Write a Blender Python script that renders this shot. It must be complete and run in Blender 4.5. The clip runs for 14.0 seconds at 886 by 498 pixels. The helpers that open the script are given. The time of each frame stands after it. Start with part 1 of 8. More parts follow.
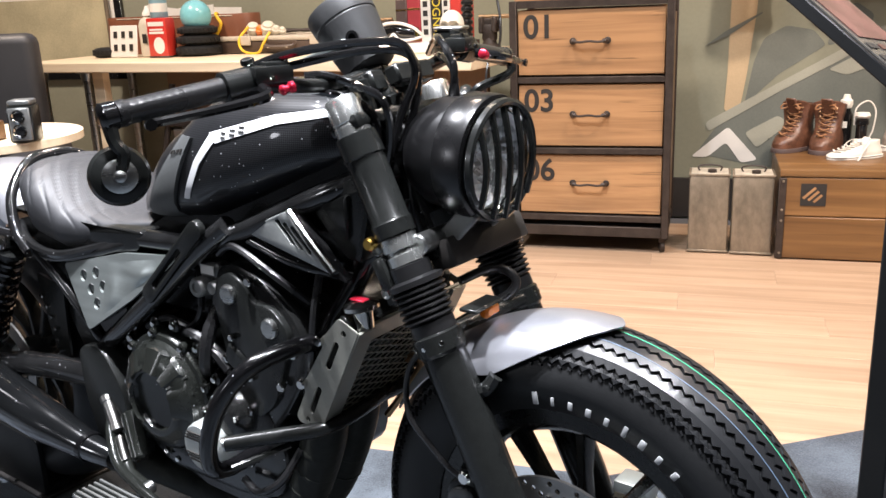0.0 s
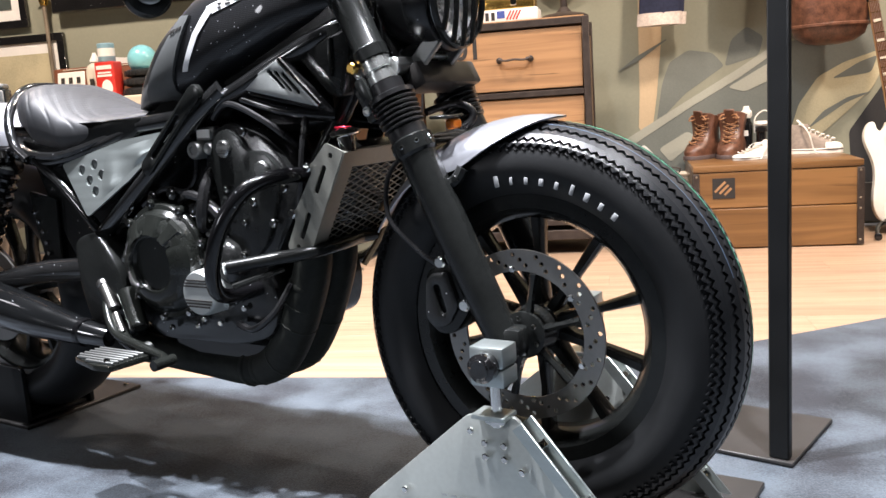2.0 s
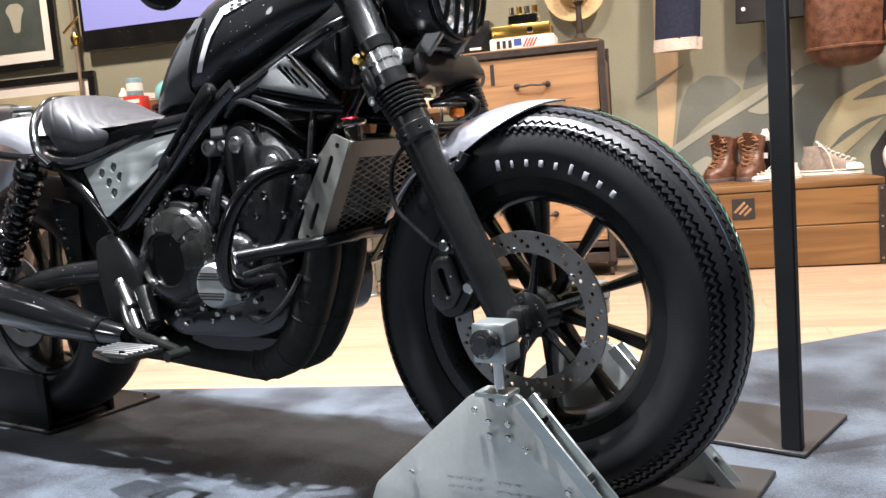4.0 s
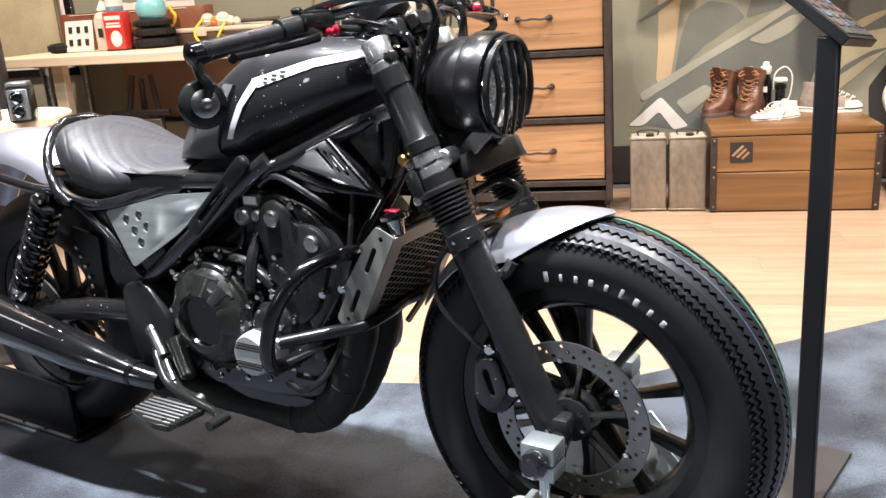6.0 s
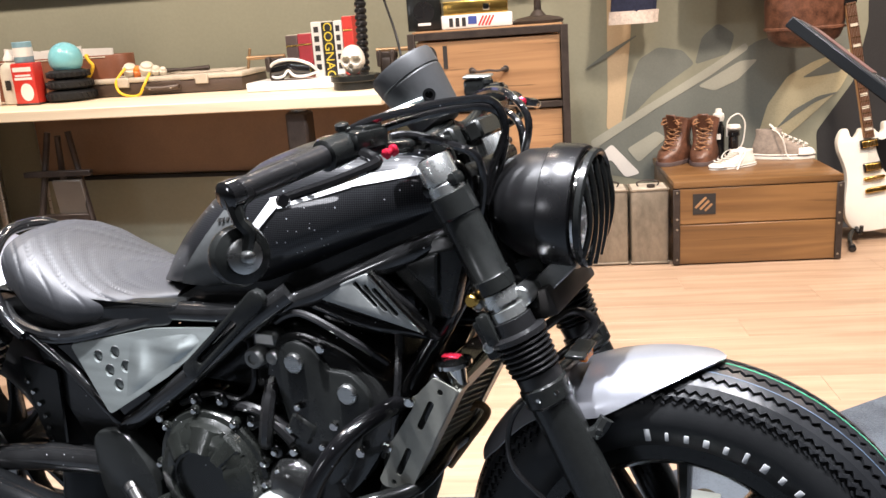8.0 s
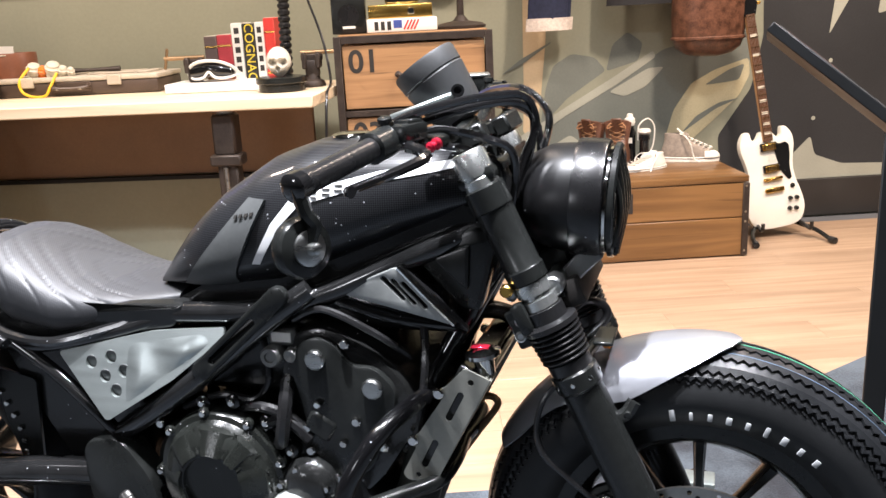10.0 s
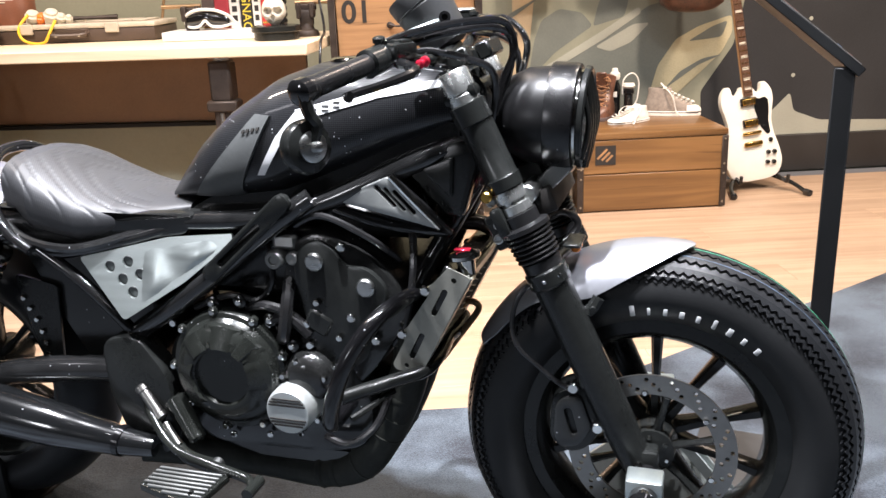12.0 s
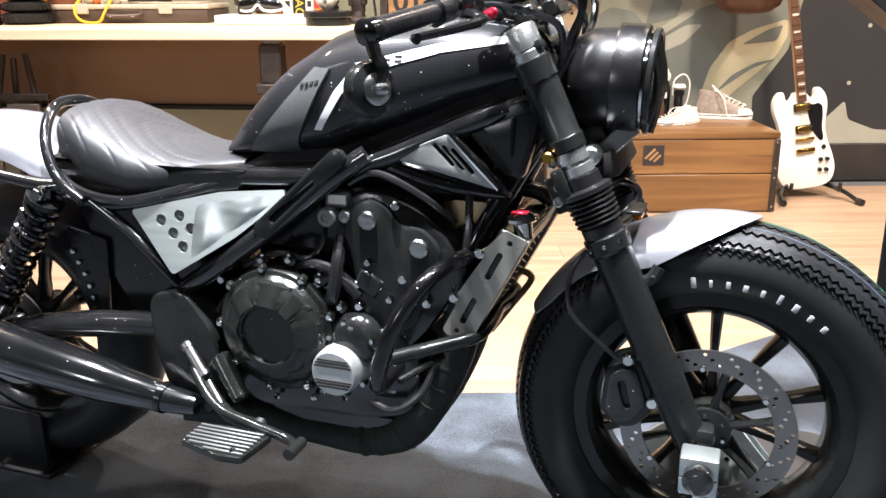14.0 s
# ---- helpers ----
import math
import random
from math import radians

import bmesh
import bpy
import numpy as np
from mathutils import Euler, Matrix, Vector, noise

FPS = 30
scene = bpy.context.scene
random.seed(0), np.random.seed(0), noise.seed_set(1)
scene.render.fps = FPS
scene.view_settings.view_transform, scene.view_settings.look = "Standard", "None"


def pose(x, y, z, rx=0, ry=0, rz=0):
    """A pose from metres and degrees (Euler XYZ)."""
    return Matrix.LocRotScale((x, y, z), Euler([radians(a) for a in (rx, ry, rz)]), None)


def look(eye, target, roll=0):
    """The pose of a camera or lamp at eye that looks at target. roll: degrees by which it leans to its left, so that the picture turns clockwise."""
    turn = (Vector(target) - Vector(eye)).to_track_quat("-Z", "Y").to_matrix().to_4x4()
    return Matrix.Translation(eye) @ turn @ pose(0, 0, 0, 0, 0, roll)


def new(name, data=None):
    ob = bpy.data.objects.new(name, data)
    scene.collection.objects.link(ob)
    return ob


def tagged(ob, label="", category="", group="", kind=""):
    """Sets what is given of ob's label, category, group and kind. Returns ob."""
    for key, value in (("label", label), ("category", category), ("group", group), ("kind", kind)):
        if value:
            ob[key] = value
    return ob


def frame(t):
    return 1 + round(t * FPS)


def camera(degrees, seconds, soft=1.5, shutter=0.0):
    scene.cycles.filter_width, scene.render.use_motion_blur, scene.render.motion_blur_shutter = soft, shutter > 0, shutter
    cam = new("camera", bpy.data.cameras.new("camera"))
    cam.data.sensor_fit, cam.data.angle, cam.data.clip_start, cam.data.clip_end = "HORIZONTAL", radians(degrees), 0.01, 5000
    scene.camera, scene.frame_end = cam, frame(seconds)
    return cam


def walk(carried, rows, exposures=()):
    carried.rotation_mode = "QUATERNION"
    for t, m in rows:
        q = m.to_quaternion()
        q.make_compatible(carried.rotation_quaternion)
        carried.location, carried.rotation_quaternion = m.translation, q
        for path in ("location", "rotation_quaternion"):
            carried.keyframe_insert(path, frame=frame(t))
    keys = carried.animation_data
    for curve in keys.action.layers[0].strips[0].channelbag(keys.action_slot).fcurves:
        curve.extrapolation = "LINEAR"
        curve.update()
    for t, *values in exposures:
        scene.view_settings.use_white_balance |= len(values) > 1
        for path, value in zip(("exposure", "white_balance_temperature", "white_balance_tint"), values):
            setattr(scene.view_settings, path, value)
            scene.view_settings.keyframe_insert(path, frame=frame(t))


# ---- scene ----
cam = camera(53.9, 14.0)
PATH = [
    (0, (0.028, 0.077, 1.2), (-0.543, 1.912, 0.647), -2.4),
    (0.5, (0.024, -0.016, 1.175), (-0.484, 1.838, 0.62), -2.5),
    (1, (-0.017, -0.121, 1.114), (-0.431, 1.757, 0.565), -2.2),
    (1.5, (-0.011, -0.196, 0.991), (-0.408, 1.707, 0.518), -2.7),
    (2, (0.027, -0.27, 0.799), (-0.391, 1.658, 0.47), -3.9),
    (2.5, (0.056, -0.303, 0.682), (-0.388, 1.634, 0.453), -4.5),
    (3, (0.073, -0.303, 0.681), (-0.402, 1.628, 0.47), -4.7),
    (5.5, (0.016, -0.304, 0.926), (-0.457, 1.600, 0.536), -5.0),
    (6, (-0.044, -0.248, 1.139), (-0.465, 1.624, 0.576), -4.0),
    (6.5, (-0.101, -0.195, 1.21), (-0.484, 1.679, 0.625), -3.9),
    (7, (-0.161, -0.12, 1.237), (-0.515, 1.765, 0.671), -4.0),
    (7.5, (-0.257, -0.05, 1.253), (-0.538, 1.855, 0.712), -3.7),
    (8, (-0.338, 0.014, 1.268), (-0.54, 1.933, 0.741), -4.1),
    (10.5, (-0.57, -0.044, 1.265), (-0.479, 1.883, 0.737), -2.7),
    (11, (-0.556, -0.117, 1.252), (-0.463, 1.806, 0.712), -2.7),
    (11.5, (-0.557, -0.174, 1.253), (-0.456, 1.736, 0.668), -2.5),
    (12, (-0.563, -0.19, 1.221), (-0.475, 1.714, 0.616), -2.2),
    (12.5, (-0.562, -0.19, 1.167), (-0.506, 1.714, 0.558), -2.0),
    (13, (-0.559, -0.193, 1.109), (-0.54, 1.717, 0.518), -1.6),
    (13.5, (-0.575, -0.178, 1.136), (-0.571, 1.721, 0.511), -1.2),
    (14, (-0.601, -0.179, 1.135), (-0.59, 1.734, 0.551), -0.4),
]
walk(cam, [(t, look(eye, target, roll)) for t, eye, target, roll in PATH],
     [(0, -0.2), (3, 0.12), (6.5, 0.04), (8, -0.08), (11, -0.03), (12.5, 0.1), (14, 0.26)])

# ---- world and lamps ----
world = bpy.data.worlds.new("hall")
scene.world = world
world.use_nodes = True
world.node_tree.nodes["Background"].inputs[0].default_value = (0.75, 0.85, 1.0, 1)
world.node_tree.nodes["Background"].inputs[1].default_value = 0.05


def lamp(name, at, to, watts, size, color, spread=150):
    d = bpy.data.lights.new(name, "AREA")
    d.shape, d.size, d.energy, d.color, d.spread = "DISK", size, watts, color, radians(spread)
    ob = new(name, d)
    ob.matrix_world = look(at, to)
    return ob


COOL, WARM, HALL = (0.92, 0.93, 1.0), (1.0, 0.81, 0.68), (0.97, 0.94, 1.0)
# flood of the stand beside it, and the key spots hung right over the machine
lamp("stand_flood", (-4.3, -2.0, 1.9), (-0.9, 1.5, 0.8), 18, 0.66, COOL)
# the last two are weak fill lamps added out in front of it
for lx, ly, kw in ((-2.3, 1.4, 80), (-0.85, 0.95, 135), (0.55, 0.65, 75), (-1.6, -0.3, 2.0), (0.2, -0.6, 2.0)):
    lamp("key_and_fill_spot", (lx, ly, 4.2), (lx * 0.8, 1.35, 0.3), kw, 0.12, COOL, 95)
# rows of small ceiling spots over the machine
for lx in (-2.3, -1.2, -0.1, 1.0):
    for ly in (-0.7, 0.8, 2.2):
        lamp("ceiling_spot", (lx, ly, 4.2), (lx * 0.7, ly * 0.6 + 0.6, 0), 3 if ly > 2 else 1.1, 0.10, COOL, 120)
# warm spots along the back partition
for lx, kw in ((-3.3, 94), (-1.0, 54), (1.15, 108), (2.9, 104)):
    lamp("wall_spot", (lx, 3.0, 3.6), (lx, 4.4, 0.8), kw, 0.3, WARM)
# general light of the hall round the stand
for at in ((0, -3.8, 4.7), (-6.2, 0.5, 4.7), (6.2, 0.5, 4.7)):
    lamp("hall_lamp", at, (at[0], at[1], 0), 9, 0.7, HALL, 150)

# ---- mesh helpers ----


def mesh_ob(name, bm, mat, smooth=True):
    me = bpy.data.meshes.new(name)
    bmesh.ops.recalc_face_normals(bm, faces=bm.faces)
    bm.to_mesh(me)
    bm.free()
    me.materials.append(mat)
    if smooth and len(me.polygons):
        me.polygons.foreach_set("use_smooth", [True] * len(me.polygons))
        me.set_sharp_from_angle(angle=radians(38))
    return new(name, me)


def part(name, bm, mat, parent, label="", smooth=True):
    ob = mesh_ob(name, bm, mat, smooth)
    ob.parent = parent
    if label:
        ob["label"] = label
    return ob


def thing(name, label, category, m=None, group="", kind=""):
    ob = new(name)
    ob.empty_display_size = 0.05
    if m is not None:
        ob.matrix_basis = m
    return tagged(ob, label, category, group, kind)


def solid(name, bm, mat, label, category, m=None, group="", kind="", smooth=True):
    ob = mesh_ob(name, bm, mat, smooth)
    if m is not None:
        ob.matrix_basis = m
    return tagged(ob, label, category, group, kind)


def B():
    return bmesh.new()


def frame_of(d, up=(0, 0, 1)):
    d = Vector(d).normalized()
    u = Vector(up)
    if abs(d.dot(u)) > 0.97:
        u = Vector((1, 0, 0)) if abs(d.x) < 0.9 else Vector((0, 1, 0))
    a = d.cross(u).normalized()
    b = a.cross(d).normalized()
    return a, b, d


def lathe(bm, prof, at=(0, 0, 0), axis=(0, 0, 1), n=32, cap=True):
    """prof: (distance along the axis, radius)."""
    a, b, d = frame_of(axis)
    at = Vector(at)
    rings = []
    for h, r in prof:
        rings.append([bm.verts.new(at + d * h + (a * math.cos(6.28318531 * i / n) + b * math.sin(6.28318531 * i / n)) * max(r, 1e-4)) for i in range(n)])
    for p, q in zip(rings, rings[1:]):
        for i in range(n):
            bm.faces.new((p[i], p[(i + 1) % n], q[(i + 1) % n], q[i]))
    if cap:
        bm.faces.new(rings[0])
        bm.faces.new(rings[-1])
    return bm


def rod(bm, p, q, r, n=12, r2=None, lip=0.0):
    p, q = Vector(p), Vector(q)
    L = (q - p).length
    r2 = r if r2 is None else r2
    prof = [(0, r), (L, r2)] if not lip else [(0, r - lip), (lip, r), (L - lip, r2), (L, r2 - lip)]
    return lathe(bm, prof, p, q - p, n)


def curve_pts(pts, k=6, closed=False):
    P = [Vector(p) for p in pts]
    n = len(P)
    out = []
    for i in range(n if closed else n - 1):
        p0 = P[i - 1] if (i or closed) else P[0]
        p1, p2 = P[i], P[(i + 1) % n]
        p3 = P[(i + 2) % n] if (closed or i + 2 < n) else P[-1]
        for s in range(k):
            t = s / k
            out.append(0.5 * (2 * p1 + (p2 - p0) * t + (2 * p0 - 5 * p1 + 4 * p2 - p3) * t * t + (3 * p1 - p0 - 3 * p2 + p3) * t ** 3))
    if not closed:
        out.append(P[-1])
    return out


def tube(bm, pts, r, n=10, k=6, closed=False, radii=None):
    C = curve_pts(pts, k, closed)
    m = len(C)
    rings, a = [], None
    for i, p in enumerate(C):
        d = (C[(i + 1) % m] - C[i - 1]) if (closed or 0 < i < m - 1) else (C[1] - C[0] if i == 0 else C[-1] - C[-2])
        d.normalize()
        if a is None:
            a = frame_of(d)[0]
        a = (a - d * a.dot(d)).normalized()
        b = d.cross(a)
        rr = r if radii is None else float(np.interp(i / (m - 1), [j / (len(radii) - 1) for j in range(len(radii))], radii))
        rings.append([bm.verts.new(p + (a * math.cos(6.28318531 * j / n) + b * math.sin(6.28318531 * j / n)) * rr) for j in range(n)])
    for i in range(m if closed else m - 1):
        p, q = rings[i], rings[(i + 1) % m]
        for j in range(n):
            bm.faces.new((p[j], p[(j + 1) % n], q[(j + 1) % n], q[j]))
    if not closed:
        bm.faces.new(rings[0])
        bm.faces.new(rings[-1])
    return bm


def box(bm, at, size, bevel=0.0, rot=None, seg=1):
    m = Matrix.Translation(at) @ (rot.to_4x4() if rot is not None else Matrix.Identity(4)) @ Matrix.Diagonal((*size, 1))
    g = bmesh.ops.create_cube(bm, size=1, matrix=m)
    if bevel:
        es = list({e for v in g["verts"] for e in v.link_edges})
        bmesh.ops.bevel(bm, geom=es, offset=bevel, segments=seg, affect="EDGES", profile=0.5)
    return bm


def rounded(poly, r, seg=4):
    """A polygon with its corners rounded by r."""
    n, out = len(poly), []
    for i in range(n):
        p, a, c = Vector(poly[i]), Vector(poly[i - 1]), Vector(poly[(i + 1) % n])
        u, v = (a - p), (c - p)
        d = min(r, 0.45 * u.length, 0.45 * v.length)
        s, e = p + u.normalized() * d, p + v.normalized() * d
        for k in range(seg + 1):
            t = k / seg
            out.append(tuple((1 - t) ** 2 * s + 2 * t * (1 - t) * p + t * t * e))
    return out


def disc2(c, r, n=14):
    return [(c[0] + r * math.cos(6.28318531 * i / n), c[1] + r * math.sin(6.28318531 * i / n)) for i in range(n)]


def slot2(p, q, w, n=5):
    p, q = Vector(p), Vector(q)
    d = (q - p).normalized()
    s = math.atan2(d.y, d.x)
    out = []
    for c, s0 in ((q, s - math.pi / 2), (p, s + math.pi / 2)):
        out += [(c.x + w * math.cos(s0 + math.pi * i / n), c.y + w * math.sin(s0 + math.pi * i / n)) for i in range(n + 1)]
    return out


def slab(bm, outer, m, thick, holes=(), bevel=0.0):
    """A plate: its outline in the plane of m's x and y axes, holes cut through, as thick as told along m's z axis."""
    t = B()
    edges = []
    for loop in (outer, *holes):
        vs = [t.verts.new((x, y, 0)) for x, y in loop]
        edges += [t.edges.new((vs[i - 1], vs[i])) for i in range(len(vs))]
    if holes:
        bmesh.ops.triangle_fill(t, edges=edges, use_beauty=True, use_dissolve=False)
    else:
        t.faces.new(vs)
    g = bmesh.ops.extrude_face_region(t, geom=list(t.faces))
    top = [v for v in g["geom"] if isinstance(v, bmesh.types.BMVert)]
    bmesh.ops.translate(t, verts=top, vec=(0, 0, thick))
    if bevel:
        tv = set(top)
        t.normal_update()
        es = [e for e in t.edges if e.verts[0] in tv and e.verts[1] in tv and len(e.link_faces) == 2 and e.calc_face_angle(0) > 0.8]
        bmesh.ops.bevel(t, geom=es, offset=bevel, segments=2, affect="EDGES", profile=0.5)
    bmesh.ops.transform(t, matrix=m, verts=t.verts)
    me = bpy.data.meshes.new("tmp")
    t.to_mesh(me)
    t.free()
    bm.from_mesh(me)
    bpy.data.meshes.remove(me)
    return bm


def side(y):
    """The plane of the machine's side at y: outline in (x, z), thickness grows towards -y."""
    return Matrix(((1, 0, 0, 0), (0, 0, -1, y), (0, 1, 0, 0), (0, 0, 0, 1)))


def bolt(bm, at, axis, r, h=None, n=6):
    h = h or r * 0.8
    return lathe(bm, [(0, r), (h * 0.75, r), (h, r * 0.75)], at, axis, n)


def loft(bm, xs, secf, n=36, p=2.5, up=0.38, groove=None):
    rings = []
    for x in xs:
        t, b, w = secf(x)
        zc = b + up * (t - b)
        row = []
        for j in range(n):
            a = 6.28318531 * j / n
            c, s = math.cos(a), math.sin(a)
            y = w * math.copysign(abs(c) ** (2 / p), c)
            hz = (t - zc) if s > 0 else (zc - b)
            z = zc + hz * math.copysign(abs(s) ** (2 / p), s)
            v = Vector((x, y, z))
            if groove:
                v = groove(v, a, t, b, w)
            row.append(bm.verts.new(v))
        rings.append(row)
    for q, r in zip(rings, rings[1:]):
        for j in range(n):
            bm.faces.new((q[j], q[(j + 1) % n], r[(j + 1) % n], r[j]))
    bm.faces.new(rings[0])
    bm.faces.new(rings[-1])
    return bm


def pair(name, bm, mat, parent, label=""):
    """A part and its mirror image on the other side."""
    me = bm.copy()
    for v in me.verts:
        v.co.y = -v.co.y
    part(name, bm, mat, parent, label)
    return part(name, me, mat, parent, label)


# ---- materials ----
def material(name, color, rough=0.5, metal=0.0, coat=0.0, span=(0.45, 1.0), vary=0.12, scale=8.0, bump=0.0, fine=120.0, rvary=0.08, spec=0.5, tint=None, island=0.0, stretch=(1, 1, 1), glints=0.0):
    m = bpy.data.materials.new(name)
    m.use_nodes = True
    nt = m.node_tree
    p = nt.nodes["Principled BSDF"]
    N, L = nt.nodes.new, nt.links.new
    p.inputs["Metallic"].default_value = metal
    p.inputs["Coat Weight"].default_value = coat
    p.inputs["Coat Roughness"].default_value = 0.06
    p.inputs["Specular IOR Level"].default_value = spec
    tc, mp = N("ShaderNodeTexCoord"), N("ShaderNodeMapping")
    mp.inputs["Scale"].default_value = stretch
    L(tc.outputs["Object"], mp.inputs["Vector"])
    big, small, mixn = N("ShaderNodeTexNoise"), N("ShaderNodeTexNoise"), N("ShaderNodeMath")
    big.inputs["Scale"].default_value, big.inputs["Detail"].default_value = scale, 5
    small.inputs["Scale"].default_value, small.inputs["Detail"].default_value = fine, 3
    for q in (big, small):
        L(mp.outputs["Vector"], q.inputs["Vector"])
    mixn.operation = "ADD"
    half = N("ShaderNodeMath")
    half.operation, half.inputs[1].default_value = "MULTIPLY", 0.45
    L(small.outputs["Fac"], half.inputs[0])
    L(big.outputs["Fac"], mixn.inputs[0])
    L(half.outputs[0], mixn.inputs[1])
    ramp = N("ShaderNodeValToRGB")
    lo = [c * (1 - vary) for c in color]
    hi = [min(1, c * (1 + vary)) for c in (tint or color)]
    ramp.color_ramp.elements[0].position, ramp.color_ramp.elements[1].position = span
    ramp.color_ramp.elements[0].color, ramp.color_ramp.elements[1].color = (*lo, 1), (*hi, 1)
    L(mixn.outputs[0], ramp.inputs["Fac"])
    out = ramp.outputs["Color"]
    if island:
        oi, hsv, mr = N("ShaderNodeObjectInfo"), N("ShaderNodeHueSaturation"), N("ShaderNodeMapRange")
        mr.inputs["To Min"].default_value, mr.inputs["To Max"].default_value = 1 - island, 1 + island
        L(oi.outputs["Random"], mr.inputs["Value"])
        L(mr.outputs[0], hsv.inputs["Value"])
        L(out, hsv.inputs["Color"])
        out = hsv.outputs["Color"]
    if glints:
        # pale specks painted into the colour as lamp glints, thicker in some places
        vo, near, some, many, mul, mul2, mx = N("ShaderNodeTexVoronoi"), N("ShaderNodeMath"), N("ShaderNodeMath"), N("ShaderNodeMath"), N("ShaderNodeMath"), N("ShaderNodeMath"), N("ShaderNodeMix")
        vo.inputs["Scale"].default_value = 130
        L(tc.outputs["Object"], vo.inputs["Vector"])
        sep = N("ShaderNodeSeparateColor")
        L(vo.outputs["Color"], sep.inputs[0])
        near.operation, near.inputs[1].default_value = "LESS_THAN", 0.17
        some.operation, some.inputs[1].default_value = "LESS_THAN", glints
        many.operation, many.inputs[1].default_value = "GREATER_THAN", 0.5
        mul.operation = mul2.operation = "MULTIPLY"
        L(vo.outputs["Distance"], near.inputs[0])
        L(sep.outputs[0], some.inputs[0])
        L(big.outputs["Fac"], many.inputs[0])
        L(near.outputs[0], mul.inputs[0])
        L(some.outputs[0], mul.inputs[1])
        L(mul.outputs[0], mul2.inputs[0])
        L(many.outputs[0], mul2.inputs[1])
        mx.data_type = "RGBA"
        mx.inputs["B"].default_value = (0.40, 0.41, 0.43, 1)
        L(mul2.outputs[0], mx.inputs["Factor"])
        L(out, mx.inputs["A"])
        out = mx.outputs["Result"]
    L(out, p.inputs["Base Color"])
    rr = N("ShaderNodeMapRange")
    rr.inputs["To Min"].default_value, rr.inputs["To Max"].default_value = max(0.02, rough - rvary), min(1, rough + rvary)
    L(big.outputs["Fac"], rr.inputs["Value"])
    L(rr.outputs[0], p.inputs["Roughness"])
    if bump:
        bn = N("ShaderNodeBump")
        bn.inputs["Strength"].default_value, bn.inputs["Distance"].default_value = 0.6, bump
        L(small.outputs["Fac"], bn.inputs["Height"])
        L(bn.outputs[0], p.inputs["Normal"])
    return m


def wood(name, dark, light, rough=0.45, along="x", scale=3.0, island=0.12, cracks=0.0):
    m = material(name, light, rough, vary=0.1, scale=5, island=island)
    nt = m.node_tree
    N, L = nt.nodes.new, nt.links.new
    p = nt.nodes["Principled BSDF"]
    tc, mp, w, r = N("ShaderNodeTexCoord"), N("ShaderNodeMapping"), N("ShaderNodeTexNoise"), N("ShaderNodeValToRGB")
    st = {"x": (0.8, 14, 14), "y": (14, 0.8, 14), "z": (14, 14, 0.8)}[along]
    mp.inputs["Scale"].default_value = [q * scale / 3 for q in st]
    oi, vm = N("ShaderNodeObjectInfo"), N("ShaderNodeVectorMath")
    vm.operation = "ADD"
    sc = N("ShaderNodeMath")
    sc.operation, sc.inputs[1].default_value = "MULTIPLY", 37.0
    L(oi.outputs["Random"], sc.inputs[0])
    L(tc.outputs["Object"], vm.inputs[0])
    L(sc.outputs[0], vm.inputs[1])
    L(vm.outputs[0], mp.inputs["Vector"])
    w.inputs["Scale"].default_value, w.inputs["Detail"].default_value, w.inputs["Distortion"].default_value = 2.2, 8, 0.6
    L(mp.outputs["Vector"], w.inputs["Vector"])
    r.color_ramp.elements[0].position, r.color_ramp.elements[1].position = 0.32, 0.62
    r.color_ramp.elements[0].color, r.color_ramp.elements[1].color = (*dark, 1), (*light, 1)
    L(w.outputs["Fac"], r.inputs["Fac"])
    hsv, mr = N("ShaderNodeHueSaturation"), N("ShaderNodeMapRange")
    mr.inputs["To Min"].default_value, mr.inputs["To Max"].default_value = 1 - island, 1 + island
    L(oi.outputs["Random"], mr.inputs["Value"])
    L(mr.outputs[0], hsv.inputs["Value"])
    L(r.outputs["Color"], hsv.inputs["Color"])
    out = hsv.outputs["Color"]
    if cracks:
        # dark open pores and drying cracks along the grain
        mp2, ck, cr, mx = N("ShaderNodeMapping"), N("ShaderNodeTexNoise"), N("ShaderNodeValToRGB"), N("ShaderNodeMix")
        mp2.inputs["Scale"].default_value = [q * (0.9 if q < 2 else 1.7) for q in st]
        L(vm.outputs[0], mp2.inputs["Vector"])
        ck.inputs["Scale"].default_value, ck.inputs["Detail"].default_value, ck.inputs["Distortion"].default_value = 2.0, 4, 0.9
        L(mp2.outputs["Vector"], ck.inputs["Vector"])
        cr.color_ramp.elements[0].position, cr.color_ramp.elements[1].position = 0.60, 0.70
        cr.color_ramp.elements[0].color, cr.color_ramp.elements[1].color = (0, 0, 0, 1), (cracks, cracks, cracks, 1)
        L(ck.outputs["Fac"], cr.inputs["Fac"])
        mx.data_type = "RGBA"
        mx.inputs["B"].default_value = (*[q * 0.35 for q in dark], 1)
        L(cr.outputs["Color"], mx.inputs["Factor"])
        L(out, mx.inputs["A"])
        out = mx.outputs["Result"]
    L(out, p.inputs["Base Color"])
    bn = N("ShaderNodeBump")
    bn.inputs["Strength"].default_value, bn.inputs["Distance"].default_value = 0.35, 0.001
    L(w.outputs["Fac"], bn.inputs["Height"])
    L(bn.outputs[0], p.inputs["Normal"])
    return m


def glow(name, color, strength):
    m = bpy.data.materials.new(name)
    m.use_nodes = True
    p = m.node_tree.nodes["Principled BSDF"]
    p.inputs["Base Color"].default_value = (*color, 1)
    p.inputs["Emission Color"].default_value = (*color, 1)
    p.inputs["Emission Strength"].default_value = strength
    return m


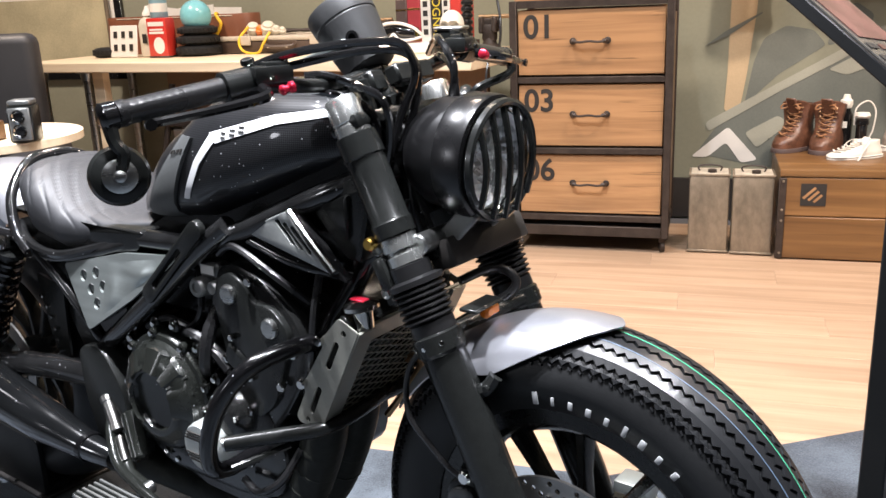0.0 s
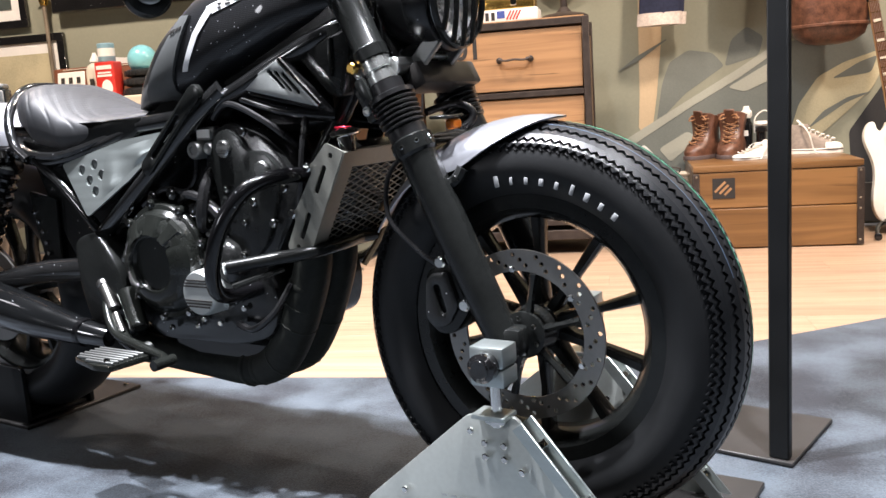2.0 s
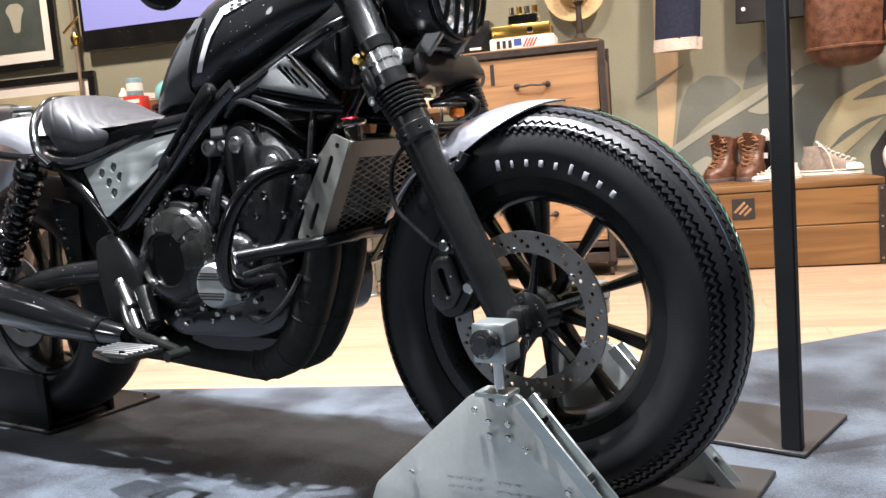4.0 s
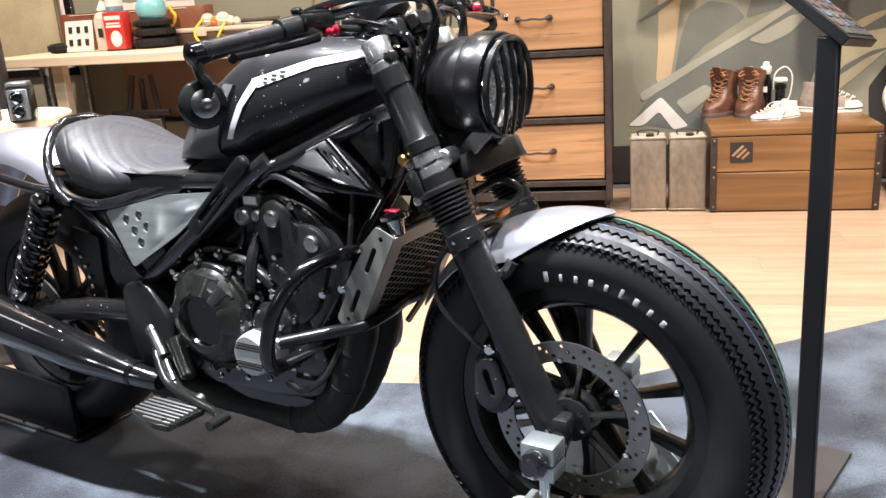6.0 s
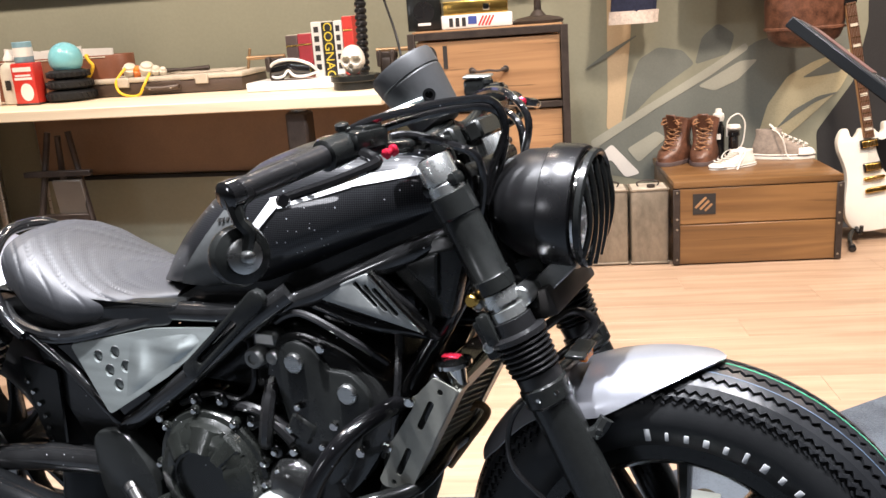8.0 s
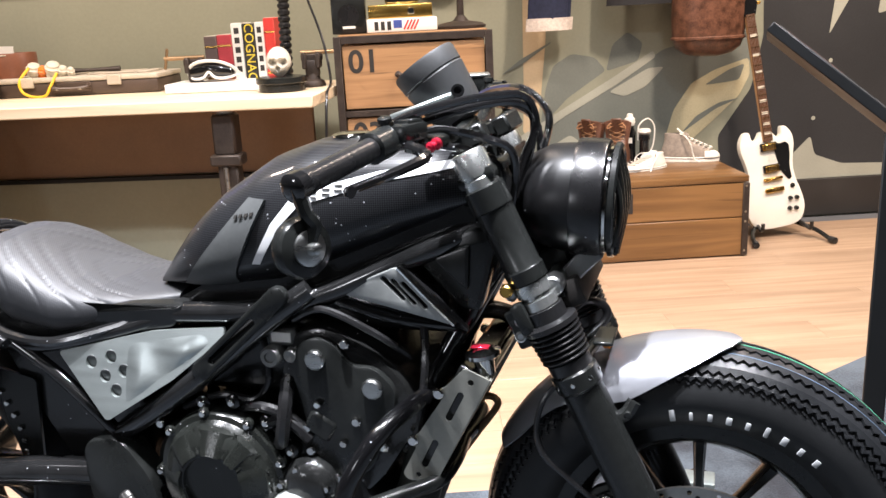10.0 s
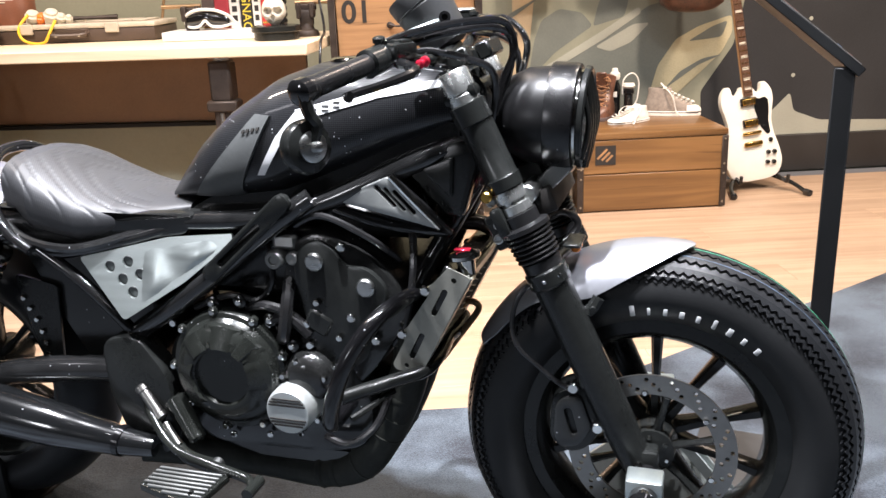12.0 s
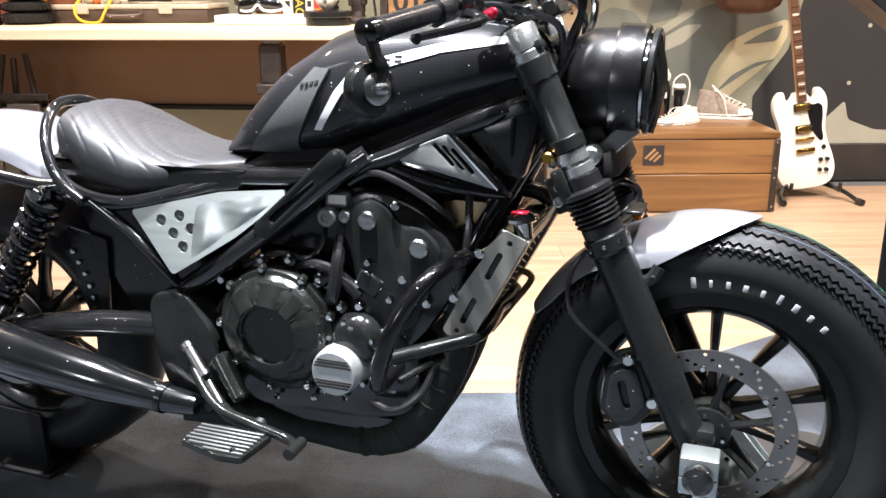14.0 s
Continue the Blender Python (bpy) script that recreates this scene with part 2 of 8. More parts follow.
def glass(name, rough=0.03):
    m = bpy.data.materials.new(name)
    m.use_nodes = True
    p = m.node_tree.nodes["Principled BSDF"]
    p.inputs["Transmission Weight"].default_value, p.inputs["Roughness"].default_value, p.inputs["IOR"].default_value = 1.0, rough, 1.3
    return m


def carbon(name):
    m = material(name, (0.012, 0.012, 0.013), 0.40, spec=0.2, coat=0.55, vary=0.2, glints=0.22)
    nt = m.node_tree
    N, L = nt.nodes.new, nt.links.new
    p = nt.nodes["Principled BSDF"]
    tc, mp, ck = N("ShaderNodeTexCoord"), N("ShaderNodeMapping"), N("ShaderNodeTexChecker")
    mp.inputs["Rotation"].default_value = (0, radians(45), 0)
    mp.inputs["Scale"].default_value = (1, 0.01, 1)
    ck.inputs["Scale"].default_value = 420
    ck.inputs["Color1"].default_value, ck.inputs["Color2"].default_value = (0.004, 0.004, 0.005, 1), (0.022, 0.023, 0.025, 1)
    L(tc.outputs["Object"], mp.inputs["Vector"])
    L(mp.outputs["Vector"], ck.inputs["Vector"])
    mx = p.inputs["Base Color"].links[0].from_node
    L(ck.outputs["Color"], mx.inputs["A"])
    return m


def woven(m, pitch, depth, turn=45.0):
    """A fine square weave pressed into a material."""
    nt = m.node_tree
    N, L = nt.nodes.new, nt.links.new
    p = nt.nodes["Principled BSDF"]
    tc, mp, bn, mul = N("ShaderNodeTexCoord"), N("ShaderNodeMapping"), N("ShaderNodeBump"), N("ShaderNodeMath")
    mp.inputs["Rotation"].default_value = (0, 0, radians(turn))
    L(tc.outputs["Object"], mp.inputs["Vector"])
    waves = []
    for way in ("X", "Y"):
        w = N("ShaderNodeTexWave")
        w.wave_type, w.bands_direction = "BANDS", way
        w.inputs["Scale"].default_value = 0.314 / pitch
        L(mp.outputs["Vector"], w.inputs["Vector"])
        waves.append(w)
    mul.operation = "MULTIPLY"
    L(waves[0].outputs["Fac"], mul.inputs[0])
    L(waves[1].outputs["Fac"], mul.inputs[1])
    bn.inputs["Strength"].default_value, bn.inputs["Distance"].default_value = 0.7, depth
    L(mul.outputs[0], bn.inputs["Height"])
    L(bn.outputs[0], p.inputs["Normal"])


gloss_black = material("gloss_black_paint", (0.009, 0.009, 0.0095), 0.12, coat=1.0, vary=0.3, rvary=0.05, glints=0.09)
frame_black = material("frame_black_enamel", (0.011, 0.0112, 0.0115), 0.16, spec=0.5, coat=0.5, vary=0.3, scale=20, glints=0.10)
satin_black = material("satin_black_metal", (0.0125, 0.0135, 0.013), 0.24, spec=0.36, vary=0.3, scale=14, bump=0.00006)
engine_black = material("engine_black", (0.0135, 0.014, 0.0138), 0.17, spec=0.5, coat=0.2, vary=0.35, scale=12, bump=0.0007, fine=220, glints=0.06)
cast_dark = material("dark_cast_alloy", (0.015, 0.0165, 0.0148), 0.19, metal=0.2, spec=0.5, vary=0.3, scale=20, bump=0.0004, fine=240, glints=0.04)
rubber = material("tyre_rubber", (0.0145, 0.0152, 0.016), 0.44, vary=0.25, scale=10, bump=0.0003, fine=500, spec=0.26)
soft_rubber = material("soft_black_rubber", (0.012, 0.012, 0.0126), 0.28, spec=0.55, vary=0.2)
tread_rubber = material("tread_rubber", (0.0120, 0.0128, 0.0142), 0.33, vary=0.25, scale=10, bump=0.0002, fine=500, spec=0.5)
pad_grey = material("grey_pad_rubber", (0.075, 0.079, 0.079), 0.58, vary=0.15, bump=0.0002, spec=0.35)
muffler_black = material("muffler_black_enamel", (0.006, 0.0065, 0.007), 0.16, spec=0.6, coat=1.0, vary=0.3, rvary=0.05, glints=0.05)
plate_grey = material("satin_grey_plate", (0.30, 0.315, 0.31), 0.42, metal=0.45, vary=0.15, scale=8, bump=0.0001)
chrome = material("chrome", (0.72, 0.72, 0.70), 0.10, metal=1.0, vary=0.05, rvary=0.05)
tube_chrome = material("satin_chrome_tube", (0.70, 0.72, 0.70), 0.26, metal=0.88, vary=0.06, scale=30, rvary=0.1)
steel = material("brushed_steel", (0.50, 0.51, 0.50), 0.30, metal=1.0, vary=0.12, scale=18, rvary=0.1, stretch=(1, 1, 8))
alloy = material("brushed_alloy_plate", (0.45, 0.495, 0.485), 0.36, metal=0.85, vary=0.10, scale=6, bump=0.0001, stretch=(1, 1, 10))
guard_grey = material("khaki_grey_guard", (0.30, 0.30, 0.265), 0.42, metal=0.45, vary=0.12, scale=10, bump=0.0001)
grey_metal = material("gunmetal_plate", (0.20, 0.205, 0.20), 0.42, metal=0.6, vary=0.12, scale=12, bump=0.0001)
disc_steel = material("brake_disc_steel", (0.25, 0.245, 0.235), 0.36, metal=1.0, vary=0.1, scale=20)
fender_silver = material("silver_fender_paint", (0.45, 0.46, 0.50), 0.36, metal=0.8, coat=0.4, vary=0.06)
seat_leather = material("black_seat_leather", (0.030, 0.031, 0.034), 0.49, vary=0.2, scale=6, spec=0.62)
woven(seat_leather, 0.0032, 0.00022)
tank_carbon = carbon("carbon_weave")
white_paint = material("white_decal", (0.78, 0.79, 0.80), 0.35, vary=0.04)
mark_white = material("white_sidewall_mark", (0.36, 0.37, 0.38), 0.6, vary=0.15, scale=40)
red_metal = material("red_anodised", (0.55, 0.02, 0.05), 0.25, metal=0.6)
gold = material("brass", (0.75, 0.47, 0.12), 0.25, metal=1.0)
orange_lens = material("amber_lens", (0.85, 0.22, 0.02), 0.2, coat=0.5)
green_line = material("green_tread_line", (0.05, 0.30, 0.18), 0.6)
blue_line = material("blue_tread_line", (0.10, 0.15, 0.22), 0.5)
clear_glass = glass("lamp_glass")
clear_glass.node_tree.nodes["Principled BSDF"].inputs["IOR"].default_value = 1.06
shell_black = material("headlight_shell_black", (0.004, 0.004, 0.0045), 0.15, spec=0.5, vary=0.2, glints=0.05)
rim_black = material("rim_band_black", (0.006, 0.006, 0.0065), 0.27, spec=0.6, vary=0.2, glints=0.04)
bowl_black = material("satin_headlight_bowl", (0.006, 0.006, 0.0065), 0.36, spec=0.35, vary=0.2, glints=0.05)
clamp_grey = material("brown_grey_clamp", (0.036, 0.033, 0.031), 0.48, metal=0.2, vary=0.15, scale=20, bump=0.0002)
bronze = material("dull_bronze", (0.34, 0.22, 0.12), 0.38, metal=0.8, vary=0.2)
lamp_silver = material("lamp_reflector_silver", (0.92, 0.93, 0.92), 0.28, metal=0.6, vary=0.2, scale=40)
pod_grey = material("dark_grey_pod", (0.030, 0.031, 0.032), 0.5, vary=0.2, bump=0.0002)
plate_alloy = material("stand_alloy", (0.55, 0.58, 0.55), 0.42, metal=0.7, vary=0.1, scale=5, bump=0.0001)
post_black = material("powder_black_steel", (0.008, 0.0085, 0.009), 0.45, spec=0.25, vary=0.2, bump=0.0002, fine=300)
plate_brown = material("dark_base_plate", (0.028, 0.026, 0.025), 0.45, vary=0.25, scale=4)
wrap_black = material("wrapped_pipe", (0.020, 0.0215, 0.018), 0.6, spec=0.2, vary=0.35, scale=30, bump=0.0015, fine=90)

plank_wood = wood("pale_floor_oak", (0.275, 0.182, 0.116), (0.380, 0.262, 0.174), 0.46, "x", 2.2, 0.06, 0.28)
bench_wood = wood("pale_bench_ply", (0.62, 0.50, 0.34), (0.76, 0.64, 0.46), 0.5, "x", 2.0, 0.04)
drawer_wood = wood("drawer_oak", (0.275, 0.145, 0.065), (0.40, 0.222, 0.102), 0.5, "x", 3.0, 0.08, 0.75)
trunk_wood = wood("trunk_plank", (0.110, 0.052, 0.018), (0.225, 0.115, 0.042), 0.36, "x", 1.6, 0.12, 0.5)
carpet_mat = material("slate_carpet", (0.030, 0.034, 0.045), 0.8, span=(0.58, 0.84), vary=0.45, scale=4.0, bump=0.0025, fine=260, spec=0.3, tint=(0.055, 0.067, 0.080))
for key, val in (("Sheen Weight", 0.15), ("Sheen Roughness", 0.45)):
    carpet_mat.node_tree.nodes["Principled BSDF"].inputs[key].default_value = val
wall_paint = material("olive_grey_wall", (0.25, 0.255, 0.19), 0.75, vary=0.10, scale=1.5, bump=0.0005, fine=60)
dark_paint = material("charcoal_mural_paint", (0.021, 0.022, 0.024), 0.7, vary=0.3, scale=2)
pale_paint = material("pale_mural_paint", (0.34, 0.345, 0.285), 0.75, vary=0.12, scale=3)
grey_paint = material("grey_mural_paint", (0.15, 0.165, 0.145), 0.75, vary=0.15, scale=3)
lemon_paint = material("pale_yellow_mural_paint", (0.44, 0.40, 0.26), 0.75, vary=0.2, scale=4, span=(0.5, 0.9))
tan_paint = material("tan_mural_paint", (0.52, 0.40, 0.25), 0.75, vary=0.12, scale=4)
hall_dark = material("hall_grey_wall", (0.10, 0.103, 0.11), 0.8, vary=0.2, scale=0.6)
ceiling_dark = material("hall_black_ceiling", (0.035, 0.036, 0.038), 0.85, vary=0.2, scale=0.6)
iron = material("dark_rusty_iron", (0.045, 0.034, 0.028), 0.5, metal=0.4, vary=0.4, scale=20, bump=0.0006, fine=150)
brown_panel = material("brown_bench_panel", (0.17, 0.105, 0.06), 0.6, vary=0.2, scale=3)
can_metal = material("weathered_tin", (0.225, 0.185, 0.135), 0.46, metal=0.35, vary=0.38, scale=9, span=(0.45, 0.95), bump=0.001, fine=60, stretch=(1, 1, 0.55))
can_top = material("worn_pale_tin", (0.46, 0.41, 0.33), 0.5, metal=0.2, vary=0.35, scale=18)
boot_leather = material("brown_boot_leather", (0.105, 0.046, 0.027), 0.38, vary=0.5, span=(0.5, 0.9), scale=25, bump=0.0008, fine=120)
black_ink = material("black_ink", (0.02, 0.018, 0.016), 0.6)
white_card = material("white_card", (0.75, 0.74, 0.70), 0.6, vary=0.05)
cream = material("cream_plastic", (0.62, 0.58, 0.48), 0.5, vary=0.1)
red_tin = material("red_tin_paint", (0.55, 0.035, 0.025), 0.35, coat=0.3, vary=0.15)

sheet_grey = material("dark_grey_print", (0.09, 0.085, 0.08), 0.28, coat=0.5, vary=0.3, scale=9)
sheet_blue = material("blue_print", (0.07, 0.10, 0.15), 0.4, vary=0.3)
terracotta_print = material("reddish_print", (0.12, 0.055, 0.045), 0.4, vary=0.5, scale=12)
# ---- the setting ----
WALL_Y = 4.88
RISER = 0.04
bm = B()
box(bm, (0, 1.5, -0.11), (16, 14, 0.2))
floor = solid("floor", bm, hall_dark, "pale oak plank floor of a show stand", "floor", kind="structure")
# carpet: straight edge, then a slanting one
CE = [(-8, -5.4), (8, -5.4), (8, 6.94), (-0.18, 2.03), (-8, 2.05)]
bm = slab(B(), CE, Matrix.Translation((0, 0, -0.006)), 0.006 + RISER)
solid("carpet", bm, carpet_mat, "low riser covered in worn slate-blue carpet with stains", "carpet", kind="structure", smooth=False)

bm = box(B(), (-2.0, WALL_Y + 0.08, 1.75), (12, 0.16, 3.6))
solid("wall_north", bm, wall_paint, "olive grey painted partition with a mural", "wall", kind="structure", smooth=False)
for nm, c, s in (("wall_west", (-8.05, 1.5, 2.5), (0.1, 14, 5)), ("wall_east", (8.05, 1.5, 2.5), (0.1, 14, 5)), ("wall_south", (0, -5.45, 2.5), (16, 0.1, 5)), ("wall_far", (0, 8.45, 2.5), (16, 0.1, 5))):
    solid(nm, box(B(), c, s), hall_dark, "plain dark hall wall", "wall", kind="structure", smooth=False)
solid("ceiling", box(B(), (0, 1.5, 5.05), (16, 14, 0.1)), ceiling_dark, "dark exhibition hall ceiling", "ceiling", kind="structure", smooth=False)


def on_wall(name, poly, mat, layer, label, y=None):
    m = Matrix(((1, 0, 0, 0), (0, 0, -1, (WALL_Y if y is None else y) - 0.0004 - 0.0013 * layer), (0, 1, 0, 0), (0, 0, 0, 1)))
    return solid(name, slab(B(), poly, m, 0.0009), mat, label, "mural", kind="structure", smooth=False)


# ---- drawer cabinet ----
CX0, CX1, CY = -0.868, -0.130, 4.12


def cabinet():
    c = thing("drawer_cabinet", "dark iron-framed cabinet with three numbered oak drawers on castors", "cabinet", pose((CX0 + CX1) / 2, CY, 0))
    W, D, H = CX1 - CX0, 0.46, 1.172
    bm = B()
    t = 0.034
    for sx in (-1, 1):
        for y in (t / 2, D - t / 2):
            box(bm, (sx * (W / 2 - t / 2), y, (0.075 + H) / 2), (t, t, H - 0.075), 0.003)
    for z in (H - t / 2, 0.815, 0.487, 0.165):
        for y in (t / 2 + 0.003, D - t / 2):
            box(bm, (0, y, z), (W - 2 * t, t - 0.004, 0.028 if z < H - 0.05 else t), 0.002)
    box(bm, (0, D / 2 + 0.004, 0.10), (W - 0.01, D - 0.016, 0.05), 0.003)
    part("frame", bm, iron, c, "dark iron frame")
    bm = box(B(), (0, D / 2, H + 0.0), (W - 2 * t + 0.02, D - 0.02, 0.012), 0.002)
    part("top", bm, drawer_wood, c)
    for sx in (-1, 1):
        part("side_panel", box(B(), (sx * (W / 2 - 0.014), D / 2, 0.62), (0.012, D - 2 * t, 0.95)), brown_panel, c)
    part("rear_panel", box(B(), (0, D - 0.02, 0.62), (W - 2 * t, 0.012, 0.95)), brown_panel, c)
    for (z0, z1), num in (((0.835, 1.132), "01"), ((0.507, 0.797), "03"), ((0.185, 0.470), "06")):
        d = part("drawer", box(B(), (0, 0.019 + 0.2, (z0 + z1) / 2), (W - 2 * t - 0.008, 0.40, z1 - z0 - 0.004), 0.003), drawer_wood, c, "oak drawer front with a painted number")
        cu = bpy.data.curves.new("number", "FONT")
        cu.body, cu.size, cu.extrude, cu.align_x, cu.offset = num, 0.145, 0.0008, "LEFT", 0.0030
        ob = new("number", cu)
        ob.matrix_basis = pose(-W / 2 + t + 0.028, 0.0178, z1 - 0.125, 90, 0, 0)
        dg = bpy.context.evaluated_depsgraph_get()
        me = bpy.data.meshes.new_from_object(ob.evaluated_get(dg))
        bpy.data.objects.remove(ob)
        me.materials.clear()
        me.materials.append(black_ink)
        o = new("number", me)
        o.parent = d
        o.matrix_basis = pose(-W / 2 + t + 0.028, 0.0178, z1 - 0.125, 90, 0, 0)
        zc = (z0 + z1) / 2 + 0.005
        bm = tube(B(), [(-0.078, 0.018, zc), (-0.075, -0.012, zc), (-0.04, -0.022, zc - 0.004), (0.0, -0.022, zc), (0.04, -0.022, zc - 0.004), (0.075, -0.012, zc), (0.078, 0.018, zc)], 0.0055, 8)
        for sx in (-1, 1):
            lathe(bm, [(0, 0.016), (0.004, 0.015), (0.007, 0.006)], (sx * 0.078, 0.018, zc), (0, -1, 0), 14)
            lathe(bm, [(-0.012, 0.004), (-0.008, 0.010), (0.008, 0.010), (0.012, 0.004)], (sx * 0.068, -0.013, zc), (sx, 0, 0), 10)
        part("handle", bm, iron, d, "dark iron drop handle")
    for sx in (-1, 1):
        for y in (0.05, D - 0.05):
            bm = lathe(B(), [(-0.011, 0.02), (-0.009, 0.028), (0.009, 0.028), (0.011, 0.02)], (sx * (W / 2 - 0.03), y, 0.028), (1, 0.3, 0), 18)
            box(bm, (sx * (W / 2 - 0.03), y, 0.062), (0.03, 0.04, 0.026), 0.004)
            part("castor", bm, iron, c)
    return c


cabinet()


# ---- tin cans ----
def can(x, y):
    c = thing("fuel_can", "weathered square tin can with a wire handle", "can", pose(x, y, 0.004), "tin cans")
    w, d, h = 0.178, 0.15, 0.372
    bm = B()
    box(bm, (0, 0, h / 2), (w, d, h), 0.012, seg=2)
    part("body", bm, can_metal, c)
    for z in (0.006, h - 0.004):
        bm = B()
        for sx in (-1, 1):
            box(bm, (sx * w / 2, 0, z), (0.006, d, 0.01), 0.002)
        for sy in (-1, 1):
            box(bm, (0, sy * d / 2, z), (w, 0.006, 0.01), 0.002)
        part("seam", bm, can_metal, c)
    part("top_plate", box(B(), (0, 0, h + 0.0005), (w - 0.014, d - 0.014, 0.003), 0.001), can_top, c, "pale worn top plate")
    part("handle", tube(B(), [(-0.045, 0, h), (-0.05, 0, h + 0.022), (0, 0, h + 0.03), (0.05, 0, h + 0.022), (0.045, 0, h)], 0.004, 8), iron, c)
    part("cap", lathe(B(), [(0, 0.02), (0.014, 0.02), (0.016, 0.016)], (0.01, -0.035, h), (0, 0, 1), 16), iron, c)
    return c


can(0.045, 4.26)
can(0.237, 4.25)


# ---- trunk ----
def trunk():
    x0, x1, y0, y1, H = 0.352, 1.108, 4.142, 4.82, 0.412
    c = thing("storage_chest", "old brown plank trunk with iron corners and a worn paper label", "chest", pose((x0 + x1) / 2, (y0 + y1) / 2, 0))
    W, D = x1 - x0, y1 - y0
    part("body", box(B(), (0, 0, 0.19), (W - 0.012, D - 0.012, 0.376), 0.004), trunk_wood, c)
    for z0, z1 in ((0.006, 0.198), (0.203, 0.376)):
        part("plank", box(B(), (0, -D / 2 + 0.004, (z0 + z1) / 2), (W - 0.02, 0.014, z1 - z0), 0.003), trunk_wood, c)
        for sx in (-1, 1):
            part("plank", box(B(), (sx * (W / 2 - 0.004), 0, (z0 + z1) / 2), (0.014, D - 0.02, z1 - z0), 0.003), trunk_wood, c)
    part("lid", box(B(), (0, 0, 0.396), (W + 0.018, D + 0.014, 0.032), 0.005, seg=2), trunk_wood, c, "plank lid with a worn edge")
    for sx in (-1, 1):
        ci = part("corner_iron", box(B(), (sx * (W / 2 - 0.004), -D / 2 + 0.0, 0.19), (0.032, 0.024, 0.37), 0.003), iron, c)
        for z in (0.03, 0.18, 0.23, 0.36):
            part("rivet", lathe(B(), [(0, 0.006), (0.003, 0.004)], (sx * (W / 2 - 0.006), -D / 2 - 0.012, z), (0, -1, 0), 8), can_metal, ci)
    bm = box(B(), (-0.245, -D / 2 - 0.0045, 0.30), (0.105, 0.003, 0.10), 0.0)
    lab = part("paper_label", bm, black_ink, c, "square worn label with dark diagonal stripes", smooth=False)
    for k in range(3):
        part("label_stripe", box(B(), (-0.262 + 0.018 * k, -D / 2 - 0.0068, 0.308 - 0.012 * k), (0.011, 0.001, 0.070 - 0.012 * k), 0, Matrix.Rotation(radians(45), 3, "Y")), drawer_wood, lab, smooth=False)
    return c


trunk()

# ---- workbench ----
def bench():
    c = thing("workbench", "long pale plywood workbench on scaffold-pipe legs", "workbench", pose(-0.94, 3.70, 0, 0, 0, -7.5))
    W, D, Z = 2.72, 0.88, 0.95
    part("top", box(B(), (-W / 2, D / 2, Z - 0.026), (W, D, 0.05), 0.004), bench_wood, c, "pale plywood top")
    for x in (-W + 0.10, -W + 0.44, -0.42):
        for y in (0.10, D - 0.1):
            bm = rod(B(), (x, y, 0.012), (x, y, Z - 0.053), 0.026, 16)
            lathe(bm, [(0, 0.06), (0.008, 0.06), (0.012, 0.035), (0.05, 0.032)], (x, y, 0.0), (0, 0, 1), 18)
            lathe(bm, [(0, 0.032), (0.04, 0.035), (0.044, 0.06), (0.050, 0.06)], (x, y, Z - 0.102), (0, 0, 1), 18)
            part("leg", bm, steel, c, "steel pipe leg")
    part("end_board", box(B(), (-W + 0.535, 0.10, 0.45), (0.075, 0.05, 0.89), 0.003), bench_wood, c, "pale upright board")
    part("back_panel", box(B(), (-W / 2 + 0.25, 0.52, 0.724), (W - 0.75, 0.03, 0.352), 0.002), brown_panel, c, "brown panel under the top")
    part("lower_panel", box(B(), (-W / 2 + 0.25, 0.54, 0.262), (W - 0.75, 0.03, 0.516), 0.002), wall_paint, c, "olive lower panel")
    part("shelf_rail", box(B(), (-W / 2 + 0.25, 0.50, 0.535), (W - 0.75, 0.03, 0.020), 0.002), post_black, c, "black rail")
    return c


bench()


# ---- sign stand ----
def sign_stand():
    c = thing("sign_stand", "black steel stand with a tilted panel and flat base", "sign stand", pose(0.312, 1.488, RISER, 0, 0, -27))
    part("base_plate", box(B(), (-0.115, 0.12, 0.0065), (0.29, 0.28, 0.008), 0.0015), plate_brown, c, "dark flat steel base plate")
    part("post", box(B(), (0, 0, 0.4935), (0.040, 0.022, 0.966), 0.003), post_black, c, "square black post")
    m = Matrix.Rotation(radians(39), 3, "Y") @ Matrix.Rotation(radians(-7), 3, "X")
    mid = Vector((-0.106, 0.14, 1.054))
    pn = part("panel", box(B(), mid, (0.325, 0.31, 0.020), 0.002, m), post_black, c, "tilted black panel")
    nrm = m @ Vector((0, 0, 1))
    along = m @ Vector((1, 0, 0))
    base = mid + nrm * 0.0115
    part("sheet", box(B(), base, (0.30, 0.28, 0.002), 0, m), sheet_grey, pn, "grey printed sheet", smooth=False)
    part("photo", box(B(), base + nrm * 0.0022 - along * 0.07, (0.13, 0.24, 0.001), 0, m), terracotta_print, pn, smooth=False)
    across = m @ Vector((0, 1, 0))
    for k in range(5):
        for j in range(4):
            w = 0.05 - 0.012 * ((k * 3 + j) % 3)
            part("text_bar", box(B(), base + nrm * 0.0022 + along * (0.015 + 0.027 * k) + across * (-0.10 + 0.066 * j), (0.012, w, 0.001), 0, m), (black_ink, sheet_grey, terracotta_print, black_ink, sheet_blue)[(3 * k + 2 * j) % 5], pn, smooth=False)
    return c


sign_stand()


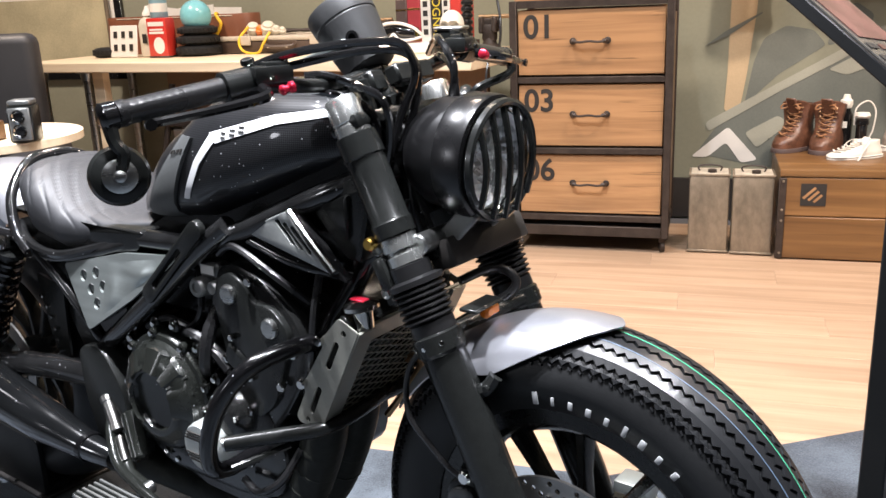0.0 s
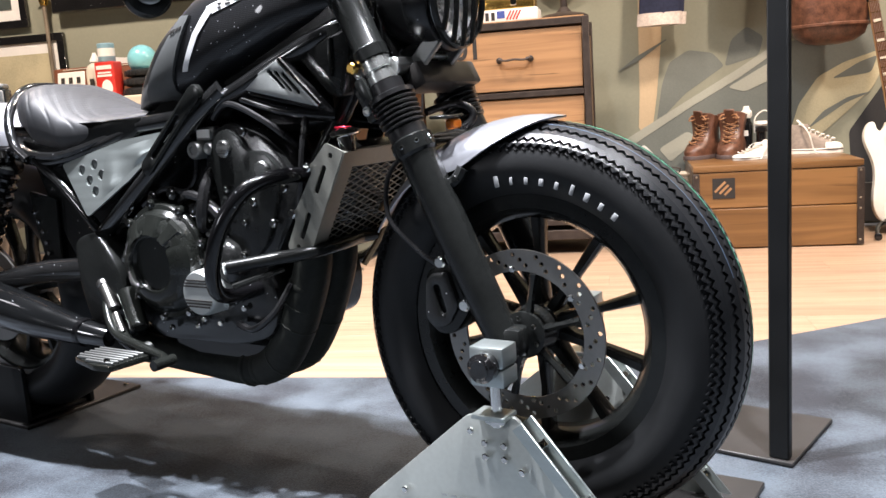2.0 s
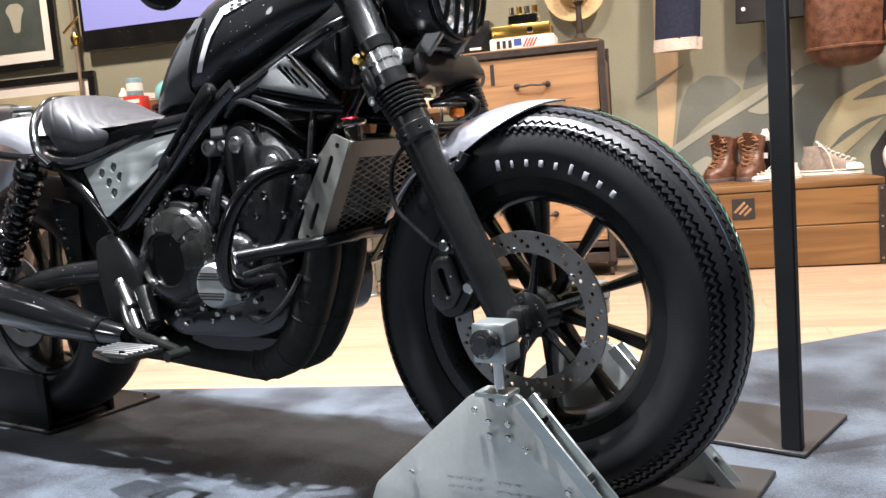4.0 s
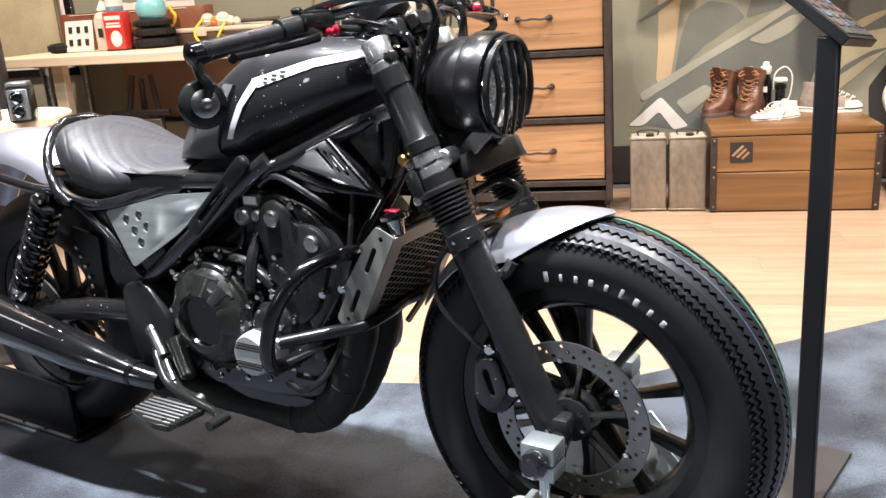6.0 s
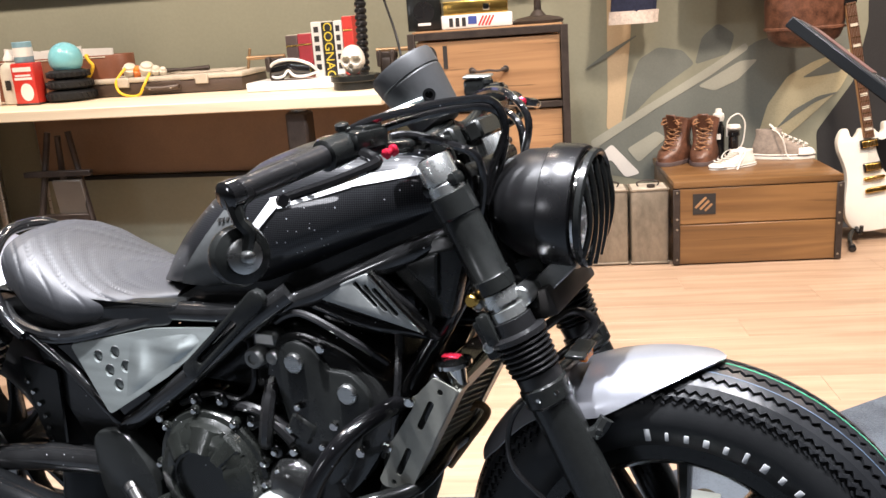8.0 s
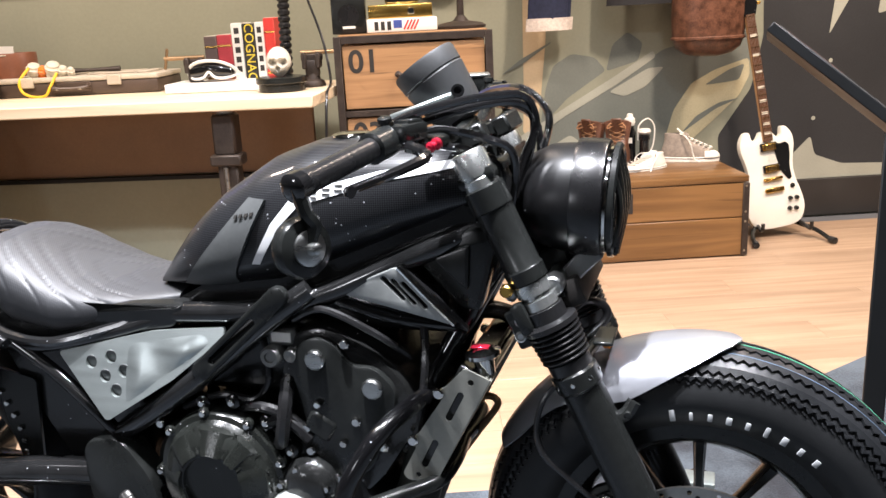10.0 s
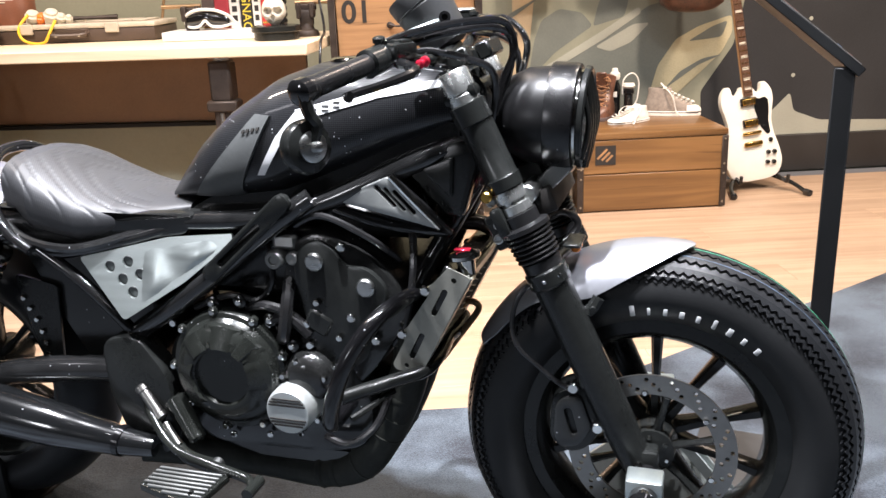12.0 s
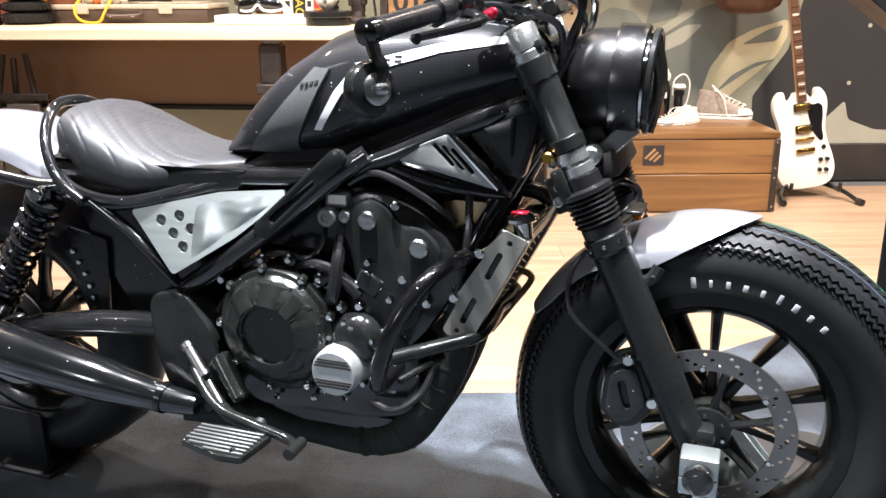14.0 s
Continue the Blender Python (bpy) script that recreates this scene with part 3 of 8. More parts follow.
# ---- display stands ----
def front_stand():
    c = thing("front_paddock_stand", "bolted alloy axle stand with a black base plate", "stand", bike.matrix_basis.copy())
    for sgn in (-1, 1):
        y = 0.185 * sgn
        out = rounded([(-0.305, 0.051), (-0.298, 0.080), (-0.284, 0.114), (-0.070, 0.296), (0.018, 0.303), (0.235, 0.055), (0.235, 0.051)], 0.010)
        m = Matrix(((1, 0, 0, -0.0), (0, 0.02, -1, y + 0.004), (0, 1, 0.0, 0), (0, 0, 0, 1)))
        p = part("side_plate", slab(B(), out, m, 0.008, bevel=0.0015), plate_alloy, c, "flat alloy triangle plate with bolts")
        for x, z in ((-0.26, 0.06), (-0.2, 0.145), (-0.06, 0.272), (-0.035, 0.255), (-0.035, 0.232), (0.0, 0.255), (0.0, 0.232), (0.03, 0.215), (-0.03, 0.085), (-0.22, 0.05), (0.13, 0.12), (0.10, 0.155)):
            part("plate_bolt", bolt(B(), (x, y - 0.004, z), (0, -1, 0), 0.006, 0.005, 8), chrome, p)
        for r, n in ((0.150, 7), (0.134, 9)):
            for k in range(n):
                part("plate_mark", box(B(), (-0.12 + 0.018 * k + (0.02 if k > 3 else 0), y - 0.0048, r), (0.011, 0.0012, 0.0035), 0), steel, p, smooth=False)
        tilt = Matrix.Rotation(radians(49.5), 3, "Y")
        for dy in (-0.018, 0.018):
            part("edge_flange", box(B(), (0.146, y + dy, 0.164), (0.35, 0.005, 0.022), 0.001, tilt), alloy, p)
        for k in (-0.13, -0.02, 0.10):
            part("flange_spacer", box(B(), Vector((0.146, y, 0.164)) + tilt @ Vector((k, 0, 0)), (0.014, 0.034, 0.014), 0.002, tilt), chrome, p)
        part("top_bracket", box(B(), (-0.018, y - 0.0, 0.304), (0.060, 0.044, 0.008), 0.001), alloy, p)
        bm = rod(B(), (-0.012, y, 0.285), (-0.012, y, 0.36), 0.010, 14)
        lathe(bm, [(0, 0.02), (0.012, 0.02)], (-0.012, y, 0.292), (0, 0, 1), 6)
        part("lift_screw", bm, chrome, c, "threaded lift screw")
        bm = box(B(), (-0.013, y, 0.372), (0.060, 0.05, 0.030), 0.004, seg=2)
        box(bm, (-0.013, y, 0.405), (0.060, 0.05, 0.034), 0.004, seg=2)
        part("axle_clamp", bm, alloy, c, "split alloy axle clamp block")
        bm = rod(B(), (-0.013, y + 0.06 * -sgn, 0.392), (-0.013, y + 0.05 * sgn, 0.392), 0.016, 18, lip=0.002)
        lathe(bm, [(0.022, 0.024), (0.042, 0.024), (0.047, 0.018)], (-0.013, y, 0.392), (0, sgn, 0), 20)
        part("axle_pin", bm, gloss_black, c, "black axle pin")
    bm = box(B(), (-0.01, 0, 0.0455), (0.62, 0.56, 0.01), 0.002)
    box(bm, (-0.012, 0, 0.057), (0.18, 0.16, 0.011), 0.003)
    part("base_plate", bm, plate_brown, c, "black steel base plate")
    return c


def rear_stand():
    c = thing("rear_wheel_chock", "black folded steel chock under the rear wheel", "stand", bike.matrix_basis.copy())
    part("base_plate", box(B(), (-1.66, 0.07, 0.0455), (0.44, 0.36, 0.010), 0.002), plate_brown, c)
    for y in (-0.088, 0.100):
        bm = slab(B(), rounded([(-1.88, 0.051), (-1.88, 0.20), (-1.80, 0.21), (-1.46, 0.20), (-1.45, 0.19), (-1.45, 0.051)], 0.008), side(y), 0.012, bevel=0.002)
        part("side_plate", bm, post_black, c)
    part("cradle", box(B(), (-1.665, 0.0, 0.058), (0.41, 0.17, 0.013), 0.003), post_black, c)
    for x, y in ((-1.58, -0.104), (-1.68, -0.104), (-1.86, -0.104), (-1.475, 0.225), (-1.86, 0.225)):
        part("bolt", bolt(B(), (x, y, 0.0505), (0, 0, 1), 0.008, 0.006), chrome, c)
    return c

# ---- mural ----
MURAL = (
    ("mural_shade", grey_paint, 0, ((-0.03, 0.35), (0.06, 0.48), (0.25, 0.65), (0.64, 0.84), (0.90, 1.0), (1.36, 1.10), (1.40, 0.92), (1.10, 0.80), (0.95, 0.62), (0.92, 0.42), (0.85, 0.30), (0.30, 0.28)), "dark green-grey painted mural shape"),
    ("mural_cloud", grey_paint, 0, ((0.20, 0.60), (0.237, 0.824), (0.28, 0.94), (0.382, 1.0), (0.512, 0.975), (0.575, 0.90), (0.36, 0.76)), "soft grey painted mural arch"),
    ("mural_cloud", grey_paint, 0, ((0.575, 0.895), (0.611, 1.038), (0.694, 1.104), (0.781, 1.042), (0.756, 0.943)), "soft grey painted mural arch"),
    ("mural_stripe", pale_paint, 2, ((0.011, 0.515), (0.356, 0.713), (0.644, 0.877), (0.839, 0.996), (0.855, 0.961), (0.645, 0.825), (0.356, 0.665), (0.026, 0.465)), "pale painted mural stripe"),
    ("mural_band", tan_paint, 1, ((0.119, 1.7), (0.25, 1.7), (0.24, 1.088), (0.207, 0.766), (0.178, 0.57), (0.102, 0.573), (0.112, 0.77)), "tan painted mural band"),
    ("mural_blade", pale_paint, 2, ((0.59, 0.78), (0.81, 0.90), (0.905, 0.905), (0.80, 0.80), (0.68, 0.75)), "pale painted mural blade"),
    ("mural_leaf", lemon_paint, 2, ((0.92, 0.52), (0.96, 0.66), (1.06, 0.805), (1.19, 0.873), (1.38, 0.93), (1.39, 0.836), (1.335, 0.726), (1.2, 0.6), (1.05, 0.47), (0.94, 0.45)), "pale yellow painted mural leaf"),
    ("mural_leaf", grey_paint, 3, ((1.13, 0.79), (1.27, 0.87), (1.36, 0.90), (1.33, 0.81), (1.25, 0.80)), "grey painted leaf blade"),
    ("mural_leaf", grey_paint, 3, ((1.0, 0.52), (1.20, 0.655), (1.34, 0.71), (1.22, 0.69), (1.09, 0.62)), "grey painted leaf blade"),
    ("mural_sheet", white_card, 2, ((-0.056, 0.331), (0.128, 0.493), (0.284, 0.319), (0.20, 0.30), (0.12, 0.41), (0.03, 0.33)), "white painted chevron near the floor"),
    ("mural_sheet", pale_paint, 2, ((0.21, 0.46), (0.37, 0.552), (0.427, 0.51), (0.274, 0.38)), "pale painted panel near the floor"),
    ("mural_line", grey_paint, 3, ((-0.016, 0.900), (0.10, 0.985), (0.265, 1.070), (0.268, 1.064), (0.12, 0.965)), "thin dark painted line"),
    ("mural_dark", dark_paint, 1, ((1.42, 1.90), (1.46, 1.05), (1.40, 0.76), (1.22, 0.50), (1.24, 0.22), (3.9, 0.22), (3.9, 1.90)), "large charcoal jacket painted on the wall"),
    ("mural_hem", pale_paint, 2, ((1.60, 0.22), (1.63, 0.34), (1.76, 0.47), (1.79, 0.36), (1.95, 0.30), (2.7, 0.27), (3.2, 0.27), (3.2, 0.22)), "pale painted hem"),
    ("mural_collar", pale_paint, 2, ((1.83, 1.03), (1.86, 1.30), (1.99, 1.32), (1.90, 1.16)), "pale painted collar"),
    ("mural_patch", pale_paint, 2, ((2.10, 1.13), (2.20, 1.16), (2.21, 1.24), (2.11, 1.22)), "small pale painted chest patch"),
)
for nm, mt, lay, poly, lab in MURAL:
    on_wall(nm, rounded(list(poly), 0.022, 3), mt, lay, lab)
for x, z in ((1.85, 0.89), (1.77, 0.57)):
    on_wall("mural_button", disc2((x, z), 0.012, 10), pale_paint, 2, "small pale painted button")
solid("baseboard", box(B(), (1.6, WALL_Y - 0.012, 0.11), (4.4, 0.02, 0.215), 0.002), plate_brown, "dark brown skirting board", "skirting", kind="structure")

# ---- screen, frames and pipe on the wall ----
tv_screen = glow("screen_picture", (0.19, 0.21, 0.50), 0.45)
tv = thing("wall_screen", "large black wall screen showing a blue picture", "screen", pose(-2.78, WALL_Y - 0.05, 1.95))
part("casing", box(B(), (0, 0, 0), (1.42, 0.07, 0.86), 0.008), gloss_black, tv)
part("display", box(B(), (0, -0.0365, 0.055), (1.36, 0.003, 0.70)), tv_screen, tv, "lit blue display", smooth=False)
part("picture_shape", slab(B(), disc2((0, 0.10), 0.20, 28), Matrix(((1, 0, 0, 0), (0, 0, -1, -0.0395), (0, 1, 0, 0), (0, 0, 0, 1))), 0.002), black_ink, tv, smooth=False)


def framed(name, x, z, w, h, fr, inner, label, shape=None):
    f = thing(name, label, "picture", pose(x, WALL_Y - 0.02, z))
    bm = B()
    t = 0.05
    box(bm, (0, 0, h / 2 - t / 2), (w, 0.03, t), 0.003)
    box(bm, (0, 0, -h / 2 + t / 2), (w, 0.03, t), 0.003)
    for s in (-1, 1):
        box(bm, (s * (w / 2 - t / 2), 0, 0), (t, 0.03, h - 2 * t), 0.003)
    part("frame", bm, fr, f)
    part("mount", box(B(), (0, 0.004, 0), (w - 2 * t, 0.012, h - 2 * t)), white_card, f, smooth=False)
    part("print", box(B(), (0, -0.004, 0.0), (w - 2 * t - 0.12, 0.004, h - 2 * t - 0.14)), inner, f, smooth=False)
    if shape:
        part("print_shape", shape(), pale_paint, f, "pale shape in the print", smooth=False)
    return f


dark_print = material("slate_print", (0.06, 0.075, 0.07), 0.4, vary=0.2)
framed("framed_print", -4.095, 1.86, 0.78, 0.80, gloss_black, dark_print, "black-framed print with a white mount and a pale shape", lambda: slab(B(), rounded([(0.06, -0.15), (0.11, -0.15), (0.13, -0.05), (0.16, 0.00), (0.12, 0.04), (0.05, 0.04), (0.01, 0.00), (0.04, -0.05)], 0.02), Matrix(((1, 0, 0, 0), (0, 0, -1, -0.0065), (0, 1, 0, 0), (0, 0, 0, 1))), 0.002))
framed("framed_print", -4.03, 1.10, 1.12, 0.62, gloss_black, lemon_paint, "wide black-framed tan print with a pale mount")
pp = thing("wall_pipe", "thin upright brass pipe with valves on the wall", "pipe", pose(-3.56, WALL_Y - 0.05, 0.96))
part("pipe", rod(B(), (0, 0, 0), (0, 0, 1.1), 0.013, 12), can_metal, pp)
part("valve", lathe(B(), [(0, 0.02), (0.03, 0.03), (0.05, 0.03), (0.08, 0.018)], (0, 0, 0.62), (0, 0, 1), 14), gold, pp)
part("valve_handle", tube(B(), [(-0.06, -0.03, 0.70), (0, -0.04, 0.74), (0.06, -0.03, 0.79)], 0.008, 8), gold, pp)

# ---- things on the workbench ----
MB = pose(-0.94, 3.70, 0.95, 0, 0, -7.5)


def on_bench(x, y, z=0.0, rz=0.0):
    return MB @ pose(x, y, z, 0, 0, rz)


blue_ball = material("pale_blue_gloss", (0.20, 0.52, 0.58), 0.3, coat=0.3)
yellow_cord = material("yellow_cord", (0.85, 0.52, 0.03), 0.5)
case_dark = material("dark_case_side", (0.12, 0.10, 0.08), 0.45)
case_brown = material("dark_brown_case_side", (0.075, 0.050, 0.036), 0.45, vary=0.2)
case_cream = material("cream_case_lid", (0.52, 0.46, 0.37), 0.5, vary=0.15, scale=14)
terracotta = material("brown_leather_box", (0.20, 0.075, 0.04), 0.45, vary=0.2)
bone = material("bone_white", (0.62, 0.58, 0.50), 0.5, vary=0.15, scale=25)

pl = thing("lettered_plate", "small white plate with two rows of dark bars", "plate", on_bench(-2.26, 0.37, 0, 2))
part("plate", box(B(), (0, 0.012, 0.088), (0.19, 0.006, 0.175), 0.004, Matrix.Rotation(radians(-8), 3, "X")), white_card, pl)
for r in (0.125, 0.055):
    for k in range(3):
        part("bar", box(B(), (-0.055 + 0.055 * k, 0.006 + 0.14 * (r - 0.088), r), (0.024, 0.003, 0.036), 0, Matrix.Rotation(radians(-8), 3, "X")), black_ink, pl, smooth=False)
bt = thing("plastic_bottle", "white plastic bottle with a short neck", "bottle", on_bench(-2.12, 0.44))
part("body", lathe(B(), [(0, 0.05), (0.006, 0.056), (0.17, 0.056), (0.20, 0.045), (0.215, 0.024), (0.225, 0.022)], (0, 0, 0), (0, 0, 1), 24), cream, bt)
part("cap", lathe(B(), [(0.222, 0.030), (0.236, 0.028), (0.262, 0.013), (0.275, 0.010)], (0, 0, 0), (0, 0, 1), 20), white_card, bt)
part("label_mark", box(B(), (0.01, -0.0565, 0.10), (0.03, 0.002, 0.05)), black_ink, bt, smooth=False)
rcn = thing("red_oil_tin", "red and white square oil tin", "tin", on_bench(-1.965, 0.36, 0, 4))
part("body", box(B(), (0, 0, 0.105), (0.125, 0.085, 0.208), 0.008, seg=2), red_tin, rcn)
for z, w, h in ((0.178, 0.10, 0.022), (0.148, 0.085, 0.009), (0.132, 0.095, 0.012)):
    part("band", box(B(), (0, -0.043, z), (w, 0.002, h)), white_card, rcn, smooth=False)
part("foot_rim", box(B(), (0, 0, 0.005), (0.131, 0.091, 0.009), 0.003), iron, rcn)
part("emblem", slab(B(), [(p[0] * 0.8, p[1]) for p in disc2((0.012, 0.065), 0.044, 20)], Matrix(((1, 0, 0, 0), (0, 0, -1, -0.0427), (0, 1, 0, 0), (0, 0, 0, 1))), 0.0012), white_card, rcn, smooth=False)
tin = thing("blue_tin", "small round blue and white tin", "tin", on_bench(-1.975, 0.37, 0.2095))
part("body", lathe(B(), [(0, 0.045), (0.003, 0.047), (0.10, 0.047), (0.103, 0.044)], (0, 0, 0), (0, 0, 1), 24), material("blue_tin_paint", (0.22, 0.38, 0.46), 0.35), tin)
part("label", lathe(B(), [(0.03, 0.0475), (0.075, 0.0475)], (0, 0, 0), (0, 0, 1), 24, cap=False), white_card, tin)


def small_tyre(t, z, R, r):
    ty = part("tyre", lathe(B(), [(z, R * 0.62), (z + 0.004, R * 0.86), (z + 0.014, R * 0.98), (z + r * 0.7, R), (z + 2 * r * 0.7 - 0.014, R * 0.98), (z + 2 * r * 0.7 - 0.004, R * 0.86), (z + 2 * r * 0.7, R * 0.62)], (0, 0, 0), (0, 0, 1), 36), rubber, t)
    for k in range(26):
        a = 6.28318531 * k / 26
        part("tread_block", box(B(), (R * math.cos(a), R * math.sin(a), z + r * 0.7), (0.005, 0.013, r * 0.8), 0.001, Matrix.Rotation(a, 3, "Z") @ Matrix.Rotation(0.5, 3, "X")), rubber, ty)


ts = thing("tyre_stack", "stack of three small black knobbly tyres", "tyres", on_bench(-1.81, 0.47))
for z, R, r in ((0.0, 0.124, 0.042), (0.0592, 0.116, 0.038), (0.1128, 0.106, 0.034)):
    small_tyre(ts, z, R, r)
solid("pale_blue_ball", lathe(B(), [(0.084 * (1 - math.cos(a)), 0.084 * math.sin(a)) for a in [0.05 + 3.04 * i / 20 for i in range(21)]], (0, 0, 0), (0, 0, 1), 32), blue_ball, "glossy pale blue ball on the stacked tyres", "ball", on_bench(-1.81, 0.47, 0.128))
small_tyre(thing("single_small_tyre", "small black tyre lying flat on the bench", "tyre", on_bench(-2.42, 0.44)), 0.0, 0.10, 0.04)

bx = thing("leather_box", "long open brown leather box full of papers", "box", on_bench(-2.12, 0.72))
def open_tray(L, D, H, wall=0.008, r=0.085):
    """An upright-sided box with rounded ends, open on top."""
    def loop(o):
        pts = []
        for cx, s in ((L / 2 - r, 1), (-L / 2 + r, -1)):
            for i in range(9):
                a = -1.5708 * s + s * 0 + 3.14159265 * i / 8 if s > 0 else 1.5708 + 3.14159265 * i / 8
                pts.append((cx + (r - o) * math.cos(a), (D / 2 - o) * math.sin(a)))
        return pts
    bm = B()
    rows = [[bm.verts.new((x, y, z)) for x, y in loop(o)] for o, z in ((0.004, 0.001), (0, 0.012), (0, H - 0.004), (0.002, H), (wall - 0.002, H), (wall, H - 0.004), (wall, 0.06))]
    n = len(rows[0])
    for p, q in zip(rows, rows[1:]):
        for i in range(n):
            bm.faces.new((p[i], p[(i + 1) % n], q[(i + 1) % n], q[i]))
    bm.faces.new(rows[0])
    bm.faces.new(rows[-1])
    return bm


part("body", open_tray(1.06, 0.20, 0.215), terracotta, bx)
part("rim", tube(B(), [(-0.40, -0.101, 0.205), (0, -0.101, 0.205), (0.44, -0.101, 0.205)], 0.003, 6), cream, bx)
for k, (x, a) in enumerate(((-0.06, 7), (0.12, -3), (0.30, 2))):
    part("paper", box(B(), (x, -0.05 + 0.045 * k, 0.185 + 0.012 * (k != 2)), (0.30 - 0.05 * k, 0.006, 0.13), 0, Matrix.Rotation(radians(a), 3, "Y")), white_card, bx, smooth=False)
cord = [(-0.445, 0.025, 0.216), (-0.44, 0.002, 0.216), (-0.425, 0.0, 0.19), (-0.405, -0.004, 0.165), (-0.42, -0.006, 0.13), (-0.455, -0.008, 0.085), (-0.462, -0.01, 0.07), (-0.44, -0.012, 0.03), (-0.45, -0.02, 0.010), (-0.475, -0.03, 0.009)]
solid("extension_cord", tube(B(), [(x + 0.0, y, z) for x, y, z in cord], 0.009, 8), yellow_cord, "yellow cord hanging over the box onto the bench", "cord", on_bench(-1.345, 0.607))

cs = thing("tool_case", "flat grey plastic tool case with dark sides and latches", "case", on_bench(-1.335, 0.72, 0, 2))
part("base", box(B(), (0, 0, 0.034), (0.87, 0.34, 0.066), 0.01, seg=2), case_brown, cs)
part("lid", box(B(), (0, 0, 0.080), (0.88, 0.35, 0.024), 0.008, seg=2), case_cream, cs)
part("handle", tube(B(), [(-0.085, -0.17, 0.05), (-0.085, -0.195, 0.04), (0, -0.2, 0.035), (0.085, -0.195, 0.04), (0.085, -0.17, 0.05)], 0.01, 8), case_brown, cs)
part("handle_bar", box(B(), (0, -0.205, 0.034), (0.13, 0.006, 0.007), 0.002), case_cream, cs)
part("handle_plate", box(B(), (0, -0.172, 0.042), (0.20, 0.008, 0.05), 0.003), case_brown, cs)
for x in (-0.22, 0.22):
    part("latch", box(B(), (x, -0.176, 0.07), (0.07, 0.014, 0.05), 0.004), case_cream, cs)
for x, y, w, d in ((-0.16, 0.02, 0.26, 0.2), (0.16, 0.03, 0.24, 0.2), (0.33, 0.02, 0.06, 0.22)):
    part("lid_panel", box(B(), (x, y, 0.0965), (w, d, 0.008), 0.003), case_cream, cs)
solid("spanner", tube(B(), [(-0.15, 0, 0.012), (0.0, 0, 0.012), (0.15, 0.02, 0.012)], 0.009, 8, radii=[0.016, 0.008, 0.014]), iron, "dark steel spanner lying on the tool case", "spanner", on_bench(-1.30, 0.70, 0.1015, 6))
gl = thing("plastic_fittings", "yellow and white plastic fittings with a yellow strap", "fittings", on_bench(-1.49, 0.62, 0.092))
for x, c, s in ((-0.065, cream, 1.0), (-0.02, orange_lens, 0.75), (0.035, cream, 1.05), (0.085, cream, 0.7), (0.125, cream, 0.55)):
    part("fitting", lathe(B(), [(0, 0.016 * s), (0.006, 0.034 * s), (0.022 * s, 0.030 * s), (0.028 * s, 0.036 * s), (0.05 * s, 0.038 * s), (0.056 * s, 0.030 * s), (0.066 * s, 0.028 * s), (0.076 * s, 0.012)], (x, 0.01, 0.004), (0.35, -0.5, 1), 16), c, gl)
part("strap", tube(B(), [(-0.06, -0.04, 0.05), (-0.09, -0.09, -0.01), (-0.08, -0.10, -0.06), (-0.03, -0.11, -0.085), (0.04, -0.11, -0.085), (0.07, -0.10, -0.04), (0.09, -0.06, 0.02)], 0.007, 8), yellow_cord, gl)

solid("white_box", box(B(), (0, 0, 0.022), (0.46, 0.26, 0.042), 0.003), white_card, "flat white carton on the bench", "box", on_bench(-0.565, 0.52, 0, 2))
gg = thing("goggles", "black and white riding goggles with a dark lens", "goggles", on_bench(-0.59, 0.50, 0.044))
part("lens", loft(B(), [-0.10 + 0.2 * i / 12 for i in range(13)], lambda x: (0.098 - 2.4 * x * x, 0.014 + 0.7 * max(0, 0.03 - abs(x)), 0.056 - 2.2 * x * x), 20), gloss_black, gg, "dark curved lens")
part("frame_top", tube(B(), [(-0.125, 0.02, 0.03), (-0.10, -0.03, 0.07), (-0.04, -0.055, 0.095), (0.04, -0.055, 0.095), (0.10, -0.03, 0.07), (0.125, 0.02, 0.03)], 0.008, 8), white_card, gg)
part("frame_bottom", tube(B(), [(-0.125, 0.02, 0.03), (-0.08, -0.045, 0.016), (-0.03, -0.06, 0.02), (0.0, -0.06, 0.045), (0.03, -0.06, 0.02), (0.08, -0.045, 0.016), (0.125, 0.02, 0.03)], 0.0065, 8), white_card, gg)
tn = thing("turntable_stand", "low black stepped round stand", "stand", on_bench(-0.205, 0.30))
part("base", lathe(B(), [(0, 0.10), (0.004, 0.105), (0.034, 0.105), (0.036, 0.10)], (0, 0, 0), (0, 0, 1), 32), satin_black, tn)
part("plate", lathe(B(), [(0.036, 0.112), (0.040, 0.116), (0.062, 0.116), (0.066, 0.10)], (0, 0, 0), (0, 0, 1), 32), satin_black, tn)


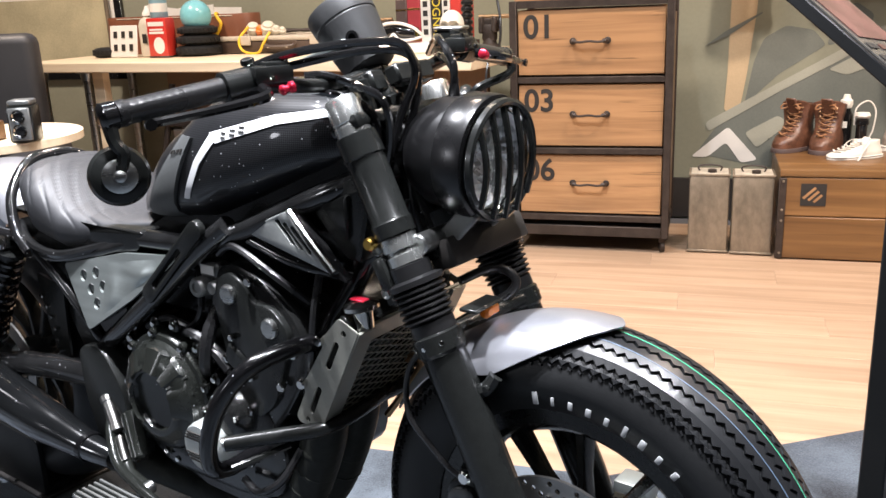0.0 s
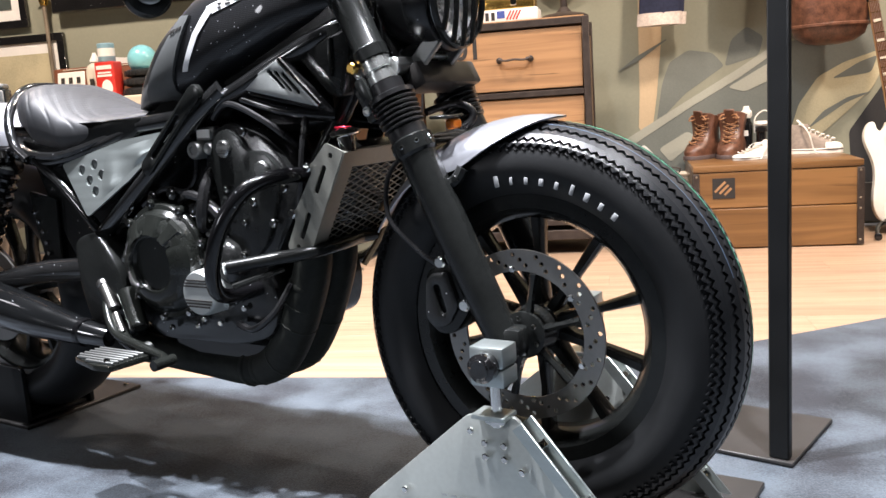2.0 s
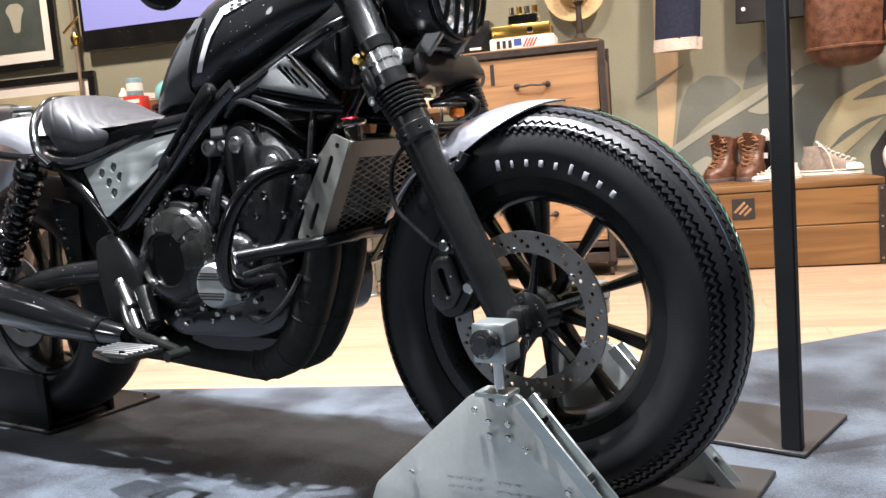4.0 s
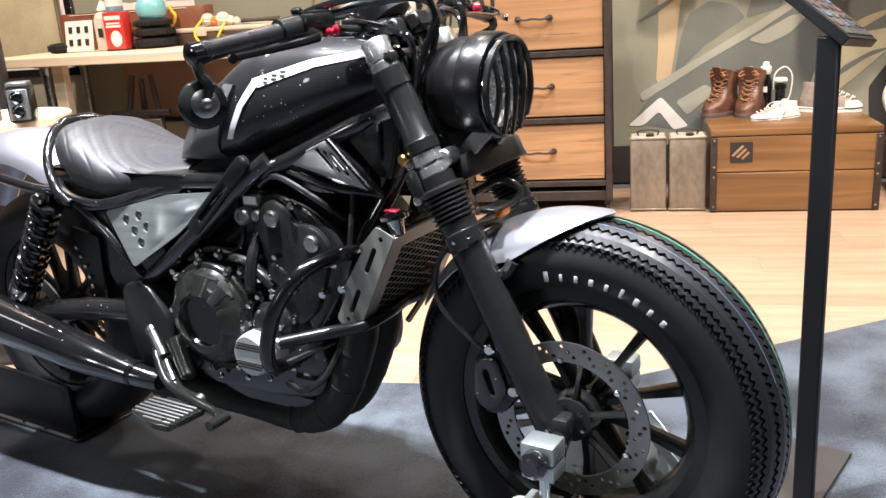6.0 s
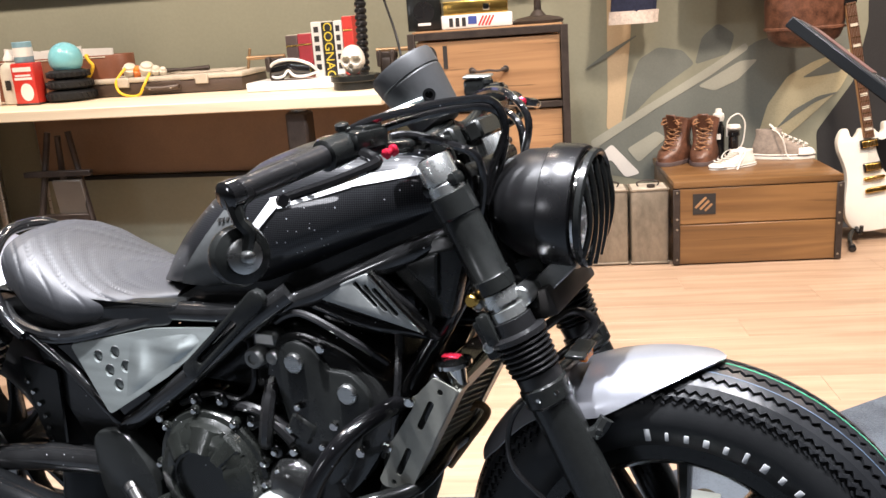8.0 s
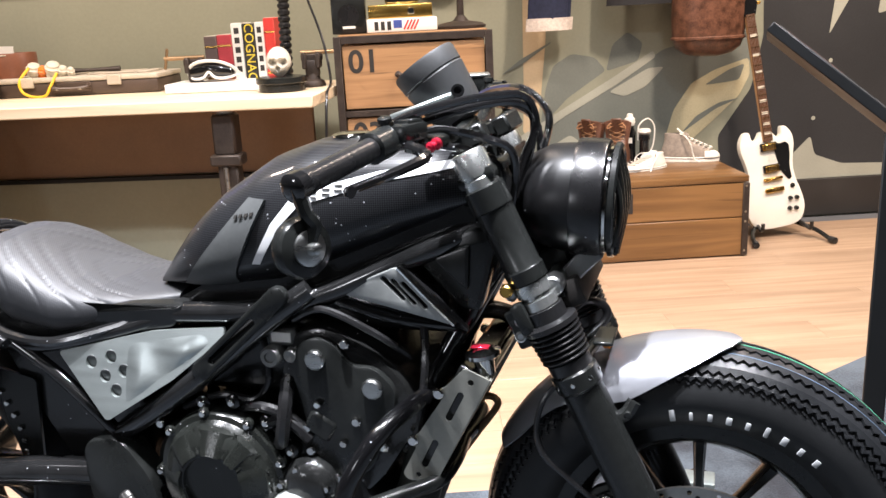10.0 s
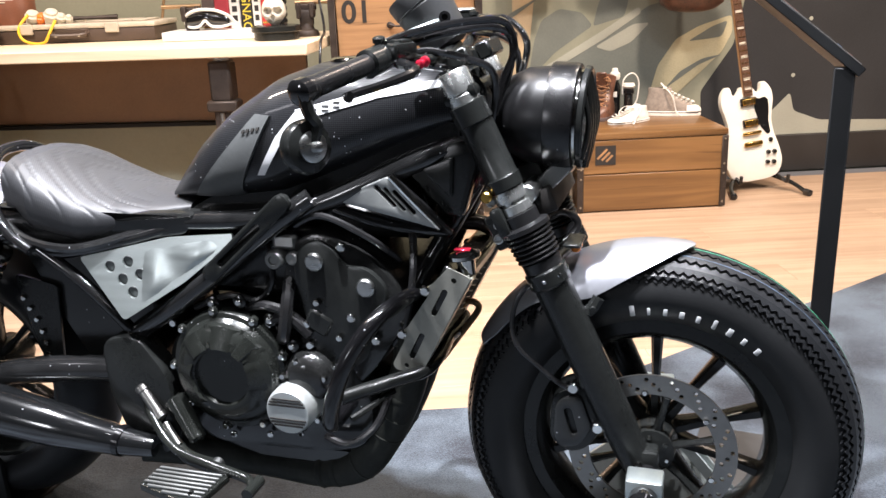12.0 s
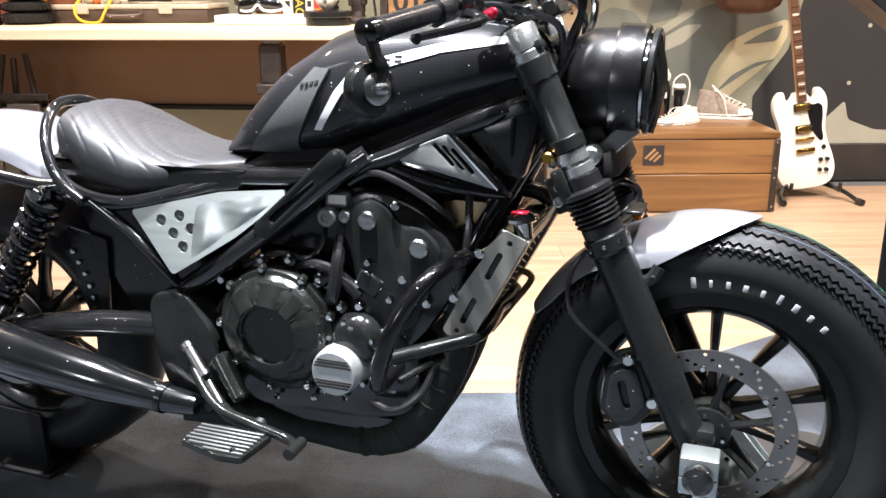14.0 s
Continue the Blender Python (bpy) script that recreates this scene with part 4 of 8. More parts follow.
def skull():
    """A plain ornament: a domed egg with sockets and a square jaw."""
    bm = B()
    bmesh.ops.create_uvsphere(bm, u_segments=56, v_segments=40, radius=1)
    for v in bm.verts:
        x, y, z = v.co
        jaw = max(0, -z - 0.25)
        sx = 0.066 * (1 - 0.45 * jaw)
        p = Vector((x * sx, y * 0.082 + (-0.012 * jaw), z * (0.082 if z > 0 else 0.078)))
        for ex in (-0.026, 0.026):
            d = math.hypot(x * sx - ex, (p.z - 0.002) * 1.0)
            if y < 0 and d < 0.023:
                p.y += 0.050 * (1 - (d / 0.023) ** 4)
        if y < 0 and math.hypot(p.x * 1.4, p.z + 0.03) < 0.013:
            p.y += 0.026
        if y < 0 and abs(p.z + 0.056) < 0.012 and abs(p.x) < 0.03:
            p.y += 0.005 + 0.004 * math.cos(p.x * 900)
        v.co = p * 0.84
    return solid("skull_ornament", bm, bone, "bone-coloured skull ornament on a black stand", "ornament", on_bench(-0.205, 0.28, 0.0625 + 0.066, 8))


skull()
book_red = material("red_book_cloth", (0.33, 0.03, 0.04), 0.6, vary=0.15)
book_green = material("dark_book_cloth", (0.08, 0.055, 0.05), 0.6, vary=0.15)
book_white = material("white_book_cover", (0.70, 0.68, 0.63), 0.5)
book_black = material("black_book_cover", (0.018, 0.017, 0.016), 0.4)
book_scarlet = material("scarlet_book_cover", (0.55, 0.04, 0.03), 0.45)
ink_yellow = material("yellow_print", (0.70, 0.55, 0.05), 0.5)


def word(text, size, mat, parent, m, name="title"):
    cu = bpy.data.curves.new(name, "FONT")
    cu.body, cu.size, cu.extrude, cu.align_x, cu.align_y = text, size, 0.0006, "CENTER", "CENTER"
    ob = new(name, cu)
    dg = bpy.context.evaluated_depsgraph_get()
    me = bpy.data.meshes.new_from_object(ob.evaluated_get(dg))
    bpy.data.objects.remove(ob)
    me.materials.clear()
    me.materials.append(mat)
    o = new(name, me)
    o.parent, o.matrix_basis = parent, m
    return o


x = -0.655
for w, h, mt, lab, tt in ((0.065, 0.29, book_green, "old dark brown cloth book", None), (0.075, 0.295, book_red, "old dark red cloth book", None), (0.055, 0.355, book_white, "white-spined book with black bars", "bars"), (0.062, 0.35, book_black, "black book titled in yellow", "COGNAC"), (0.045, 0.355, book_white, "white-spined book with a dark title bar", "bars"), (0.055, 0.375, book_scarlet, "tall scarlet cloth book", None)):
    bk = thing("book", lab, "book", on_bench(x + w / 2, 0.60), "standing books")
    h *= 0.86
    part("cover", box(B(), (0, 0.09, h / 2 + 0.001), (w - 0.002, 0.18, h), 0.004), mt, bk)
    part("pages", box(B(), (0, 0.095, h / 2 + 0.004), (w - 0.012, 0.178, h - 0.002)), cream, bk, smooth=False)
    if tt == "COGNAC":
        word(tt, 0.062, ink_yellow, bk, pose(0, -0.001, h * 0.55, 90, 90, 0))
    elif tt:
        for k in range(5):
            part("title_bar", box(B(), (0, -0.0006, 0.09 + 0.045 * k), (w * 0.45, 0.0015, 0.028)), black_ink, bk, smooth=False)
    else:
        for z in (h * 0.2, h * 0.8):
            part("spine_band", box(B(), (0, -0.0006, z), (w - 0.006, 0.0015, 0.008)), gold, bk, smooth=False)
    x += w


def vise(x, y, rz, s=1.0):
    v = thing("bench_vise", "small dark iron bench vise with a brass screw", "vise", on_bench(x, y, 0, rz), "bench vises")
    bm = lathe(B(), [(0, 0.056), (0.008, 0.058), (0.026, 0.05), (0.034, 0.034), (0.06, 0.028)], (0, 0, 0.001), (0, 0, 1), 20)
    box(bm, (0, 0, 0.085), (0.066, 0.055, 0.08), 0.012, seg=2)
    box(bm, (0.034, 0, 0.12), (0.022, 0.078, 0.075), 0.006)
    part("body", bm, iron, v)
    part("jaw", box(B(), (-0.030, 0, 0.122), (0.024, 0.078, 0.072), 0.006), iron, v)
    part("slide", box(B(), (0.0, 0, 0.135), (0.10, 0.036, 0.034), 0.006), iron, v)
    part("screw", rod(B(), (-0.14, 0, 0.158), (0.05, 0, 0.158), 0.010, 12), bronze, v)
    part("tommy_bar", rod(B(), (-0.142, 0, 0.108), (-0.122, 0, 0.205), 0.007, 10, lip=0.003), bronze, v)


vise(-0.675, 0.50, 6)
vise(-0.10, 0.48, 186)
fl = thing("ribbed_conduit", "black ribbed flexible conduit rising from the bench", "conduit", on_bench(-0.235, 0.52))
prof = []
for k in range(26):
    prof += [(0.0 + 0.03 * k, 0.022), (0.008 + 0.03 * k, 0.029), (0.020 + 0.03 * k, 0.029), (0.028 + 0.03 * k, 0.022)]
part("conduit", lathe(B(), prof, (0, 0, 0), (0.03, 0, 1), 16), soft_rubber, fl)
solid("power_cord", tube(B(), [(-0.17, 0.55, 0.70), (-0.12, 0.52, 0.45), (-0.03, 0.40, 0.24), (0.0, 0.36, 0.12), (0.03, 0.25, 0.03), (0.04, 0.10, -0.01), (0.035, 0.05, -0.2), (0.02, 0.06, -0.5), (0.0, 0.1, -0.946)], 0.006, 6), soft_rubber, "thin black cord hanging over the bench end", "cord", MB.copy())

# clamp on the bench leg
cl2 = thing("leg_clamp", "dark grey machine vise hung on the bench leg", "clamp", on_bench(-0.42, 0.10))
part("body", box(B(), (0.0, 0, -0.16), (0.10, 0.10, 0.18), 0.01), iron, cl2)
part("jaw", box(B(), (0, -0.01, -0.27), (0.14, 0.10, 0.05), 0.008), iron, cl2)
part("column", box(B(), (0, 0, -0.42), (0.09, 0.08, 0.26), 0.008), iron, cl2)
part("screw", rod(B(), (0.0, -0.06, -0.30), (0.0, -0.06, -0.52), 0.010, 10), steel, cl2)

# tall easel in the shade under the bench
es = thing("folded_easel", "dark folded easel leaning under the bench", "easel", on_bench(-1.75, 0.12, -0.95, 4))
for p, q in (((-0.20, 0, 0.0), (-0.05, 0.1, 0.82)), ((0.22, 0, 0.0), (0.06, 0.1, 0.82)), ((-0.10, 0.2, 0.0), (0.0, 0.1, 0.80))):
    part("leg", rod(B(), p, q, 0.016, 8), iron, es)
for z, w in ((0.62, 0.36), (0.40, 0.30)):
    part("rail", box(B(), (0, 0.05, z), (w, 0.03, 0.03), 0.004), iron, es)
part("panel", box(B(), (0.05, 0.06, 0.42), (0.16, 0.02, 0.34), 0.004, Matrix.Rotation(radians(8), 3, "X")), case_dark, es)

# ---- round table with a camera ----
rt = thing("round_side_table", "small round pale-topped side table", "table", pose(-2.23, 2.36, 0))
part("top", lathe(B(), [(0.80, 0.29), (0.803, 0.30), (0.827, 0.30), (0.83, 0.295)], (0, 0, 0), (0, 0, 1), 48), bench_wood, rt)
part("stem", rod(B(), (0, 0, 0.014), (0, 0, 0.80), 0.028, 16), iron, rt)
part("foot", lathe(B(), [(0.0, 0.2), (0.010, 0.2), (0.016, 0.06)], (0, 0, 0.0005), (0, 0, 1), 32), iron, rt)
tl = thing("twin_lens_camera", "old black and silver twin-lens box camera", "camera", pose(-1.97, 2.26, 0.831, 0, 0, 24))
part("body", box(B(), (0, 0, 0.055), (0.075, 0.08, 0.108), 0.006, seg=2), satin_black, tl)
part("hood", box(B(), (0, 0, 0.118), (0.066, 0.07, 0.016), 0.004), grey_metal, tl)
part("front_plate", box(B(), (0, -0.041, 0.055), (0.062, 0.008, 0.098), 0.003), grey_metal, tl)
for z in (0.035, 0.078):
    ln = part("lens", lathe(B(), [(0, 0.021), (0.012, 0.021), (0.014, 0.017), (0.008, 0.012), (0.007, 0.0)], (0, -0.045, z), (0, -1, 0), 24), chrome, tl)
    part("lens_glass", lathe(B(), [(0.0085, 0.014), (0.0095, 0.0)], (0, -0.045, z), (0, -1, 0), 20, cap=False), gloss_black, ln)
solid("wooden_block", box(B(), (0, 0, 0.03), (0.12, 0.09, 0.058), 0.004), trunk_wood, "small stained wooden block on the round table", "block", pose(-2.13, 2.24, 0.831, 0, 0, 10))

# ---- leather chair at the far side ----
ch = thing("leather_armchair", "dark leather armchair with a rounded back", "armchair", pose(-3.30, 3.30, 0, 0, 0, 20))
part("seat", box(B(), (0, 0, 0.36), (0.62, 0.60, 0.18), 0.04, seg=3), seat_leather, ch)
part("backrest", box(B(), (0, 0.27, 0.78), (0.62, 0.14, 0.68), 0.05, seg=3), seat_leather, ch)
for s in (-1, 1):
    part("armrest", box(B(), (s * 0.34, 0, 0.46), (0.12, 0.62, 0.3), 0.04, seg=3), seat_leather, ch)
    for y in (-0.24, 0.24):
        part("leg", rod(B(), (s * 0.28, y, 0.0), (s * 0.28, y, 0.28), 0.02, 10), iron, ch)

# ---- on top of the cabinet ----
CT = 1.180
for nm, x, y, z, sz, mt, lab in (
    ("black_speaker", -0.795, 4.33, CT, (0.16, 0.16, 0.17), satin_black, "small black loudspeaker box"),
    ("flag_box", -0.545, 4.30, CT, (0.33, 0.20, 0.062), white_card, "flat white box printed with red and blue bars"),
    ("gilt_book", -0.55, 4.31, CT + 0.063, (0.30, 0.20, 0.062), gold, "thick gilt-edged book lying flat"),
):
    t = thing(nm, lab, nm.split("_")[1], pose(x, y, z))
    part("body", box(B(), (0, 0, sz[2] / 2), sz, 0.006, seg=2), mt, t)
    if nm == "flag_box":
        for k in range(4):
            part("bar", box(B(), (0.02 + 0.016 * k, -0.1006, 0.031), (0.008, 0.001, 0.05), 0, Matrix.Rotation(0.5, 3, "Y")), red_tin, t, smooth=False)
        part("bar", box(B(), (-0.02, -0.1006, 0.036), (0.04, 0.001, 0.036)), material("blue_print", (0.05, 0.08, 0.30), 0.5), t, smooth=False)
        for k in range(3):
            part("bar", box(B(), (-0.12 + 0.03 * k, -0.1006, 0.03), (0.018, 0.001, 0.04)), black_ink, t, smooth=False)
    if nm == "black_speaker":
        part("cone", lathe(B(), [(0, 0.05), (-0.012, 0.045), (-0.03, 0.015)], (0, -0.081, 0.085), (0, -1, 0), 24), soft_rubber, t)
        part("badge", box(B(), (0, -0.081, 0.03), (0.06, 0.002, 0.012)), white_card, t, smooth=False)
    if nm == "gilt_book":
        part("clasp", box(B(), (0.05, -0.102, 0.03), (0.03, 0.006, 0.03), 0.002), chrome, t)
mdl = thing("model_engine", "small chrome and brass engine model", "model", pose(-0.54, 4.31, CT + 0.1255))
part("block", box(B(), (0, 0, 0.03), (0.16, 0.08, 0.058), 0.008), chrome, mdl)
for k in range(4):
    part("cylinder", rod(B(), (-0.06 + 0.04 * k, 0, 0.055), (-0.06 + 0.04 * k, -0.01, 0.10), 0.015, 12), gold if k % 2 else chrome, mdl)
gb = thing("globe_stand", "dark turned wooden stand with a slim stem", "stand", pose(-0.26, 4.34, CT))
part("foot", lathe(B(), [(0, 0.12), (0.012, 0.122), (0.024, 0.10), (0.034, 0.04), (0.06, 0.018), (0.20, 0.014), (0.22, 0.03), (0.24, 0.012)], (0, 0, 0), (0, 0, 1), 32), iron, gb)

# ---- hanging clothes ----
denim = material("dark_denim", (0.020, 0.024, 0.048), 0.8, vary=0.3, scale=60, bump=0.0008, fine=500, spec=0.2)
straw = material("straw", (0.62, 0.47, 0.26), 0.7, vary=0.2, scale=60, bump=0.001, fine=200)
cuff_mat = material("pale_denim_cuff", (0.55, 0.48, 0.42), 0.8, vary=0.2, scale=60)


def cloth(bm, xs, z0, z1, y, d, waves, ph=0.0):
    """A hanging leg of cloth: an oval sleeve with soft folds."""
    n, m = 28, 10
    rows = []
    for j in range(m + 1):
        t = j / m
        z = z0 + (z1 - z0) * t
        x0, x1 = xs[0][0] + (xs[1][0] - xs[0][0]) * t, xs[0][1] + (xs[1][1] - xs[0][1]) * t
        row = []
        for i in range(n):
            a = 6.28318531 * i / n
            k = 1 + 0.16 * math.sin(waves * a + ph + 2 * t)
            row.append(bm.verts.new(((x0 + x1) / 2 + (x1 - x0) / 2 * math.cos(a), y + d * k * math.sin(a), z)))
        rows.append(row)
    for p, q in zip(rows, rows[1:]):
        for i in range(n):
            bm.faces.new((p[i], p[(i + 1) % n], q[(i + 1) % n], q[i]))
    bm.faces.new(rows[0])
    bm.faces.new(rows[-1])
    return bm


jn = thing("hanging_jeans", "dark selvedge jeans hanging on the wall with turned-up cuffs", "jeans", pose(0, 0, 0))
for dx, dy in ((0.0, 0.0), (0.03, 0.06)):
    part("leg", cloth(B(), ((0.115 + dx, 0.325 + dx), (0.15 + dx, 0.36 + dx)), 1.17, 1.72, 4.70 + dy, 0.025, 3, dx * 40), denim, jn)
    part("cuff", cloth(B(), ((0.105 + dx, 0.335 + dx), (0.11 + dx, 0.34 + dx)), 1.135, 1.20, 4.70 + dy, 0.031, 3, dx * 40), cuff_mat, jn, "pale turned-up cuff")
part("waist", cloth(B(), ((0.15, 0.40), (0.15, 0.40)), 1.72, 1.95, 4.73, 0.05, 4), denim, jn)
part("hook", rod(B(), (0.27, 4.74, 1.94), (0.27, WALL_Y + 0.01, 1.96), 0.008, 8), iron, jn)
jk = thing("hanging_jacket", "black cloth jacket hanging on the wall, hem showing a pale button", "jacket", pose(0, 0, 0))
part("body", cloth(B(), ((0.54, 0.96), (0.56, 0.94)), 1.245, 1.90, 4.72, 0.05, 5), material("black_cloth", (0.012, 0.012, 0.014), 0.85, vary=0.3, scale=40, bump=0.0006), jk)
part("button", lathe(B(), [(0, 0.011), (0.004, 0.010)], (0.575, 4.655, 1.31), (0, -1, 0), 12), white_card, jk)
bg = thing("leather_hat_bag", "round-bottomed brown leather bag hanging on the wall", "bag", pose(1.07, 4.66, 0.965))
bm = lathe(B(), [(0.0, 0.06), (0.012, 0.12), (0.045, 0.17), (0.10, 0.19), (0.20, 0.195), (0.55, 0.19), (0.60, 0.16)], (0, 0, 0), (0, 0, 1), 40)
for v in bm.verts:
    v.co.y *= 0.72
part("body", bm, boot_leather, bg)
bm = lathe(B(), [(0.085, 0.190), (0.090, 0.197), (0.10, 0.197), (0.105, 0.190)], (0, 0, 0), (0, 0, 1), 40, cap=False)
for v in bm.verts:
    v.co.y *= 0.72
part("welt", bm, boot_leather, bg)
part("hook", rod(B(), (0, 0.0, 0.59), (0, WALL_Y - 4.66 + 0.01, 0.62), 0.008, 8), iron, bg)
ht = thing("straw_hat", "pale straw hat hung on the wall", "hat", pose(-0.31, WALL_Y - 0.06, 1.54))
part("brim", lathe(B(), [(0, 0.17), (0.006, 0.175), (0.012, 0.10)], (0, 0, 0), (0, -1, 0.1), 40), straw, ht)
part("crown", lathe(B(), [(0.008, 0.10), (0.05, 0.095), (0.08, 0.07), (0.085, 0.02)], (0, 0, 0), (0, -1, 0.1), 32), straw, ht)


# ---- on the trunk ----
lace_tan = material("tan_lace", (0.32, 0.155, 0.07), 0.7, vary=0.2)


def boot(x, y, rz):
    b = thing("leather_boot", "brown laced leather boot", "boot", pose(x, y, 0.413, 0, 0, rz) @ Matrix.Diagonal((1.12, 1.08, 0.92, 1)), "pair of boots")
    bm = B()
    rows = []
    # sole to cuff: (height, toe, heel, half width)
    for z, f, r, w in ((0.012, 0.150, 0.145, 0.046), (0.045, 0.152, 0.142, 0.050), (0.075, 0.125, 0.138, 0.048), (0.10, 0.075, 0.132, 0.043), (0.13, 0.035, 0.128, 0.042), (0.17, 0.015, 0.126, 0.046), (0.21, 0.008, 0.130, 0.051), (0.245, 0.006, 0.132, 0.054), (0.25, -0.004, 0.124, 0.046), (0.215, -0.006, 0.12, 0.044)):
        row = []
        for i in range(22):
            a = 6.28318531 * i / 22
            c, s = math.cos(a), math.sin(a)
            yy = -f * c if c > 0 else -r * c
            row.append(bm.verts.new((w * 1.22 * math.copysign(abs(s) ** 0.8, s), yy * 0.86, z + (0.012 * c if z > 0.2 else 0))))
        rows.append(row)
    for p, q in zip(rows, rows[1:]):
        for i in range(22):
            bm.faces.new((p[i], p[(i + 1) % 22], q[(i + 1) % 22], q[i]))
    bm.faces.new(rows[0])
    bm.faces.new(rows[-1])
    part("upper", bm, boot_leather, b)
    so = slab(B(), [(0.063 * math.copysign(abs(math.sin(a)) ** 0.8, math.sin(a)), (-0.158 if math.cos(a) > 0 else -0.150) * 0.87 * math.cos(a)) for a in [6.28318531 * i / 24 for i in range(24)]], Matrix.Translation((0, 0, 0)), 0.022, bevel=0.004)
    part("sole", so, book_green, b, "dark welted sole")
    part("tongue", box(B(), (0, -0.03, 0.235), (0.05, 0.012, 0.09), 0.005, Matrix.Rotation(radians(20), 3, "X")), boot_leather, b)
    for k in range(7):
        z = 0.082 + 0.024 * k
        f = float(np.interp(z, [0.075, 0.10, 0.13, 0.17, 0.25], [0.110, 0.068, 0.034, 0.016, 0.008])) * 0.86
        h = 0.020 + 0.0016 * k
        for sx in (-1, 1):
            part("lace", tube(B(), [(-sx * h, -f + 0.002, z), (0, -f - 0.013, z + 0.010), (sx * h, -f - 0.002, z + 0.021)], 0.0038, 6), lace_tan, b)
            part("eyelet", lathe(B(), [(0, 0.005), (0.003, 0.0045), (0.004, 0.002)], (sx * (h + 0.006), -f + 0.002, z), (0, -1, 0.2), 8), bronze, b)
    part("bow", tube(B(), [(0, -0.02, 0.238), (-0.03, -0.045, 0.246), (-0.042, -0.05, 0.22), (-0.01, -0.03, 0.232), (0.03, -0.045, 0.246), (0.044, -0.05, 0.222), (0.005, -0.025, 0.235)], 0.0036, 6), lace_tan, b)
    part("toe_seam", tube(B(), [(-0.055, -0.035, 0.055), (-0.035, -0.075, 0.083), (0, -0.09, 0.090), (0.035, -0.075, 0.083), (0.055, -0.035, 0.055)], 0.0028, 6), book_green, b)
    return b


boot(0.435, 4.66, -38)
boot(0.58, 4.63, -22)
canvas = material("grey_canvas", (0.27, 0.225, 0.185), 0.8, vary=0.25, scale=50, bump=0.0006, fine=400)
toe_white = material("white_rubber", (0.74, 0.71, 0.64), 0.5, vary=0.08)


def sneaker(x, y, rz, lab, cloth_mat=canvas):
    b = thing("canvas_sneaker", lab, "sneaker", pose(x, y, 0.413, 0, 0, rz) @ Matrix.Diagonal((1, 1, 0.82, 1)), "canvas sneakers")
    n = 24

    def out(w, f, r):
        return [(w * math.copysign(abs(math.sin(a)) ** 0.85, math.sin(a)), (-f if math.cos(a) > 0 else -r) * math.cos(a)) for a in [6.28318531 * i / n for i in range(n)]]

    part("sole", slab(B(), out(0.052, 0.165, 0.150), Matrix.Identity(4), 0.032, bevel=0.006), toe_white, b, "white rubber sole")
    bm = B()
    rows = []
    for z, f, r, w in ((0.03, 0.155, 0.14, 0.048), (0.06, 0.143, 0.141, 0.048), (0.078, 0.115, 0.139, 0.046), (0.095, 0.082, 0.135, 0.044), (0.115, 0.046, 0.130, 0.042), (0.135, 0.012, 0.127, 0.040), (0.155, -0.018, 0.125, 0.038), (0.175, -0.042, 0.126, 0.036), (0.183, -0.052, 0.126, 0.034), (0.184, -0.060, 0.118, 0.028), (0.13, -0.02, 0.11, 0.026)):
        rows.append([bm.verts.new((px, py, z)) for px, py in out(w, f, r)])
    for p, q in zip(rows, rows[1:]):
        for i in range(n):
            bm.faces.new((p[i], p[(i + 1) % n], q[(i + 1) % n], q[i]))
    bm.faces.new(rows[0])
    bm.faces.new(rows[-1])
    part("upper", bm, cloth_mat, b, "canvas upper")
    bm = B()
    rows = []
    for z, f in ((0.028, 0.166), (0.045, 0.164), (0.062, 0.150), (0.070, 0.125)):
        rows.append([bm.verts.new((0.05 * math.sin(a) * (1 if z < 0.06 else 0.8), -0.085 - (f - 0.085) * math.cos(a), z)) for a in [-1.57 + 3.14 * i / 12 for i in range(13)]])
    for p, q in zip(rows, rows[1:]):
        for i in range(12):
            bm.faces.new((p[i], p[i + 1], q[i + 1], q[i]))
    bm.faces.new(rows[-1])
    part("toe_cap", bm, toe_white, b, "white rubber toe cap")
    part("tongue", box(B(), (0, 0.036, 0.185), (0.046, 0.010, 0.075), 0.004, Matrix.Rotation(radians(-38), 3, "X")), toe_white, b)
    for k in range(8):
        z = 0.078 + 0.0135 * k
        f = float(np.interp(z, [0.06, 0.078, 0.095, 0.115, 0.135, 0.155, 0.18], [0.143, 0.115, 0.082, 0.046, 0.012, -0.018, -0.048]))
        for sx in (-1, 1):
            part("lace", tube(B(), [(-sx * 0.030, -f + 0.012, z), (0, -f - 0.010, z + 0.008), (sx * 0.030, -f + 0.004, z + 0.014)], 0.0048, 6), toe_white, b)
    part("sole_stripe", slab(B(), out(0.0535, 0.1665, 0.1515), Matrix.Translation((0, 0, 0.021)), 0.004), book_green, b)
    for sx in (-1, 1):
        part("lace", tube(B(), [(sx * 0.02, 0.05, 0.180), (sx * 0.06, 0.02, 0.175), (sx * 0.075, -0.01, 0.12), (sx * 0.07, -0.03, 0.03), (sx * 0.09, -0.06, 0.008)], 0.004, 6), toe_white, b)
    return b


